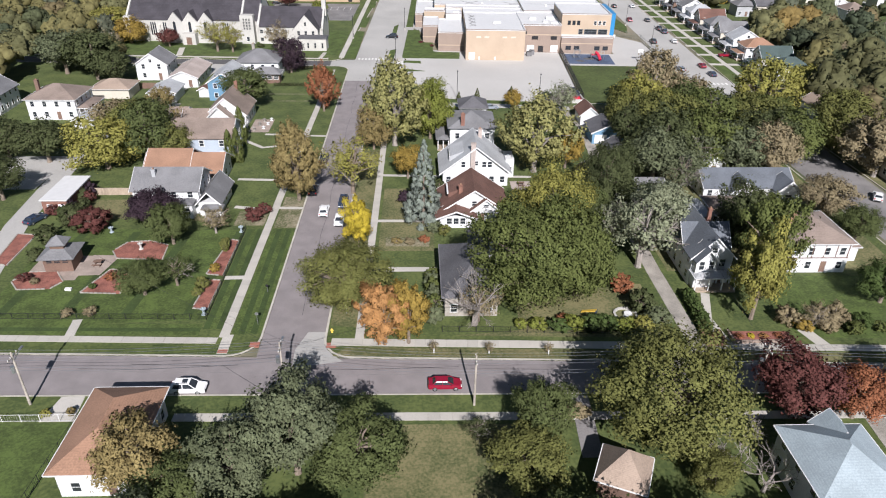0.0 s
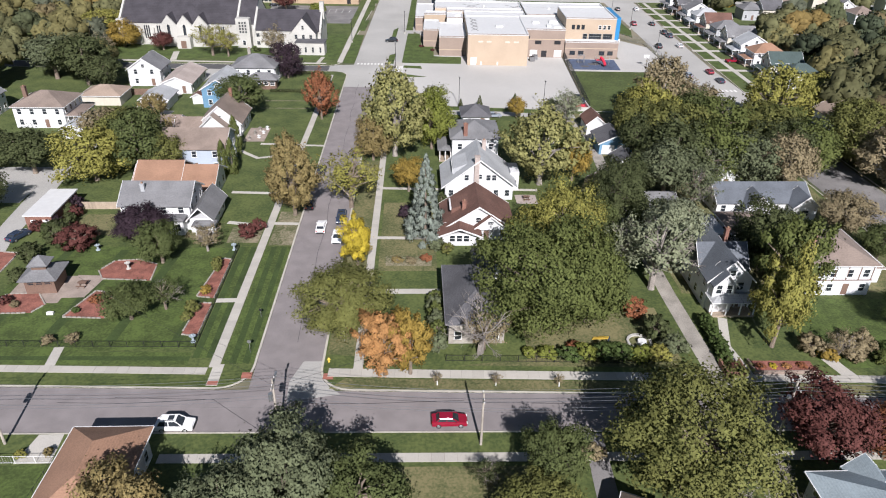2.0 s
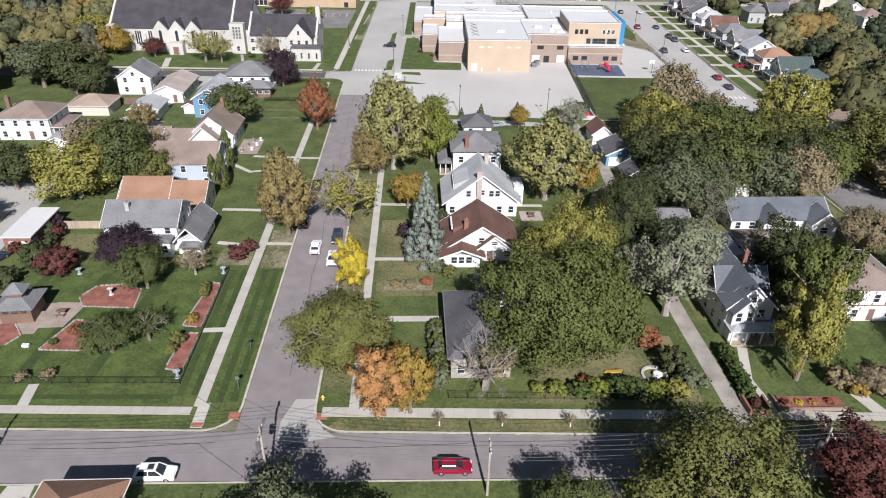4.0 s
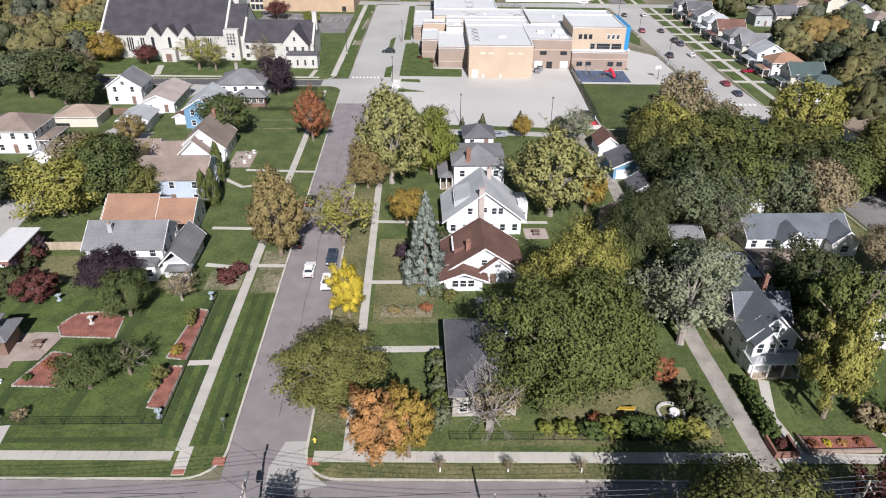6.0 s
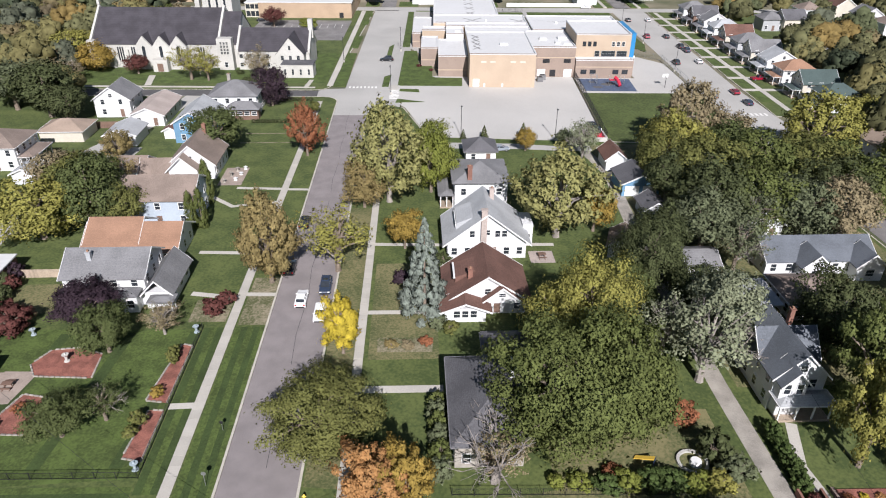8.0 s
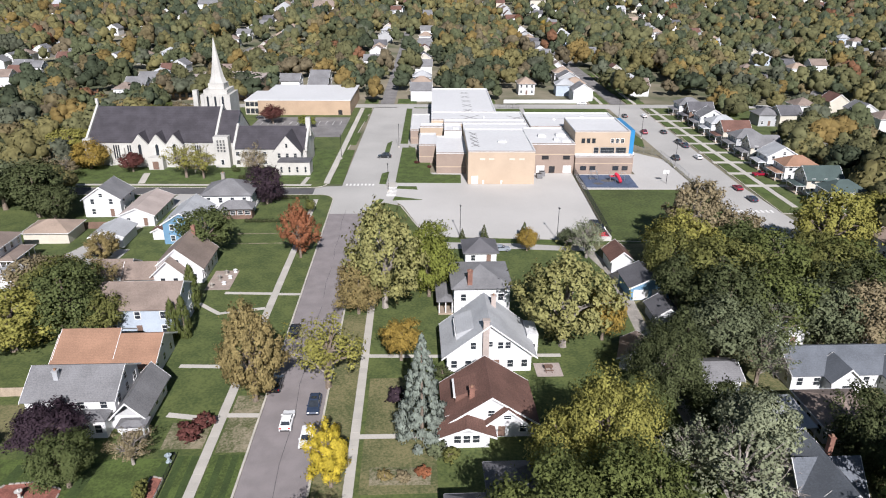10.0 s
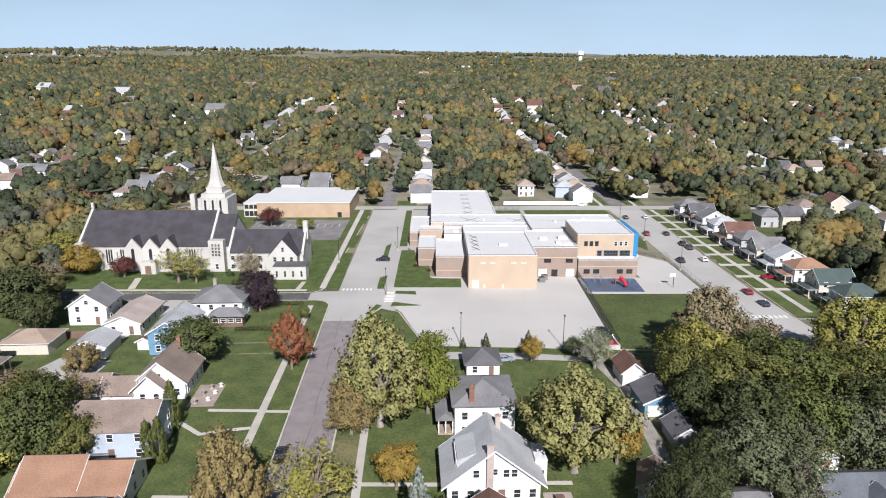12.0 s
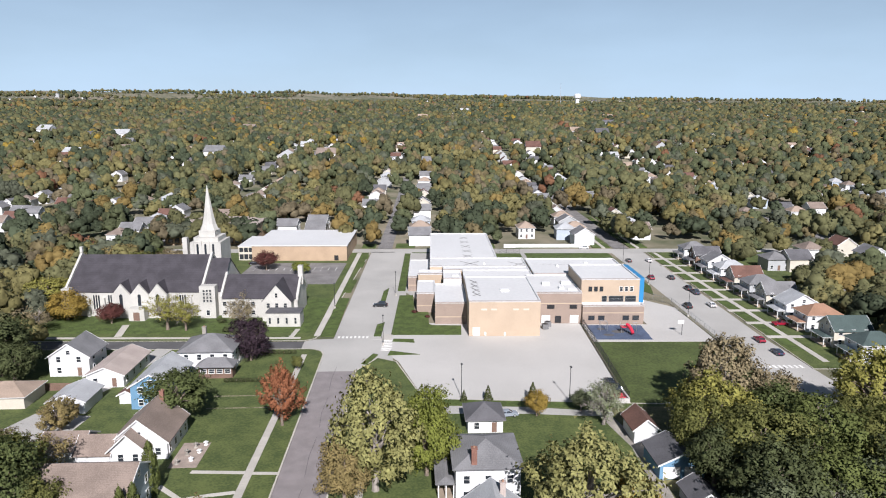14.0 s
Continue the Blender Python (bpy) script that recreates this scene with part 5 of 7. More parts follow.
# concrete paths
PATHS = [([(-14.2, 24.8), (-10.9, 24.9)], 0.55), ([(-33.2, 8.6), (-33.7, 13.2)], 0.7), ([(-18.5, 51.5), (-14, 50.6), (-10.6, 50.3)], 0.55), ([(-20.8, 65.0), (-10.6, 64.4)], 0.5),
         ([(-9.6, 51.0), (-4.8, 50.8)], 0.5), ([(-24, 88), (-19, 83.5), (-15, 84.6), (-10.5, 85.4)], 0.5), ([(-20, 92.5), (-10, 91.8)], 0.5), ([(-9.4, 91.6), (-4.2, 91.3)], 0.45), ([(-9.4, 65.4), (-4.4, 65.2)], 0.45),
         ([(10.4, 27.2), (21.8, 27.1)], 0.7), ([(10.4, 45.2), (22.5, 45.0)], 0.5), ([(10.4, 67), (23.5, 66.4)], 0.5), ([(64.6, 4.8), (63.8, 12), (66, 19)], 0.7), ([(79, 4.5), (77.5, 9)], 1.0),
         ([(-9.9, 9.0), (-9.9, 4.6)], 0.75), ([(-64, 169), (-66, 180)], 1.0), ([(-15, 165.0), (-14, 174)], 0.7), ([(12.0, 163), (12.6, 168)], 1.4), ([(44.0, 66.0), (38, 66.2)], 0.5)]
for p, hw in PATHS:
    patch("footpath", strip(p, hw), "concrete", "narrow concrete garden path", 0.15)
patch("driveway", [(22.5, 114.6), (44, 113.6), (56, 112.0), (62, 112), (62, 115.0), (55, 115), (44, 117.0), (22.5, 118.6)], "concrete_road", "concrete drive behind the car park", 0.15)
patch("driveway", [(-60, 105.5), (-49, 105.5), (-48, 116.5), (-59, 118)], "concrete_road", "concrete drive", 0.15)
patch("driveway", [(-29.5, -8.6), (-25.2, -8.6), (-25.6, -4.0), (-28.6, -4.0)], "concrete", "concrete drive apron", 0.148)
patch("driveway", [(75.5, -22), (79, -22), (80, -5.6), (76.5, -5.4)], "gravel", "gravel drive", 0.15)
patch("driveway", [(38.0, -16), (40.6, -16), (41.0, -5.2), (38.6, -5.0)], "asphalt_old", "worn drive", 0.148)
patch("driveway", rect(-75, 60, -62, 78), "concrete_road", "concrete yard by the alley", 0.148)
for px, py in ((-5.6, 6.6), (5.6, 6.2)):
    patch("tactile_paving", rect(px - 0.7, py - 0.6, px + 0.7, py + 0.6), "tactile", "red tactile paving at the crossing", 0.155)
patch("tactile_paving", rect(-10.6, 4.7, -9.2, 5.5), "tactile", "red tactile paving at the crossing", 0.156)

# school ground
slab("car_park", [(14.4, 149), (16, 146), (22, 122.6), (66.9, 118.3), N(66.9, 14), N(13, 14), N(10.2, 2.0), N(9.6, -3)], -0.4, 0.05, "concrete_lot", "wide pale concrete car park")
slab("school_ground", [N(4.9, -1.0), N(13, -1.0), N(13, 50), N(32, 10), N(67, 10), N(67, 60), N(92, 60), N(92, 119), N(104, 119), N(104, 121), N(4.9, 121)], -0.4, 0.03, "concrete_road", "concrete walks round the school")
slab("field", [N(67.2, -4.0), N(102.2, -4.0), N(103.0, -42), (105.0, 117), (75, 117.4), (67.6, 118.4)], -0.3, 0.13, "field", "dark green playing field")
slab("playground_concrete", [N(67.4, -3.8), N(101.9, -3.8), N(101.8, 30), N(92, 42), N(87, 42), N(87, 12), N(67.4, 12)], -0.3, 0.14, "concrete_lot", "white concrete beside the playground")
slab("playground_surface", [N(68.6, -2.0), N(84.4, -2.2), N(84.9, 11.0), N(68.4, 11.2)], 0.0, 0.155, "play_blue", "blue-black rubber play surface")
for u, v, r in ((73, 2, 1.6), (76.5, 5, 2.0), (72, 7.5, 1.2)):
    slab("play_mark", [N(u + r * math.cos(k * 0.524), v + r * 0.7 * math.sin(k * 0.524)) for k in range(12)], 0.05, 0.162, "asphalt_dark", "lighter ring on the play surface")
for pts, la in (([N(10.4, 2.8), N(30.6, 2.7), N(30.9, 11.4), N(22.2, 11.8), N(21.2, 13), N(21, 26.5), N(16.5, 27), N(15.5, 46), N(10.8, 46)], "school lawn"),
                ([N(-9.6, 1.6), N(-5.6, 1.6), N(-6.2, 42), N(-9.6, 43)], "grass strip by the street"), ([N(-9.6, 50), N(-6.6, 50), N(-6.4, 69), N(-9.6, 69)], "grass strip by the street"),
                ([N(-9.4, 90), N(-6.4, 90), N(-6.4, 101), N(-9.4, 101)], "grass strip by the street"), ([N(-9.4, 106), N(-6.0, 106), N(-6.0, 114), N(-9.4, 114)], "grass strip by the street"),
                ([N(5.5, 1.6), N(7.6, 1.6), N(7.8, 15), N(5.6, 12.5)], "grass island"), ([N(4.7, 34), N(6.4, 34), N(6.6, 56), N(4.9, 52)], "grass island"),
                ([N(11.0, -3.0), N(17.4, -4.0), N(17.0, -1.0), N(11.4, -0.6)], "grass island"), ([N(4.2, -20), N(5.6, -21), N(8.0, -13.5), N(6.6, -12.6)], "grass island"), ([N(10.5, -14), N(19, -13.4), N(11, -10.5)], "grass island"),
                ([N(9.8, 52), N(12.6, 52), N(12.4, 118), N(9.8, 118)], "grass strip beside the school"), ([N(47.5, 100), N(62, 104), N(62, 118), N(47.5, 118)], "lawn behind the school"),
                ([(22.6, 119.2), (66, 115.6), (66.4, 117.8), (22.4, 122.2)], "grass strip with young conifers"),
                ([N(64, 108), N(102, 108), N(102, 118.5), N(64, 118.5)], "lawn behind the school"), ([N(13, 119.2), N(46, 119.2), N(46, 120.6), N(13, 120.6)], "grass strip behind the school"), ([N(92.5, 62), N(100, 46), N(102.5, 58), N(101, 84)], "grass island by the street")):
    slab("grass_island", pts, 0.0, 0.15, "lawn_rich", la)
for k in range(9):
    v = -12 + 13.2 * k
    patch("lawn", [N(119.2, v), N(122.4, v), N(122.4, v + 10.6), N(119.2, v + 10.6)], "lawn_rich", "grass strip between driveways", 0.16)
    patch("lawn", [N(124.6, v), N(128.2, v), N(128.2, v + 10.6), N(124.6, v + 10.6)], "lawn", "front lawn", 0.16)
    patch("driveway", [N(117.7, v + 10.8), N(131, v + 10.8), N(131, v + 13.0), N(117.7, v + 13.0)], "concrete", "concrete driveway", 0.165)
patch("footpath", [N(122.6, -20), N(124.3, -20), N(124.3, 119), N(122.6, 119)], "concrete", "concrete footpath", 0.17)
patch("footpath", [N(-11.6, 2), N(-9.8, 2), N(-9.7, 119), N(-11.6, 119)], "concrete", "concrete footpath by the church lot", 0.17)
patch("footpath", [(-150, 170.0), (-12.0, 165.0), (-12.0, 166.4), (-150, 171.6)], "concrete", "concrete footpath by the church", 0.16)
for side in (-1, 1):
    for k in range(7):
        v = 131 + 13.5 * k
        for u0, u1 in ((4.6, 7.2), (9.0, 13.0)):
            q = [N(111 + side * u0, v), N(111 + side * u1, v), N(111 + side * u1, v + 11), N(111 + side * u0, v + 11)]
            if side < 0:
                q.reverse()
            zt = hill(*q[2]) + 0.32
            slab("lawn", q, -0.2, zt, "lawn_rich", "front lawn on the far street")
    q = [N(111 + side * 7.3, 130), N(111 + side * 8.9, 130), N(111 + side * 8.9, 160), N(111 + side * 7.3, 160)]
    slab("footpath", q[::side], -0.2, hill(*q[2]) + 0.3, "concrete", "concrete footpath on the far street")
for u0, u1, v0, v1 in ((-11, -4.6, 131, 141), (4.8, 14, 131, 142), (36, 52, 131, 141), (62, 92, 131, 139)):
    slab("lawn", [N(u0, v0), N(u1, v0), N(u1, v1), N(u0, v1)], -0.2, 0.16, "lawn_rich", "lawn beyond the far cross street")
patch("car_park", [N(-53, 62), N(-14, 62), N(-14, 98), N(-53, 98)], "asphalt_old", "asphalt car park beside the church", 0.15)
for k in range(12):
    patch("bay_line", [N(-50 + 3 * k, 84), N(-49.85 + 3 * k, 84), N(-49.85 + 3 * k, 90), N(-50 + 3 * k, 90)], "road_paint", "painted bay line", 0.156)
patch("lawn", [N(-92, 4.6), N(-26, 4.6), N(-14, 5), N(-12.2, 5), N(-12.2, 42), N(-92, 42)], "lawn_rich", "church lawn", 0.14)

# painted marks
def mark(pts, m="road_paint", z=0.012):
    slab("road_marking", pts, -0.05, z, m, "worn paint on the road")


for k in range(8):
    u = -4.6 + 1.15 * k
    mark([N(u, 0.2), N(u + 0.6, 0.2), N(u + 0.6, 2.0), N(u, 2.0)])
for k in range(7):
    v = -10 + 1.3 * k
    slab("road_marking", [N(8.4, v), N(11.2, v), N(11.2, v + 0.6), N(8.4, v + 0.6)], 0.0, 0.07, "road_paint", "painted crossing bars")
for k in range(9):
    u = 104.3 + 1.35 * k
    mark([N(u, -24), N(u + 0.7, -24), N(u + 0.7, -22), N(u, -22)])
mark([(-110, kn(-110) - 3.4), (110, kn(110) - 3.4), (110, kn(110) - 3.33), (-110, kn(-110) - 3.33)], "asphalt_old")
for k in range(5):
    xa = -60 + 31 * k
    mark(strip([(xa, 1.2 - 0.02 * xa), (xa + 9, 0.9 - 0.02 * xa), (xa + 22, 1.3 - 0.03 * xa)], 0.035), "tar")
mark(strip([(-22, 2.6), (-9, 2.0), (-5, -1.2), (-2, -3.6)], 0.03), "tar")
for k in range(7):
    ya = 14 + 19 * k
    mark(strip([(0.3 + 0.1 * (k % 3), ya), (0.1, ya + 7), (0.5, ya + 15)], 0.03), "tar", 0.012)

# ---------- garden things ----------
def pavilion():
    p = thing("garden_pavilion", pose(-42.6, 29.4, 0.15, 0, 0, 4), "brown timber pavilion with a grey two-tier roof", "pavilion")
    t = 0.14
    for r in ((-2.3, -2.3, 2.3, -2.3 + t), (-2.3, 2.3 - t, 2.3, 2.3), (-2.3, -2.3 + t, -2.3 + t, 2.3 - t), (2.3 - t, -2.3 + t, 2.3, 2.3 - t)):
        part("wall", boxes((r[0], r[1], 0, r[2], r[3], 2.6)), M["brown_wall"], p)
    for sx in (-1.3, 0, 1.3):
        window(p, sx, -2.3, 2.0, "s", 0.9, 0.5, frame_mat="brown_wall")
    hip_roof(p, 4.6, 4.6, 2.6, 4.4, "roof_grey", 0.6)
    part("lantern", boxes((-1.1, -1.1, 3.6, 1.1, 1.1, 4.5)), M["brown_wall"], p)
    hip_roof(p, 2.2, 2.2, 4.5, 5.9, "roof_grey", 0.4)


pavilion()


def garden_set(x, y):
    b = thing("garden_bench", pose(x, y, 0.16), "dark garden table with benches on the terrace", "bench")
    part("tabletop", boxes((-0.7, -0.4, 0.7, 0.7, 0.4, 0.76)), M["brown_wall"], b)
    for s in (-1, 1):
        part("seat", boxes((-0.7, s * 0.85 - 0.16, 0.42, 0.7, s * 0.85 + 0.16, 0.48)), M["brown_wall"], b)
        part("leg", boxes((s * 0.5 - 0.05, -0.9, 0, s * 0.5 + 0.05, 0.9, 0.08), (s * 0.5 - 0.05, -0.05, 0.08, s * 0.5 + 0.05, 0.05, 0.7)), M["brown_wall"], b)


garden_set(-36.9, 29.3)
garden_set(41.0, 61.4)


def ornament(x, y, h, label, m="limestone"):
    """Pedestal with a bowl."""
    p = thing("garden_ornament", pose(x, y, 0.16), label, "ornament")
    part("pedestal", tubes([((0, 0, 0), (0, 0, 0.15), 0.42, 0.36), ((0, 0, 0.15), (0, 0, h * 0.75), 0.16, 0.2)], 10), M[m], p)
    part("bowl", tubes([((0, 0, h * 0.75), (0, 0, h), 0.22, 0.5), ((0, 0, h), (0, 0, h + 0.3), 0.15, 0.05)], 10), M[m], p)


ornament(-31.4, 34.6, 1.2, "pale stone birdbath in the red bed")
ornament(-14.9, 14.2, 1.1, "green copper lamp pedestal at the fence corner", "roof_pale")
ornament(-14.9, 40.9, 1.1, "green copper lamp pedestal at the fence end", "roof_pale")
ornament(-39.0, 41.0, 1.0, "pale green garden urn ornament", "roof_pale")
for k, (px, py, ph) in enumerate(((-23.4, 95.4, 0.7), (-21.2, 96.6, 0.5), (-22.6, 98.8, 0.9), (-20.6, 99.6, 0.5), (-21.8, 101.6, 0.8), (-20.2, 102.6, 0.6))):
    ornament(px, py, ph, "pale stone pot on the side terrace", "trim" if k % 2 else "stone")
bl = thing("garden_block", pose(-38.6, 21.4, 0.13), "small white stone block on the lawn", "ornament")
part("block_stone", boxes((-0.5, -0.25, 0, 0.5, 0.25, 0.4)), M["trim"], bl)
sl = thing("slide", pose(45.4, 13.2, 0.14, 0, 0, -35), "orange plastic children's slide", "slide")
bm = bmesh.new()
quadbox(bm, [(-1.4, -0.3, 0.05), (0.9, -0.3, 1.15), (0.9, 0.3, 1.15), (-1.4, 0.3, 0.05), (-1.4, -0.3, 0.2), (0.9, -0.3, 1.3), (0.9, 0.3, 1.3), (-1.4, 0.3, 0.2)])
part("chute", bm, M["yellow_plastic"], sl)
part("ladder", boxes((0.9, -0.3, 0, 1.0, -0.22, 1.3), (0.9, 0.22, 0, 1.0, 0.3, 1.3), (0.9, -0.22, 0.4, 1.0, 0.22, 0.46), (0.9, -0.22, 0.8, 1.0, 0.22, 0.86)), M["paint_navy"], sl)
fp = thing("fire_pit", pose(51.0, 13.0, 0.14), "round stone fire pit ring with a white cover", "fire pit")
for k in range(16):
    a = k * math.pi / 8
    o = part("stone", boxes((-0.32, -0.18, 0, 0.32, 0.18, 0.3)), M["limestone"], fp)
    o.matrix_basis = pose(1.7 * math.cos(a), 1.7 * math.sin(a), 0, 0, 0, math.degrees(a) + 90)
part("cover", tubes([((0.3, -0.2, 0), (0.3, -0.2, 0.6), 0.75, 0.65)], 12), M["trim"], fp)


def play_frame():
    x, y = N(78.5, 4.0)
    p = thing("play_structure", pose(x, y, 0.15), "red tube slide with grey climbing posts", "playground")
    bm = bmesh.new()
    pts = [Vector((0, 0, 2.6)), Vector((0.5, -0.6, 2.3)), Vector((0.9, -1.5, 1.6)), Vector((1.2, -2.6, 0.6))]
    for a, b in zip(pts, pts[1:]):
        tube(bm, a, b, 0.5, 0.5, 8)
    part("slide", bm, M["red_plastic"], p)
    part("platform", boxes((-1.5, -0.3, 1.6, 0.4, 1.4, 1.75)), M["red_plastic"], p)
    for px, py in ((-1.4, -0.2), (0.3, -0.2), (-1.4, 1.3), (0.3, 1.3), (2.2, 1), (3.4, 1), (-5, 2), (-7, 2), (-5, 3.4), (-7, 3.4)):
        part("post", tubes([((px, py, 0), (px, py, 2.8), 0.07, 0.07)]), M["steel"], p)
    part("beam", tubes([((2.2, 1, 2.7), (3.4, 1, 2.7), 0.06, 0.06), ((-7, 2, 2.7), (-5, 2, 2.7), 0.06, 0.06), ((-7, 3.4, 2.7), (-5, 3.4, 2.7), 0.06, 0.06)]), M["steel"], p)


play_frame()
for u, v in ((89, 24), (94, 2)):
    p = thing("basketball_hoop", pose(*N(u, v), 0.14), "dark basketball hoop on a bent post", "hoop")
    part("post", tubes([((0, 0, 0), (0, 0, 3.0), 0.09, 0.08), ((0, 0, 3.0), (0, 1.0, 3.3), 0.08, 0.06)]), M["dark_metal"], p)
    part("backboard", boxes((-0.9, 1.0, 2.9, 0.9, 1.06, 4.0)), M["trim"], p)
for k in range(2):
    p = thing("ac_unit", pose(*N(55.6 + 1.2 * k, 8.2 + 2.4 * k), 0.06), "grey air-conditioning unit on a pad", "air conditioner")
    part("case", boxes((-0.9, -0.9, 0.1, 0.9, 0.9, 1.5)), M["roof_grey"], p)
    part("fan_grille", tubes([((0, 0, 1.5), (0, 0, 1.56), 0.7, 0.7)], 12), M["dark_metal"], p)
p = thing("retaining_wall", pose(0, 0, 0.12), "curved white wall end at the car park corner", "wall")
part("wall", boxes((63.4, 117.9, 0, 67.2, 118.3, 1.1), (66.9, 118.3, 0, 67.3, 123.0, 1.1)), M["concrete_lot"], p)
p = thing("red_bin", pose(65.2, 120.6, 0.05), "red board enclosure in the car park corner", "enclosure")
part("board", boxes((-1.5, -1.2, 0, 1.5, -1.1, 0.9), (-1.5, 1.1, 0, 1.5, 1.2, 0.9), (-1.5, -1.1, 0.0, 1.5, 1.1, 0.3)), M["red_plastic"], p)
p = thing("retaining_wall", pose(0, 0, 0.12), "low brown block wall before the flower bed", "wall")
part("wall", boxes((65.3, 5.5, -0.1, 74.6, 5.8, 0.55), (65.3, 5.8, -0.1, 65.6, 8.4, 0.55)), M["taupe_brick"], p)
p = thing("retaining_wall", pose(0, 0, 0.12), "dark brick planter at the alley corner", "wall")
part("wall", boxes((61.0, 5.0, -0.1, 64.0, 5.3, 0.9), (61.0, 5.3, -0.1, 61.3, 8.0, 0.9), (63.7, 5.3, -0.1, 64.0, 8.0, 0.9)), M["brick_wall"], p)
p = thing("wooden_fence", pose(0, 0, 0.12), "pale weathered board fence", "fence")
for k in range(28):
    part("board", boxes((-48.3 + 0.3 * k, 57.2, 0, -48.02 + 0.3 * k, 57.25, 1.6)), M["timber"], p)
p = thing("board_fence", pose(*N(0, 0), 0.1, 0, 0, -1.9), "long white board fence beyond the far street", "fence")
for k in range(18):
    part("panel", boxes((56 + 2.0 * k, 131.6, 0, 57.94 + 2.0 * k, 131.7, 1.7)), M["trim"], p)
p = thing("wooden_fence", pose(0, 0, 0.12), "dark red-brown board fence by the alley", "fence")
for k in range(22):
    part("board", boxes((-66.0 + 0.4 * k, 130.6, 0, -65.64 + 0.4 * k, 130.66, 1.8)), M["brown_wall"], p)
p = thing("water_tower", pose(531, 2090, hill(531, 2090) - 10), "white water tower on the far ridge", "water tower")
part("tank", tubes([((0, 0, 40), (0, 0, 43), 6.0, 10.0), ((0, 0, 43), (0, 0, 52), 10.0, 10.2), ((0, 0, 52), (0, 0, 55), 10.2, 5)], 16), M["trim"], p)
part("stem", tubes([((0, 0, -2), (0, 0, 40), 6.0, 5.6)], 12), M["trim"], p)

p = thing("radio_mast", pose(479, 2090, hill(479, 2090) - 8), "thin grey radio mast on the far ridge", "mast")
part("shaft", tubes([((0, 0, -2), (0, 0, 82), 0.9, 0.5)], 4), M["steel"], p)

# ---------- trees ----------
def pydata(name, verts, faces, m):
    me = bpy.data.meshes.new(name)
    me.from_pydata(verts, [], faces)
    me.materials.append(m)
    return me


def with_normals(me, normals):
    """Leaves shade as part of the bough that they sit on."""
    me.shade_smooth()
    me.normals_split_custom_set_from_vertices(normals)
    return me


def cards(P, face, soft, size, rng):
    """Small leaf triangles at P, turned to face; soft are the normals they shade by."""
    n = len(P)
    t = np.cross(face, rng.normal(size=(n, 3)))
    t /= np.linalg.norm(t, axis=1)[:, None] + 1e-9
    b = np.cross(face, t)
    sz = size * rng.uniform(0.6, 1.4, n)[:, None]
    V = np.stack([P - t * sz, P + t * sz * 0.45 - b * sz * 0.85, P + t * sz * 0.5 + b * sz * 0.85], 1)
    g = np.cross(V[:, 1] - V[:, 0], V[:, 2] - V[:, 0])
    flip = (g * soft).sum(1) < 0
    V[flip] = V[flip][:, ::-1]
    return V.reshape(-1, 3), np.repeat(soft, 3, axis=0)


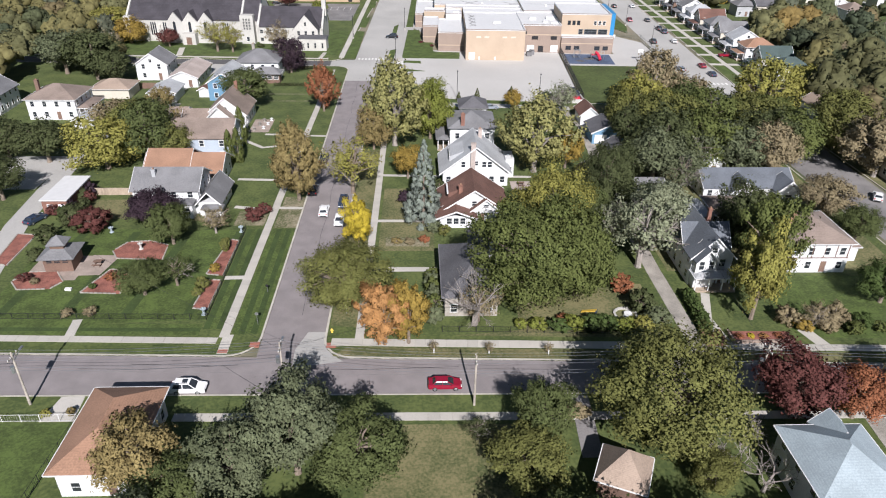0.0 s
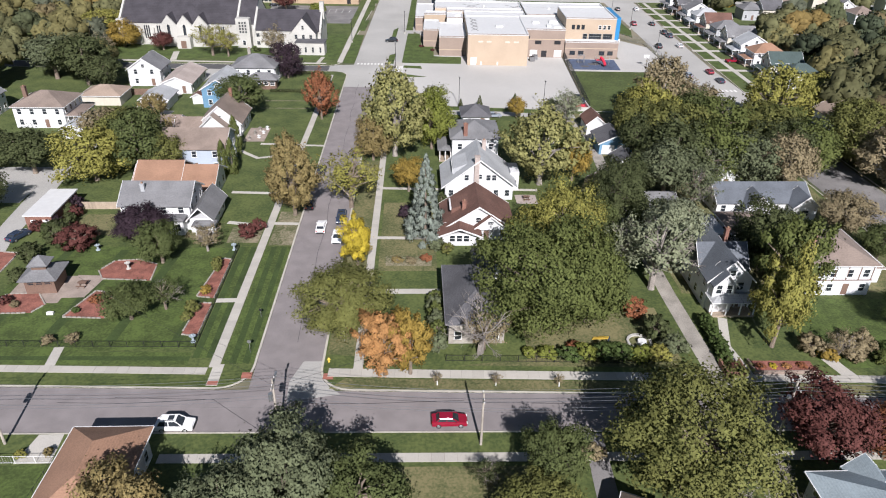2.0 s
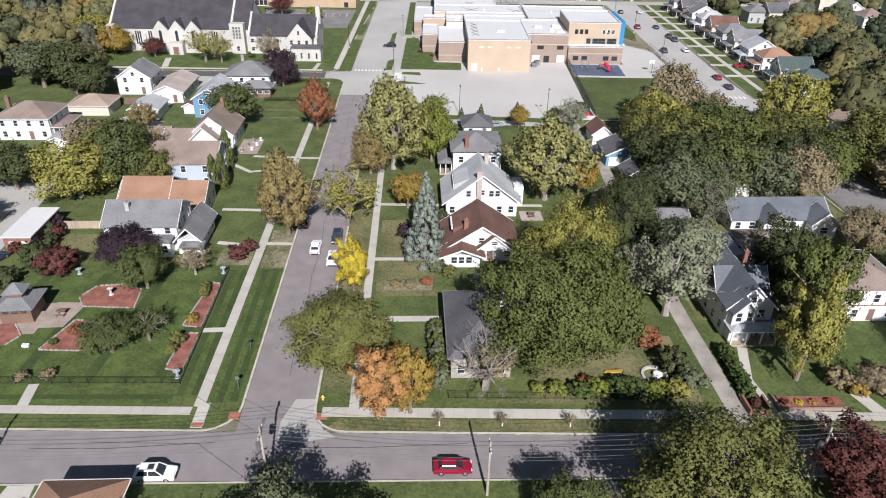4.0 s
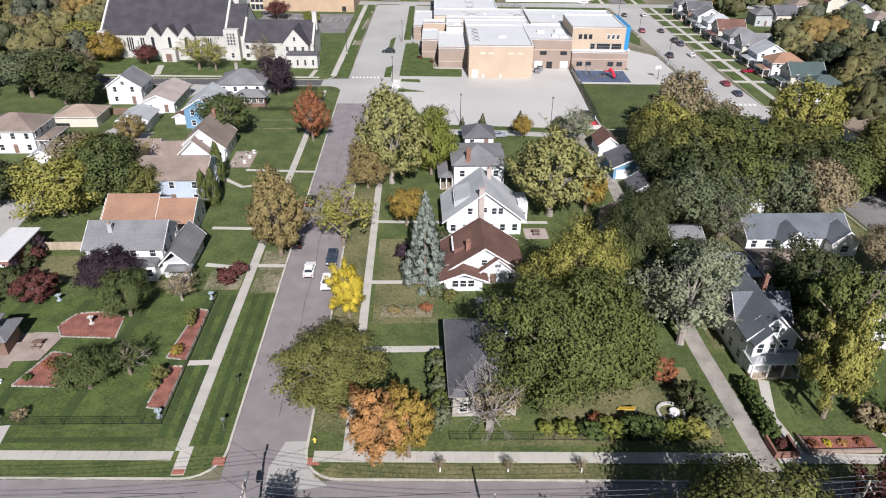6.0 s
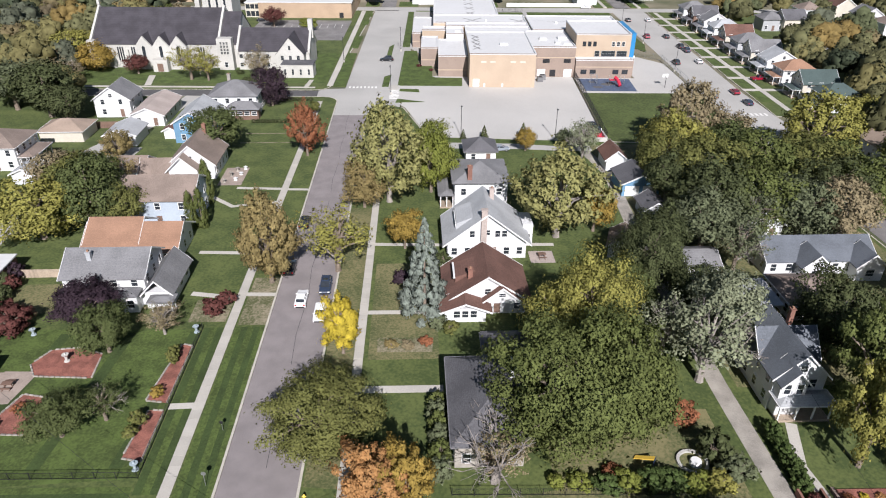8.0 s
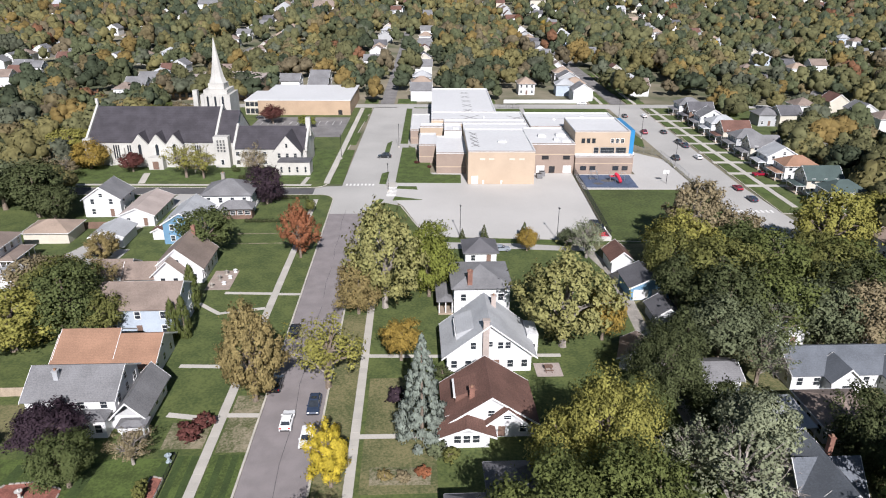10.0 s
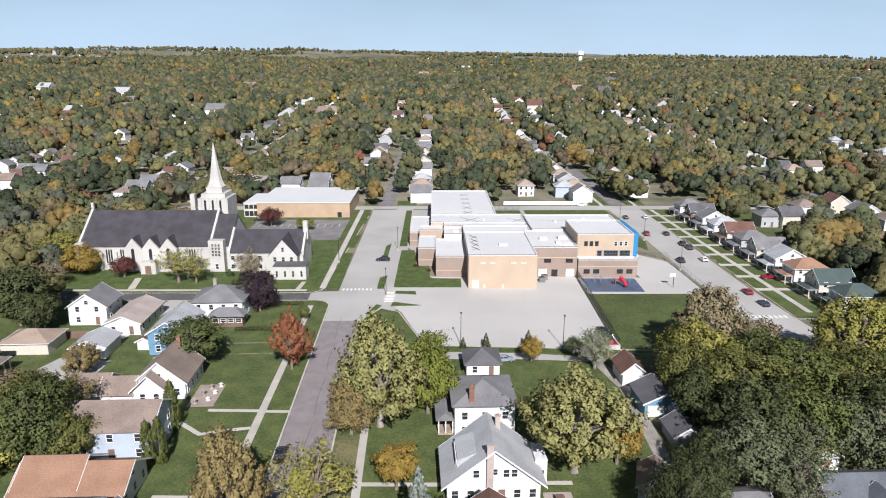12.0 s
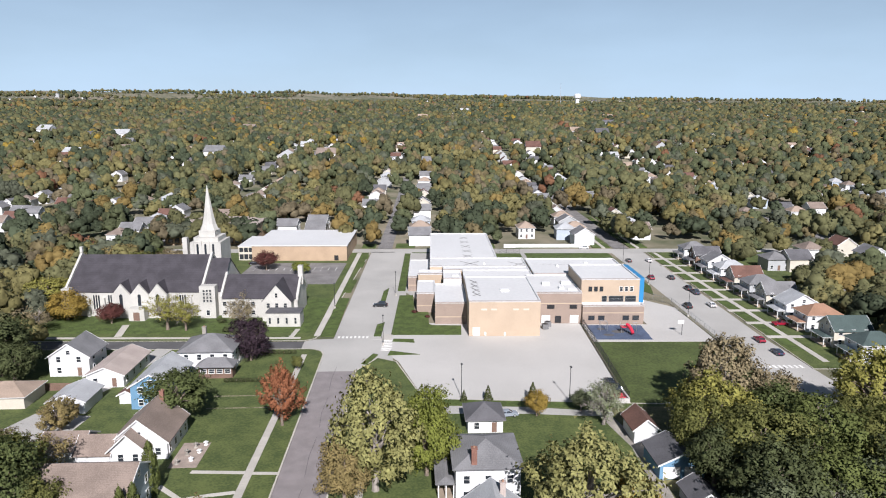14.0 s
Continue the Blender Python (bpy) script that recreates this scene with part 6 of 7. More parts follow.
def crown_mesh(kind, seed, count, size):
    """Boughs of small leaves, for a tree 12 m high and 6 m in radius. Returns vertices, normals and bough ends."""
    rng = np.random.RandomState(seed)
    mid = np.array([0, 0, 6.2])
    ends, rad, stretch = [], [], 1.0
    if kind == "spruce":
        for i in range(170):
            h = 0.03 + 0.96 * (i / 170) ** 0.9
            a = i * 2.4 + rng.rand()
            r = 6.0 * (1 - h) ** 0.85 * (0.62 + 0.4 * rng.rand())
            ends.append((r * math.cos(a), r * math.sin(a), 12 * h))
            rad.append(0.3 + 0.95 * (1 - h))
    elif kind == "column":
        for i in range(90):
            h = rng.rand()
            r = 4.6 * math.sin(math.pi * min(1, h * 0.8 + 0.22)) ** 0.6
            a = rng.rand() * 6.283
            ends.append((r * math.cos(a), r * math.sin(a), 0.3 + 11.4 * h))
            rad.append(1.3)
    else:
        k = {"round": 64, "full": 84, "upright": 74, "sparse": 46, "shrub": 30, "open": 44}[kind]
        ph = rng.rand(3) * 6.28
        for i in range(k):
            z = 1 - 2 * (i + 0.5) / k
            a = i * 2.39996 + rng.rand() * 0.7
            q = math.sqrt(max(0, 1 - z * z))
            s = rng.uniform(0.60, 0.96) if kind not in ("sparse", "open") else rng.uniform(0.4, 1.05)
            s *= 1 + 0.13 * math.sin(2 * a + ph[0]) + 0.10 * math.sin(3 * a + 2.5 * z + ph[1]) + 0.07 * math.sin(5 * z + ph[2])
            lo, up, wide, c = {"upright": (5.0, 5.4, 5.6, 6.3), "full": (5.0, 5.3, 5.5, 6.0), "shrub": (5.2, 5.2, 5.0, 5.6), "round": (3.9, 4.4, 5.1, 6.9), "sparse": (3.6, 4.4, 5.1, 7.0), "open": (4.9, 5.2, 5.0, 6.4)}[kind]
            if kind == "full":
                q = q ** 0.8
            if kind == "upright":
                q *= 1.0 if z < 0.1 else 1.0 - 0.3 * z
            ends.append((wide * q * math.cos(a) * s, wide * q * math.sin(a) * s, c + (up if z > 0 else lo) * z * s))
            rad.append(rng.uniform(0.7, 1.0) if kind == "upright" else rng.uniform(0.85, 1.75) * (0.8 if kind in ("sparse", "open") else 1.0))
        stretch = {"upright": 1.9, "sparse": 1.5, "open": 1.4}.get(kind, 1.15)
    E, Rr = np.array(ends), np.array(rad)
    idx = rng.choice(len(E), count, p=Rr ** 2 / (Rr ** 2).sum())
    d = rng.normal(size=(count, 3))
    d /= np.linalg.norm(d, axis=1)[:, None]
    low = (d[:, 2] < -0.2) & (rng.rand(count) < 0.6)   # boughs are thin underneath
    d[low, 2] *= -1
    uneven = 1 + 0.28 * np.sin(3 * d[:, 0] + idx) * np.sin(3 * d[:, 1] + 2 * idx) + 0.18 * np.sin(7 * d[:, 0] + idx) * np.sin(7 * d[:, 2])
    off = d * (rng.rand(count) ** 0.33 * uneven * Rr[idx])[:, None]
    if kind == "spruce":
        off *= np.array([1.0, 1.0, 0.4])
    elif stretch > 1:
        root = np.array([0, 0, 1.0 if kind == "upright" else 4.0])
        ax = E - root
        ax /= np.linalg.norm(ax, axis=1)[:, None] + 1e-6
        ax = ax[idx]
        off += ax * ((off * ax).sum(1) * (stretch - 1))[:, None]
    stray = rng.rand(count) < 0.07
    off[stray] *= 1.45
    P = E[idx] + off
    out = P - (mid if kind not in ("spruce", "column") else P * np.array([0, 0, 1.0]))
    out /= np.linalg.norm(out, axis=1)[:, None] + 1e-6
    soft = d * 0.85 + out * 0.55 + np.array([0, 0, 0.2]) + rng.normal(size=(count, 3)) * 0.22
    soft /= np.linalg.norm(soft, axis=1)[:, None]
    face = soft + rng.normal(size=(count, 3)) * 0.45
    face /= np.linalg.norm(face, axis=1)[:, None]
    V, Nn = cards(P, face, soft, size, rng)
    return V, Nn, ends


def limbs(ends, kind, seed, thick=1.0):
    rng = np.random.RandomState(seed)
    bm = bmesh.new()
    if kind in ("spruce", "column"):
        tube(bm, (0, 0, -0.6), (0, 0, 11.0), 0.45, 0.08, 6)
        return bm
    base = 0.4 if kind == "shrub" else 2.6
    tube(bm, (0, 0, -0.8), (0.05, 0, 0.4), 0.62 * thick, 0.42 * thick, 7)
    tube(bm, (0.05, 0, 0.4), (0.1, 0.05, base + 0.8), 0.42 * thick, 0.36 * thick, 7)
    tube(bm, (0.1, 0.05, base + 0.8), (0, 0.1, 8.5), 0.34 * thick, 0.1, 6)
    pick = rng.permutation(len(ends))[:26]
    for i in pick:
        e = Vector(ends[i])
        z0 = base + rng.rand() * min(4.5, max(0.3, e.z - base - 0.8))
        mid = Vector((e.x * 0.45, e.y * 0.45, z0 + (e.z - z0) * 0.62))
        tube(bm, (0.08, 0.06, z0), mid, 0.2 * thick, 0.12 * thick, 5)
        tube(bm, mid, e, 0.12 * thick, 0.03, 4)
    return bm


def bare_mesh(seed, twigs=3):
    """Limbs forking to fine twigs."""
    rng = np.random.RandomState(seed)
    bm = bmesh.new()
    def grow(p, d, ln, r, lev):
        q = p + d * ln
        tube(bm, p, q, r, r * 0.65, 5 if lev < 2 else 3)
        if lev == 6:
            return
        for k in range(3 if lev in (0, 2, 3) else 2):
            nd = (d + Vector(rng.normal(size=3)) * 0.42 + Vector((0, 0, 0.12))).normalized()
            grow(q, nd, ln * rng.uniform(0.66, 0.86), r * 0.6, lev + 1)
    grow(Vector((0, 0, -0.6)), Vector((0.05, 0.02, 1)), 3.0, 0.4, 0)
    return bm


PROTO = {}


def proto(kind, seed, count, size, thick=1.0):
    key = (kind, seed, count)
    if key not in PROTO:
        verts, normals, ends = crown_mesh(kind, seed, count, size)
        cm = with_normals(pydata("crown", verts.tolist(), np.arange(len(verts)).reshape(-1, 3).tolist(), L["green"]), normals)
        bm = limbs(ends, kind, seed, thick)
        tm = bpy.data.meshes.new("trunk")
        bm.to_mesh(tm)
        bm.free()
        tm.materials.append(M["bark"])
        PROTO[key] = (cm, tm)
    return PROTO[key]


_bare = {}


def tree(x, y, r, h, kind, col, label, z=0.1, near=True, seed=None, bark="bark", name="tree", twigs=False, group=""):
    rng = random.Random(int(x * 31 + y * 17))
    if name == "tree":
        r, h = r * {"upright": 1.28, "round": 1.16, "full": 1.16, "sparse": 1.15, "open": 1.15}.get(kind, 1.0), h * (1.04 if kind == "upright" else 1.06)
    if len(label.split()) < 4:
        label += " among the houses"
    s = seed if seed is not None else rng.choice((1, 2, 3))
    n = {"open": 8500, "round": 11000, "full": 13500, "upright": 11500, "sparse": 4200, "spruce": 9000, "column": 5500, "shrub": 4500}[kind]
    size = {"open": 0.25, "round": 0.24, "full": 0.23, "upright": 0.23, "sparse": 0.22, "spruce": 0.27, "column": 0.38, "shrub": 0.40}[kind]
    if not near:
        n, size, s = n // 3, size * 1.6, s
    elif kind == "sparse":
        n, size = n // 2 + 900, size * 0.9
    elif y < 62:
        n, size = int(n * 1.45), size * 0.76
        if r > 6.5:
            n, size = int(n * 1.7), size * 0.72
    else:
        n, size = int(n * 0.85), size * 0.92
    cm, tm = proto(kind, s, n, size)
    m = pose(x, y, z, 0, 0, rng.uniform(0, 360)) @ Matrix.Diagonal((r / 6, r / 6, h / 12, 1))
    t = thing(name, m, label, "tree" if name != "bush" else "bush", group)
    a = shared("trunk", tm, t, Matrix())
    a.material_slots[0].link = "OBJECT"
    a.material_slots[0].material = M[bark]
    c = shared("crown", cm, t, Matrix())
    c.material_slots[0].link = "OBJECT"
    c.material_slots[0].material = L[col]
    if twigs:
        k = 5 + s
        if k not in _bare:
            bm = bare_mesh(k)
            me = bpy.data.meshes.new("twig_work")
            bm.to_mesh(me)
            bm.free()
            me.materials.append(M["bark_pale"])
            _bare[k] = me
        shared("twig_work", _bare[k], t, Matrix())
    return t


def bare_tree(x, y, r, h, label, z=0.1, k=6):
    if k not in _bare:
        bm = bare_mesh(k)
        me = bpy.data.meshes.new("twig_work")
        bm.to_mesh(me)
        bm.free()
        me.materials.append(M["bark_pale"])
        _bare[k] = me
    t = thing("bare_tree", pose(x, y, z, 0, 0, k * 40) @ Matrix.Diagonal((r / 6, r / 6, h / 12, 1)), label, "tree")
    shared("twig_work", _bare[k], t, Matrix())
    return t


TREES = [
    # x, y, radius, height, form, leaf, label
    (6.9, 16.8, 6.0, 10.6, "full", "olive", "dense olive round-headed tree by the kerb"),
    (13.4, 6.4, 4.0, 10.2, "open", "orange", "thinning orange-brown maple on the corner"),
    (16.9, 6.6, 3.3, 10.6, "open", "gold", "golden-orange maple on the corner"),
    (36.3, 17.0, 8.2, 18.0, "full", "moss", "huge spreading green tree"),
    (44.0, 18.5, 5.6, 15.0, "full", "moss", "green tree beside the huge one"),
    (42.5, 33.0, 6.2, 16.5, "full", "yellowgreen", "yellowing tree behind the house"),
    (37.4, 31.5, 4.2, 13.0, "full", "yellowgreen", "yellowing tree behind the house"),
    (45.0, 69.0, 7.2, 17.2, "upright", "pale", "tall pale-leaved maple with upright limbs"),
    (52.5, 71.0, 3.8, 9.5, "round", "gold", "golden tree beside the pale maple"),
    (57.2, 27.5, 7.0, 13.5, "sparse", "silver", "silvery half-bare tree over the alley"),
    (61.5, 33.5, 5.0, 13.5, "round", "silver", "silvery tree over the alley"),
    (53.5, 33.0, 4.4, 10.0, "sparse", "silver", "silvery half-bare tree over the alley"),
    (70.6, 11.8, 4.2, 16.0, "open", "yellowgreen", "tall yellow-green tree by the footpath"),
    (75.5, 20.5, 5.2, 18.0, "open", "moss", "tall olive tree behind the yellow one"),
    (56.5, 50.5, 5.8, 13.0, "full", "dark", "dark green garden tree"),
    (50.5, 45.0, 4.5, 8.5, "round", "green", "green garden tree"),
    (-6.0, 54.6, 4.5, 16.0, "upright", "tan", "tall tan autumn tree on the verge"),
    (4.9, 58.0, 6.2, 11.6, "sparse", "yellowgreen", "leaning half-bare tree with yellow leaves"),
    (7.6, 35.2, 3.3, 9.6, "open", "yellow", "small bright yellow tree on the verge"),
    (13.0, 85.0, 6.6, 20.5, "upright", "pale", "large pale-leaved maple by the street"),
    (21.8, 89.5, 4.6, 13.5, "full", "bright", "bright green tree"),
    (22.0, 97.0, 4.4, 13.0, "full", "bright", "bright green tree"),
    (8.0, 82.5, 3.8, 10.5, "full", "tan", "golden-brown tree by the street"),
    (16.4, 65.5, 3.2, 7.4, "round", "gold", "small tree turning orange at the top"),
    (19.6, 44.2, 4.1, 16.4, "spruce", "spruce", "tall blue spruce before the bungalow"),
    (-7.2, 110.5, 3.4, 12.8, "upright", "rust", "red-orange maple on the verge"),
    (-22.0, 148.5, 4.2, 11.4, "full", "purple", "dark purple-leaved tree"),
    (-28.5, 113.0, 6.4, 10.8, "round", "green", "broad green tree behind the cottage"),
    (-31.5, 43.5, 5.0, 7.0, "round", "purple", "purple-leaved plum tree"),
    (-26.2, 36.6, 3.9, 7.4, "round", "green", "small green garden tree"),
    (-19.5, 40.6, 2.8, 5.2, "sparse", "brown", "small brown leafless garden tree"),
    (-25.8, 20.0, 3.6, 6.0, "round", "green", "low green garden tree"),
    (-21.4, 22.6, 2.9, 5.4, "sparse", "green", "thin leaning garden tree"),
    (-42.5, 41.5, 3.6, 5.0, "shrub", "red", "red-leaved shrub"),
    (-46.8, 43.2, 3.0, 5.0, "shrub", "dark", "dark shrub"),
    (-24.2, 85.6, 1.6, 8.6, "column", "moss", "clipped columnar cedar"),
    (-22.6, 74.6, 1.4, 7.6, "column", "moss", "clipped columnar cedar"),
    (-24.4, 74.2, 1.3, 7.2, "column", "moss", "clipped columnar cedar"),
    (-51.0, 71.0, 7.0, 12.0, "full", "yellowgreen", "big yellow-green tree"),
    (-42.6, 75.0, 6.4, 14.2, "full", "green", "large dark green tree"),
    (-36.5, 74.5, 4.2, 8.8, "round", "olive", "olive tree beside the blue house"),
    (-47.5, 82.5, 6.5, 12.0, "round", "olive", "olive tree"),
    (-55.0, 90.0, 5.8, 9.5, "round", "brown", "brownish tree"),
    (-44.5, 90.5, 4.6, 9.0, "sparse", "tan", "thin tan tree"),
    (-65.5, 74.5, 6.0, 9.5, "round", "dark", "dark green tree by the alley"),
    (-75.5, 77.0, 5.6, 9.5, "full", "dark", "dark green tree by the alley"),
    (-66.0, 55.0, 5.0, 9.0, "round", "dark", "dark green tree by the alley"),
    (-51.0, 110.0, 3.3, 6.6, "upright", "tan", "small russet tree by the drive"),
    (-80.0, 140.0, 8.4, 14.5, "round", "dark", "large dark evergreen-looking tree"),
    (-73.0, 134.0, 5.6, 10.5, "round", "dark", "dark tree by the white house"),
    (-92.0, 146.0, 7.6, 13.0, "round", "greygreen", "grey-green tree"),
    (-52.0, 175.0, 6.0, 10.5, "sparse", "yellowgreen", "thin yellow-green tree before the church"),
    (-46.5, 174.0, 4.4, 9.0, "sparse", "yellowgreen", "thin yellow-green tree before the church"),
    (-30.0, 172.5, 4.6, 10.5, "sparse", "brown", "nearly bare tree before the church"),
    (-71.0, 182.0, 3.8, 6.0, "round", "red", "low red-leaved tree by the church wall"),
    (-24.0, 244.0, 3.4, 5.0, "round", "bright", "small tree in the church car park"),
    (-39.0, 252.0, 4.8, 7.5, "round", "red", "red tree behind the church"),
    (4.2, -17.5, 5.0, 13.4, "round", "greygreen", "grey-green tree by the street"),
    (-2.2, -20.5, 5.0, 9.0, "round", "greygreen", "grey-green tree by the street"),
    (11.4, -18.4, 5.0, 9.4, "full", "green", "green tree in the yard"),
    (-12.5, -19.5, 4.8, 9.4, "round", "tan", "tan-leaved tree beside the house"),
    (-7.8, -23.0, 4.2, 8.0, "round", "green", "green tree in the yard"),
    (48.4, -13.6, 8.2, 15.2, "full", "olive", "very large olive-green maple"),
    (33.4, -12.8, 3.6, 8.2, "round", "green", "small green tree near the footpath"),
    (30.8, -19.5, 4.6, 6.5, "round", "olive", "olive tree in the yard"),
    (25.5, -12.5, 2.0, 3.0, "sparse", "dark", "thin dark shrub"),
    (66.5, -9.0, 5.4, 9.4, "round", "red", "dark red maple by the street"),
    (74.5, -10.0, 4.2, 7.4, "round", "rust", "dark red maple by the street"),
    (85.0, -8.0, 5.0, 8.0, "round", "tan", "brown-orange tree by the street"),
    (52.0, -20.5, 2.6, 4.6, "full", "olive", "olive shrub tree by the garage"),
    # next three stand out of view, added for the shadows they throw north
    (46.5, -37.5, 6.0, 12.0, "round", "dark", "dark tree behind the low house"),
    (35.0, -33.0, 5.2, 10.5, "round", "green", "green tree behind the low house"),
    (60.0, -36.0, 5.0, 10.0, "round", "dark", "dark tree behind the pale-roofed house"),
    (70.0, 62.0, 6.6, 12.0, "round", "greygreen", "grey-green tree among the houses"),
    (75.0, 71.0, 7.2, 14.0, "full", "dark", "dark tree among the houses"),
    (70.0, 82.0, 5.0, 11.0, "round", "dark", "dark tree among the houses"),
    (84.0, 72.0, 7.0, 13.0, "full", "moss", "dark tree among the houses"),
    (79.0, 84.0, 7.2, 14.0, "full", "olive", "broad olive tree"),
    (76.5, 98.0, 7.0, 14.0, "full", "yellowgreen", "broad olive tree"),
    (92.0, 88.0, 7.6, 13.0, "full", "moss", "dark broad tree"),
    (101.0, 84.0, 7.4, 12.5, "full", "olive", "broad olive tree"),
    (89.0, 97.0, 7.0, 12.0, "round", "green", "broad green tree"),
    (84.0, 111.0, 6.8, 17.0, "upright", "brown", "large brown-leaved tree"),
    (93.0, 106.0, 5.5, 11.0, "round", "brown", "brown-leaved tree"),
    (98.0, 66.0, 6.0, 12.0, "round", "brown", "brown tree by the side street"),
    (104.0, 96.0, 5.6, 10.0, "round", "olive", "olive tree"),
    (112.8, 104.0, 7.2, 16.5, "upright", "yellowgreen", "large yellow-green tree beside the street"),
    (133.0, 118.0, 7.0, 11.0, "round", "yellowgreen", "large yellow-green tree beside the street"),
    (127.0, 92.0, 7.0, 12.0, "round", "olive", "olive tree beyond the side street"),
    (78.0, 33.5, 5.0, 13.0, "full", "dark", "dark tree between the white houses"),
    (62.5, 43.0, 4.6, 9.0, "full", "dark", "dark tree beside the alley"),
    (99.0, 45.0, 5.0, 9.0, "round", "brown", "brown tree behind the houses"),
    (91.0, 68.0, 5.6, 12.0, "full", "greygreen", "grey-green tree behind the long house"),
    (100.0, 74.0, 6.5, 12.5, "full", "dark", "dark tree by the side street"),
    (72.0, 92.0, 5.0, 12.0, "full", "olive", "olive tree beside the blue garage"),
    (73.5, 55.5, 4.6, 10.5, "sparse", "greygreen", "thin dark tree beside the long house"),
    (124.5, 72.0, 7.0, 11.0, "round", "brown", "brown tree beyond the side street"),
    (58.5, 108.0, 4.6, 9.0, "sparse", "silver", "grey half-bare tree by the drive"),
    (55.5, 114.6, 2.4, 4.5, "round", "greygreen", "rounded shrub by the drive"),
    (45.5, 112.5, 2.6, 5.5, "round", "gold", "small golden tree by the drive"),
    (94.0, 16.0, 4.2, 7.0, "round", "hedge", "bright green round tree on the lawn"),
    (101.0, 36.0, 4.0, 7.0, "round", "green", "green tree behind the house"),
    (79.0, 9.0, 2.4, 4.6, "sparse", "brown", "brown shrub on the slope"),
    (83.0, 10.5, 2.6, 3.4, "shrub", "brown", "brownish shrub on the slope"),
    (87.0, 9.5, 1.9, 2.6, "shrub", "hedge", "dark green shrub on the slope"),
    (62.0, 118.0, 4.0, 4.5, "sparse", "greygreen", "thin grey shrub at the car park corner"),
    (106.4, 76.0, 7.0, 12.5, "full", "moss", "dark broad tree over the street"),
    (122.6, 66.0, 6.4, 15.0, "upright", "brown", "tall brown thinning tree over the street"),
    (122.9, 80.0, 7.0, 12.5, "full", "olive", "broad olive tree over the street"),
    (106.0, 89.0, 6.4, 11.5, "full", "moss", "dark broad tree over the street"),
    # four trees placed below the camera's view only to darken the southern lawns
    (-2.0, -34.5, 5.0, 11.5, "full", "green", "green tree at the back of the yard"),
    (-10.0, -33.5, 5.0, 11.0, "full", "greygreen", "grey-green tree at the back of the yard"),
    (7.0, -34.0, 4.5, 10.5, "full", "green", "green tree at the back of the yard"),
    (30.0, -34.5, 4.5, 11.0, "full", "olive", "olive tree at the back of the yard"),
    (-86.0, 186.0, 6.0, 9.0, "full", "gold", "golden tree beside the church gable"),
    (-96.0, 176.0, 6.0, 9.0, "sparse", "brown", "nearly bare brown tree beside the church"),
    (-88.0, 172.0, 4.6, 7.5, "sparse", "brown", "nearly bare brown tree beside the church"),
    (-95.0, 196.0, 7.0, 11.0, "full", "yellowgreen", "yellowing tree beside the church gable"),
    (-84.0, 236.0, 6.5, 11.0, "full", "olive", "olive tree behind the church roof"),
    (-72.0, 244.0, 6.0, 10.5, "full", "brown", "brown tree behind the church roof"),
    (-76.0, 258.0, 5.0, 6.5, "round", "olive", "olive tree before the brick building"),
    (-62.0, 262.0, 4.4, 6.0, "full", "yellowgreen", "yellowing tree before the brick building"),
    (-90.0, 270.0, 5.0, 6.5, "full", "moss", "dark tree before the brick building"),
    (-97.0, 252.0, 6.5, 11.0, "full", "tan", "tan tree behind the church roof"),
    (64.5, 63.0, 4.4, 9.5, "full", "dark", "dark green tree beside the alley"),
    (80.0, 66.0, 4.6, 11.0, "sparse", "greygreen", "thin dark tree with bare limbs"),
    (-8.9, 141.0, 1.4, 3.6, "round", "olive", "young tree on the corner"),
]
for x, y, r, h, kind, col, la in TREES:
    if r:
        tree(x, y, r, h, kind, col, la, twigs=kind == "sparse", bark="bark_pale" if col in ("silver", "pale", "brown") else "bark")
bare_tree(27.0, 11.0, 9.2, 10.0, "bare grey-brown tree before the dark-roofed house")
tree(27.6, 11.8, 3.2, 6.4, "sparse", "brown", "thin brown-leaved tree before the dark-roofed house", seed=2)
for k, (x, y, h) in enumerate(((36.2, 121.0, 3.4), (46.0, 120.2, 4.2), (55.8, 118.9, 2.4), (30.8, 120.6, 2.6))):
    tree(x, y, h * 0.34, h, "spruce", "cedar", "young dark conifer on the grass strip", group="conifers by the car park")

bare_tree(55.4, -18.0, 4.6, 6.6, "bare grey thicket beside the drive", k=7)
bare_tree(57.6, -21.5, 4.6, 6.0, "bare grey thicket beside the drive", k=8)
bare_tree(58.0, -14.5, 4.0, 5.0, "bare grey thicket beside the drive", k=9)

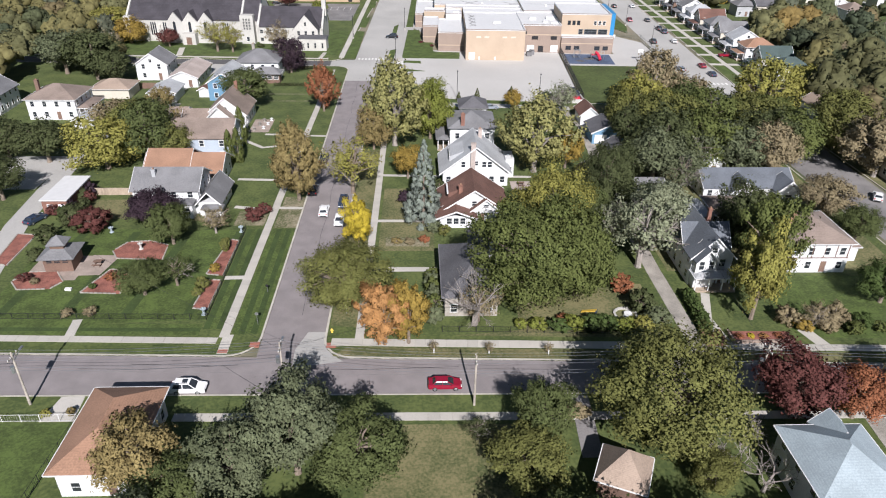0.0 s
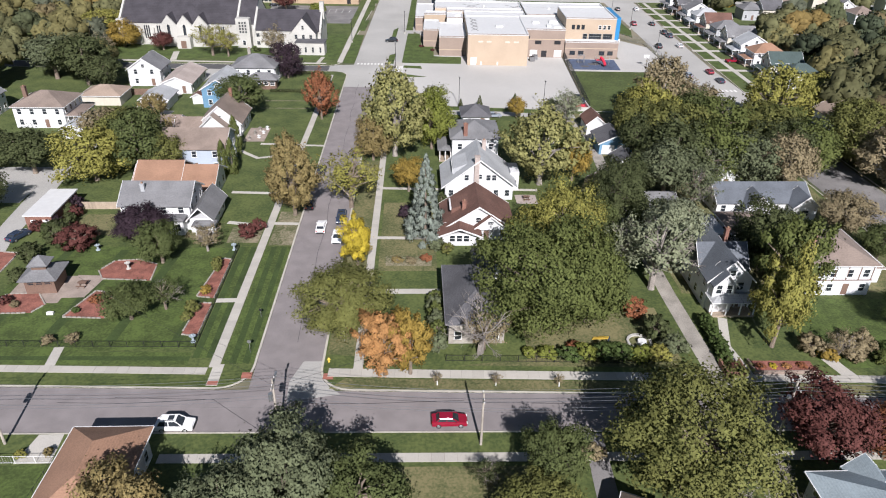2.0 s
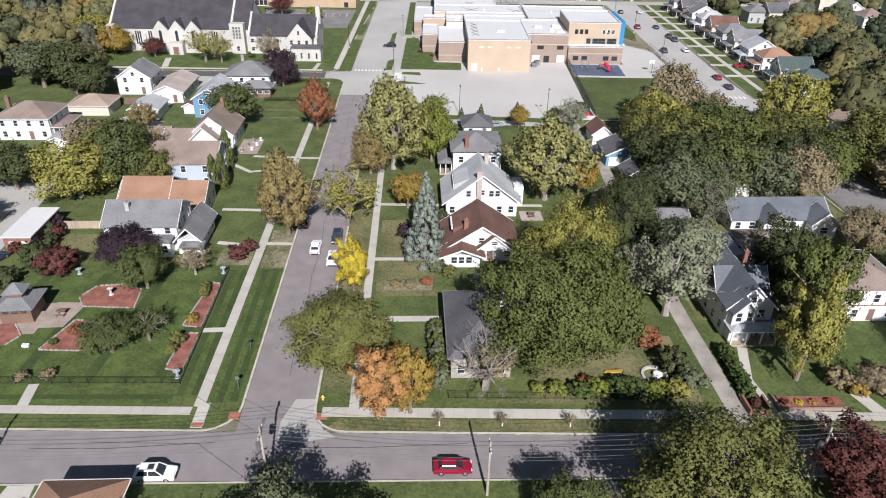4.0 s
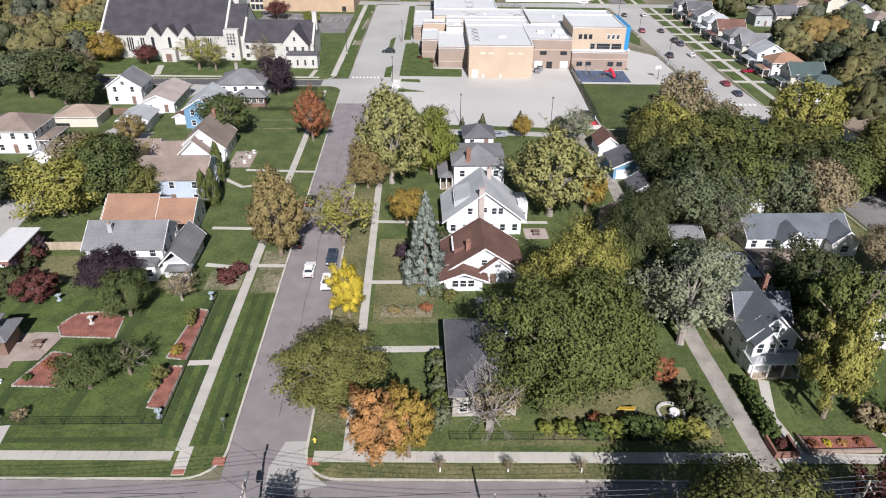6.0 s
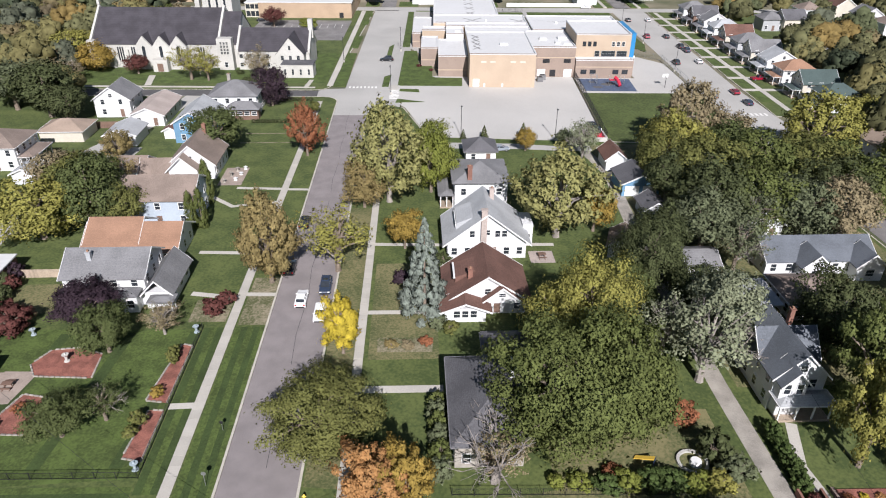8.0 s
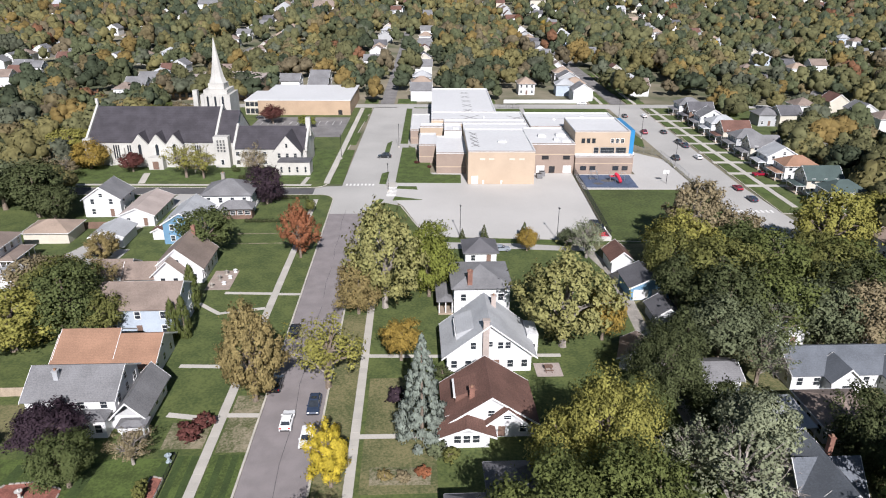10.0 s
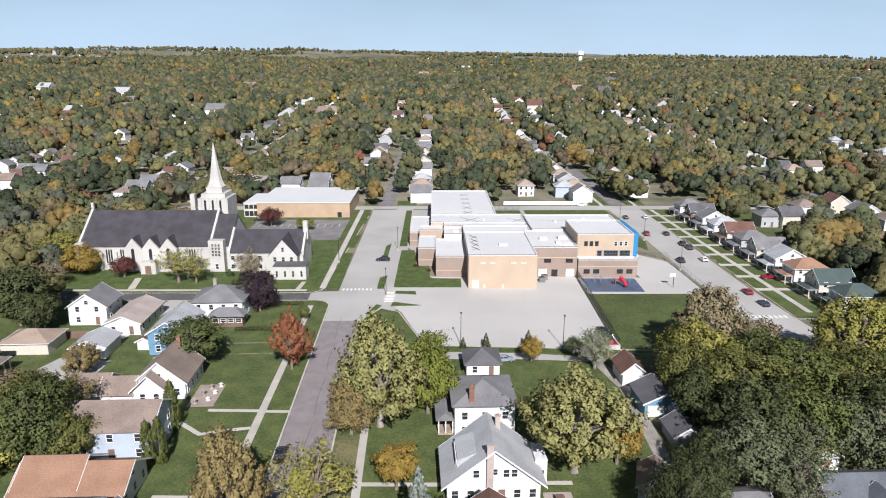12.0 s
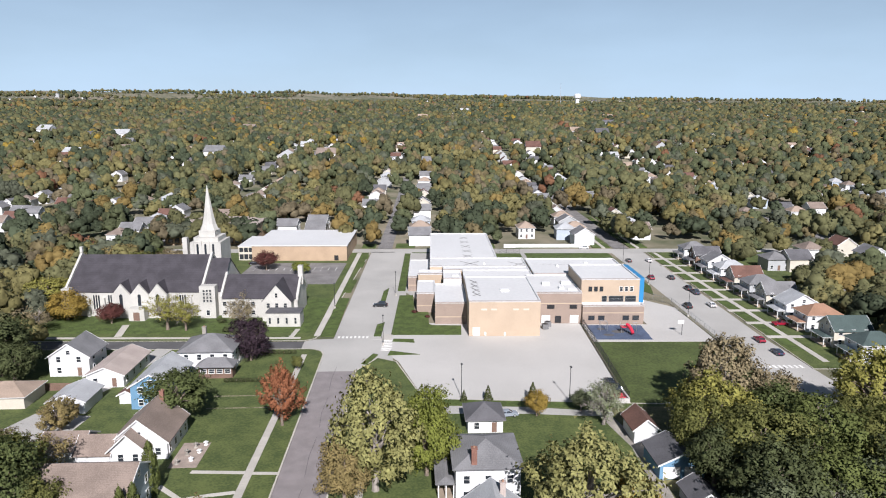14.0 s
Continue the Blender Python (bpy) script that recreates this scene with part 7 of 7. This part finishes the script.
SHRUBS = [
    (-35.6, 14.2, 1.1, 1.5, "brown"), (-32.3, 14.5, 1.1, 1.5, "brown"), (-13.4, 45.6, 2.0, 2.9, "red"), (-12.0, 48.2, 1.7, 2.6, "red"), (-16.2, 33.8, 1.0, 2.6, "olive"), (-16.4, 35.2, 0.9, 2.2, "olive"), (-17.0, 21.6, 1.2, 2.6, "olive"), (-17.2, 19.6, 1.0, 1.8, "olive"),
    (-16.4, 27.0, 1.1, 1.6, "gold"), (-47.0, 24.4, 1.2, 1.6, "red"), (-45.0, 23.6, 0.9, 1.0, "brown"), (-33.0, 24.6, 1.1, 1.4, "rust"), (-35.0, 22.0, 0.8, 0.9, "hedge"), (-48.0, 31.0, 1.8, 2.6, "dark"), (-49.5, 38.0, 2.6, 3.2, "dark"),
    (21.0, 11.6, 1.7, 3.4, "greygreen"), (20.9, 14.0, 1.8, 3.8, "moss"), (20.9, 16.4, 1.8, 3.9, "greygreen"), (20.8, 18.8, 1.7, 3.7, "moss"), (20.8, 21.2, 1.6, 3.4, "greygreen"), (20.8, 23.4, 1.4, 3.0, "moss"), (15.9, 53.5, 1.8, 2.8, "purple"), (14.5, 36.6, 1.2, 0.9, "tan"), (17.0, 36.2, 1.2, 1.0, "brown"), (19.6, 37.0, 1.3, 1.2, "rust"), (21.6, 40.8, 1.6, 2.2, "greygreen"), (23.4, 39.6, 1.5, 2.2, "olive"),
    (36.6, 9.8, 1.3, 1.7, "bright"), (39.5, 9.4, 1.5, 2.0, "hedge"), (42.2, 9.6, 1.4, 2.2, "bright"), (44.6, 9.6, 1.5, 2.4, "hedge"), (47.2, 9.5, 1.6, 2.4, "hedge"), (49.8, 9.0, 1.5, 2.2, "bright"), (52.4, 8.8, 1.6, 2.4, "yellowgreen"), (34.0, 10.2, 1.0, 1.4, "bright"), (40.8, 11.8, 1.0, 1.2, "rust"),
    (53.4, 13.5, 1.9, 4.2, "dark"), (55.2, 10.5, 1.8, 3.0, "greygreen"), (62.6, 6.8, 0.9, 1.5, "red"), (66.8, 7.0, 0.7, 0.8, "rust"), (68.6, 7.1, 0.7, 0.7, "yellow"), (70.6, 7.0, 0.7, 0.7, "orange"), (72.8, 7.0, 0.8, 0.8, "rust"),
    (23.2, 60.2, 1.6, 1.9, "dark"), (24.0, 74.5, 1.2, 1.8, "dark"), (21.5, 62.0, 1.2, 1.5, "hedge"), (-29.0, -7.6, 0.8, 1.1, "yellowgreen"), (-25.9, -7.4, 0.7, 1.3, "tan"), (-45.0, 45.5, 2.6, 3.0, "red"), (38.6, -9.2, 1.4, 2.0, "brown"), (48.0, -6.0, 1.4, 2.0, "olive"),
    (-50.0, 49.5, 1.6, 3.0, "purple"), (-47.8, 50.5, 1.5, 3.0, "dark"), (-47.9, 53.5, 1.4, 3.0, "red"), (-34, 172, 1.6, 1.8, "dark"), (-38, 181, 1.6, 1.6, "dark"), (24.4, 184, 1.0, 0.8, "red"), (20.4, 189.6, 1.2, 0.8, "red"), (66, 41, 3.0, 4.0, "rust"), (75.5, 10.5, 2.0, 3.4, "brown"), (77.4, 8.6, 1.5, 2.2, "gold"), (81.0, 8.4, 1.8, 2.6, "brown"), (85.0, 8.0, 1.6, 2.2, "moss"), (89.5, 8.4, 1.4, 1.8, "moss"), (-52.6, 47.8, 1.5, 2.6, "red"), (-50.9, 48.0, 1.3, 2.2, "hedge"), (-49.4, 57.5, 1.7, 3.2, "purple"), (-49.2, 54.0, 1.5, 3.0, "dark"), (52, 20, 2.4, 3.2, "rust"),
]
for x, y, r, h, col in SHRUBS:
    if 33 < x < 56 and y < 15:
        r, h = r * 1.25, h * 1.15
    tree(x, y, r, h, "shrub", col, {"red": "low dark red shrub", "dark": "dark green rounded shrub", "hedge": "leafy green shrub", "bright": "bright green shrub", "brown": "dry brown shrub", "purple": "purple-leaved shrub"}.get(col, "small autumn-coloured shrub"), near=False, name="bush")
for x, y in ((20.6, kn(20.6) + 1.4), (28.6, kn(28.6) + 1.4), (37.2, kn(37.2) + 1.4)):
    t = tree(x, y, 0.8, 2.2, "sparse", "brown", "young staked sapling on the verge", name="bush")
    part("guard", tubes([((0.3, 0, 0), (0.3, 0, 4.5), 0.7, 0.7)], 8), M["trim"], t)
for k in range(9):
    tree(62.2 + 0.02 * k, 8.6 + 1.1 * k, 1.3, 2.3, "shrub", "hedge", "clipped green hedge along the alley", near=False, name="bush", group="hedge along the alley")
for k in range(12):
    tree(-24.5 + 1.15 * k, 134.0 - 0.02 * k, 0.8, 1.1, "shrub", "dark", "low dark hedge between gardens", near=False, name="bush", group="hedge between gardens")
for k in range(9):
    tree(-22.0 + 1.3 * k, 152.8, 0.8, 1.2, "shrub", "dark", "low dark hedge by the side street", near=False, name="bush", group="hedge by the side street")

# ---------- the wider town ----------
def clear(x, y):
    """True where no street, lot or named thing stands."""
    dx, dy = x - 3, y - 165
    u, v = dx * math.cos(TURN) - dy * math.sin(TURN), dx * math.sin(TURN) + dy * math.cos(TURN)
    if -64 < x < 127 and -40 < y < 165 or -104 < x < -60 and 70 < y < 150:
        return False
    if -95 < u < 126 and -10 < v < 131:
        return False
    if 119 < v < 131 or 117 < u < 143.5 and v < 131 and v > -40 or 117 < u < 129 and v < 131:
        return False
    if v > 120:
        for s in (0, 111, -112, 222, 330):
            if abs(u - s) < 4.6 and v < 360:
                return False
    if -30 < v < 8 and u < -90 and abs(y - 162.5 + 0.031 * x) < 6:
        return False
    return True


HOUSES = []
rnd = random.Random(5)


def far_house_rows():
    """Houses stand in rows along the streets."""
    for s in (0, 111, -112, 222, 330, 440, -225, -340, -450):
        for side in (-1, 1):
            v = 182.0 if (s, side) in ((-112, 1), (0, -1)) else 141.0
            while v < 900:
                if rnd.random() < (0.62 if abs(s) < 120 else 0.52):
                    HOUSES.append((*N(s + side * 16.0, v), 90 if rnd.random() < 0.5 else 0))
                v += rnd.uniform(14, 21)
    for s in (222, 330, -225):
        for side in (-1, 1):
            v = -70.0
            while v < 116:
                p = N(s + side * 16, v)
                if rnd.random() < 0.55 and clear(*p) and not (p[0] < -60 and p[1] < 100):
                    HOUSES.append((*p, 0))
                v += rnd.uniform(15, 22)


far_house_rows()
for p in ((175.6, 244.0), (192.0, 262.0), (-207.0, 387.0), (-176.0, 404.0), (-166.0, 418.0), (-153.0, 430.0), (-140.0, 442.0), (97.5, 318.0), (78.0, 322.0), (-28.0, 322.0), (-44.0, 334.0), (-30.0, 346.0), (268.0, 386.0)):
    HOUSES.append((*p, rnd.choice((0, 90))))
WALLS = ("white_wall", "white_wall", "white_wall", "cream_wall", "grey_wall", "paleblue_wall", "cream_wall")
ROOFS = ("roof_grey", "roof_light", "roof_dark", "roof_taupe", "roof_brown", "roof_grey", "roof_tan")
_fh = []
for k in range(9):
    w, d, e = rnd.uniform(8, 10.5), rnd.uniform(9, 12), rnd.choice((3.2, 5.4, 5.4))
    wa, ro = WALLS[k % 7], ROOFS[(k * 3) % 7]
    h = house(0, 0, w, d, e, e + 3.0, ("y", "x", "hip")[k % 3], wa, ro, wa.split("_")[0] + " wooden house with a " + ro.split("_")[1] + " shingle roof", sides="s", win=k in (0, 2, 4, 5), group="houses along the far streets")
    _fh.append(h)
for i, (x, y, rz) in enumerate(HOUSES):
    m = pose(x, y, hill(x, y) + 0.1, 0, 0, rz - 1.9 + rnd.uniform(-3, 3))
    if i < len(_fh):
        _fh[i].matrix_basis = m
    elif math.hypot(x - 19, y) < 620:
        copy_thing(_fh[rnd.randrange(9)], m)


def far_houses():
    """The rest of the town's houses, small on the rise."""
    out = {}
    def add(x, y, s=1.0):
        z = hill(x, y)
        w, d, e = rnd.uniform(4, 6) * s, rnd.uniform(4.5, 6) * s, rnd.choice((3.5, 5.5)) * s
        a = rnd.choice((0, math.pi / 2)) + rnd.uniform(-0.1, 0.1)
        c, q = math.cos(a), math.sin(a)
        P = [(x + u * c - v * q, y + u * q + v * c) for u, v in ((-w, -d), (w, -d), (w, d), (-w, d), (0, -d), (0, d))]
        vs, fs = out.setdefault(rnd.choice(WALLS[:5]), ([], []))
        b = len(vs)
        vs += [(*p, z - 1) for p in P[:4]] + [(*p, z + e) for p in P[:4]] + [(*P[4], z + e + 3.2 * s), (*P[5], z + e + 3.2 * s)]
        fs += [(b, b + 1, b + 5, b + 8, b + 4), (b + 1, b + 2, b + 6, b + 5), (b + 2, b + 3, b + 7, b + 9, b + 6), (b + 3, b, b + 4, b + 7)]
        rv, rf = out.setdefault(rnd.choice(ROOFS), ([], []))
        b2 = len(rv)
        k = 1.08
        E4 = [(x + (px - x) * k, y + (py - y) * k, z + e - 0.2) for px, py in P[:4]]
        rv += E4 + [(*P[4], z + e + 3.3 * s), (*P[5], z + e + 3.3 * s)]
        rf += [(b2 + 1, b2 + 2, b2 + 5, b2 + 4), (b2 + 3, b2, b2 + 4, b2 + 5)]
    for x, y, _ in HOUSES:
        if math.hypot(x - 19, y) >= 620:
            add(x, y)
    for _ in range(420):
        d = 700 + 2400 * rnd.random() ** 1.4
        x = rnd.uniform(-0.66, 0.70) * d
        add(x + 19, d, 1.0 + (0.8 if rnd.random() < 0.12 else 0))
    for k, (vs, fs) in out.items():
        me = pydata("distant_houses", vs, fs, M[k])
        tagged(new("distant_houses", me), "small distant houses between trees", kind="stuff")


far_houses()

# ---------- woods and street trees beyond ----------
PAL = (("green", 24), ("olive", 26), ("dark", 12), ("yellowgreen", 14), ("gold", 6), ("brown", 8), ("tan", 6), ("greygreen", 12), ("rust", 1), ("yellow", 1))
NAMES = [n for n, k in PAL for _ in range(k)]
HOUSE_GRID = {}
for x, y, _ in HOUSES:
    HOUSE_GRID.setdefault((int(x // 12), int(y // 12)), []).append((x, y))


def near_house(x, y, r):
    for i in (-1, 0, 1):
        for j in (-1, 0, 1):
            for hx, hy in HOUSE_GRID.get((int(x // 12) + i, int(y // 12) + j), ()):
                if (hx - x) ** 2 + (hy - y) ** 2 < r * r:
                    return True
    return False


GOLDEN = (1 + 5 ** 0.5) / 2
ICO = np.array([(-1, GOLDEN, 0), (1, GOLDEN, 0), (-1, -GOLDEN, 0), (1, -GOLDEN, 0), (0, -1, GOLDEN), (0, 1, GOLDEN), (0, -1, -GOLDEN), (0, 1, -GOLDEN), (GOLDEN, 0, -1), (GOLDEN, 0, 1), (-GOLDEN, 0, -1), (-GOLDEN, 0, 1)]) / math.sqrt(1 + GOLDEN * GOLDEN)
ICO_FACES = [(a, b, c) for a, b, c in itertools.combinations(range(12), 3) if all(np.linalg.norm(ICO[p] - ICO[q]) < 1.1 for p, q in ((a, b), (b, c), (a, c)))]
ICO_FACES = np.array([f if np.dot(np.cross(ICO[f[1]] - ICO[f[0]], ICO[f[2]] - ICO[f[0]]), ICO[f[0]]) > 0 else f[::-1] for f in ICO_FACES])


def clump(rng, boughs, leaves, size):
    """Unit crown (radius 1, height 1.85): uneven leafy boughs, loose leaves standing off them."""
    c = rng.normal(size=(boughs, 3))
    c /= np.linalg.norm(c, axis=1)[:, None]
    c[:, 2] = np.abs(c[:, 2]) * 1.55 - 0.55
    c *= rng.uniform(0.40, 0.80, boughs)[:, None] if boughs > 2 else 0.35
    rl = rng.uniform(0.24, 0.44, boughs) * {1: 2.3, 2: 1.9, 3: 1.7, 4: 1.5}.get(boughs, 1.0 if boughs > 12 else 1.2)
    vs, ns = [], []
    for p, r in zip(c, rl):
        q, _ = np.linalg.qr(rng.normal(size=(3, 3)))
        q *= np.sign(np.linalg.det(q))
        d = ICO @ q.T
        w = p + d * (r * rng.uniform(0.72, 1.3, 12))[:, None]
        n = d * 0.8 + w / (np.linalg.norm(w, axis=1)[:, None] + 1e-6) * 0.35 + np.array([0, 0, 0.12]) + rng.normal(size=(12, 3)) * 0.16
        n /= np.linalg.norm(n, axis=1)[:, None]
        vs.append(w[ICO_FACES].reshape(-1, 3))
        ns.append(n[ICO_FACES].reshape(-1, 3))
    if leaves:
        idx = rng.choice(boughs, leaves, p=rl ** 2 / (rl ** 2).sum())
        d = rng.normal(size=(leaves, 3))
        d /= np.linalg.norm(d, axis=1)[:, None]
        d[:, 2] = np.where(d[:, 2] < -0.3, -d[:, 2], d[:, 2])
        P = c[idx] + d * (rl[idx] * rng.uniform(0.85, 1.25, leaves))[:, None]
        soft = d + rng.normal(size=(leaves, 3)) * 0.2
        soft /= np.linalg.norm(soft, axis=1)[:, None]
        face = soft + rng.normal(size=(leaves, 3)) * 0.4
        face /= np.linalg.norm(face, axis=1)[:, None]
        a, b = cards(P, face, soft, size, rng)
        vs.append(a)
        ns.append(b)
    V, Nn = np.concatenate(vs), np.concatenate(ns)
    V[:, 2] = (V[:, 2] + 1.0) * 0.92
    return V, Nn


def forest(name, d0, d1, density, boughs, leaves, size, rmin, rmax, label, wide=0.72, back=False):
    rng = np.random.RandomState(int(d0) + 3)
    shapes = [clump(rng, boughs, leaves, size) for _ in range(8)]
    groups = {}
    area = wide * (d1 * d1 - d0 * d0)
    for _ in range(int(area * density)):
        d = math.sqrt(rng.uniform(d0 * d0, d1 * d1))
        x, y = 19 + rng.uniform(-wide * 0.92, wide * 1.12) * d, d - 22
        if not clear(x, y):
            continue
        r = rng.uniform(rmin, rmax)
        if d < 900 and (near_house(x, y, 10.5) or near_house(x, y + 13, 9.0) or d > 200 and near_house(x, y + 22, 6.0)):
            continue
        if d > 1500 and noise.noise((x * 0.002, y * 0.004, 5.0)) > (0.36 if d < 2100 else 0.12 if d < 2700 else -0.12):
            continue
        groups.setdefault(NAMES[rng.randint(0, len(NAMES))] if rng.rand() < 0.75 else NAMES[int((noise.noise((x * 0.006, y * 0.006, 9.0)) * 0.5 + 0.5) * 0.99 * len(NAMES)) % len(NAMES)], []).append((x, y, hill(x, y), r, r * rng.uniform(0.85, 1.3), rng.randint(0, 8), rng.uniform(0, 6.28)))
    for col, items in groups.items():
        vs, ns = [], []
        for x, y, z, r, h, k, a in items:
            S, T = shapes[k]
            c, s = math.cos(a), math.sin(a)
            Q = np.empty_like(S)
            Q[:, 0] = x + r * (S[:, 0] * c - S[:, 1] * s)
            Q[:, 1] = y + r * (S[:, 0] * s + S[:, 1] * c)
            Q[:, 2] = z + 0.8 + h * S[:, 2]
            vs.append(Q)
            ns.append(np.stack([T[:, 0] * c - T[:, 1] * s, T[:, 0] * s + T[:, 1] * c, T[:, 2]], 1))
        V = np.concatenate(vs)
        me = bpy.data.meshes.new(name)
        n = len(V)
        me.vertices.add(n)
        me.vertices.foreach_set("co", V.astype(np.float32).ravel())
        me.loops.add(n)
        me.loops.foreach_set("vertex_index", np.arange(n, dtype=np.int32))
        me.polygons.add(n // 3)
        me.polygons.foreach_set("loop_start", np.arange(0, n, 3, dtype=np.int32))
        me.update(calc_edges=True)
        with_normals(me, np.concatenate(ns))
        me.materials.append(FAR[col])
        tagged(new(name, me), label, kind="stuff")


forest("town_trees", 110, 240, 1 / 80.0, 26, 420, 0.085, 4.2, 7.0, "mixed autumn trees between the houses", 1.0)
forest("town_trees", 240, 480, 1 / 92.0, 15, 130, 0.10, 4.2, 7.2, "mixed autumn trees between the houses", 0.76)
forest("town_trees", 480, 900, 1 / 100.0, 8, 0, 0.2, 4.6, 7.6, "mixed autumn trees between the houses", 0.69)
forest("far_woods", 900, 1700, 1 / 125.0, 2, 0, 0.5, 4.8, 8.0, "autumn woods covering the rise", 0.67)
forest("far_woods", 1700, 2700, 1 / 260.0, 1, 0, 0.8, 6.0, 10.0, "distant autumn woods", 0.67)
forest("far_woods", 2700, 4300, 1 / 1300.0, 1, 0, 1.0, 7.0, 11.0, "tree belts on the far hills", 0.67)

# ---------- pavement slabs, last ----------
def footway(pts, width, label, name="pavement"):
    """Concrete footway: bedding strip and single slabs on it."""
    base = slab(name, strip(pts, width / 2 - 0.02), 0.0, 0.135, "gravel", label)
    me = None
    for (xa, ya), (xb, yb) in zip(pts, pts[1:]):
        ln = math.hypot(xb - xa, yb - ya)
        n = max(1, round(ln / 1.55))
        bm = boxes((-ln / n / 2 + 0.015, -width / 2, 0.0, ln / n / 2 - 0.015, width / 2, 0.06))
        me = bpy.data.meshes.new("paving_slab")
        bm.to_mesh(me)
        bm.free()
        me.materials.append(M["slab"])
        ang = math.degrees(math.atan2(yb - ya, xb - xa))
        for i in range(n):
            s = (i + 0.5) / n
            shared("paving_slab", me, base, pose(xa + (xb - xa) * s, ya + (yb - ya) * s, 0.112 + 0.012 * noise.noise((i * 1.7, xa, ya)), 0, 0, ang))


footway([(-10.5, 8.4), (-10.1, 60), (-9.4, 110), (-8.9, 152)], 1.45, "concrete footway west of the street")
footway([(9.6, 7.6), (10.1, 60), (10.5, 110)], 1.35, "concrete footway east of the street")
footway([(-90, 7.2 + 0.036 * 90), (-11.3, 7.6)], 1.4, "concrete footway along the cross street")
footway([(5.5, 7.0), (58, 5.1)], 1.7, "concrete footway along the cross street")
footway([(61.4, 5.0), (103, 3.5)], 1.5, "concrete footway along the cross street")
footway([(-13, -8.2), (100, -9.8)], 1.4, "concrete footway south of the cross street")

# edging stones of the beds
st = tagged(new("bed_edging"), "pale rough stones edging the garden beds", "stone edging")
bm = bmesh.new()
quadbox(bm, [(-0.33, -0.12, 0), (0.33, -0.13, 0), (0.34, 0.12, 0), (-0.32, 0.13, 0), (-0.28, -0.09, 0.17), (0.27, -0.1, 0.2), (0.29, 0.08, 0.18), (-0.26, 0.1, 0.16)])
sm = bpy.data.meshes.new("stone")
bm.to_mesh(sm)
bm.free()
sm.materials.append(M["stone"])
for x, y, a in stones:
    shared("stone", sm, st, pose(x, y, 0.12, 0, 0, a))
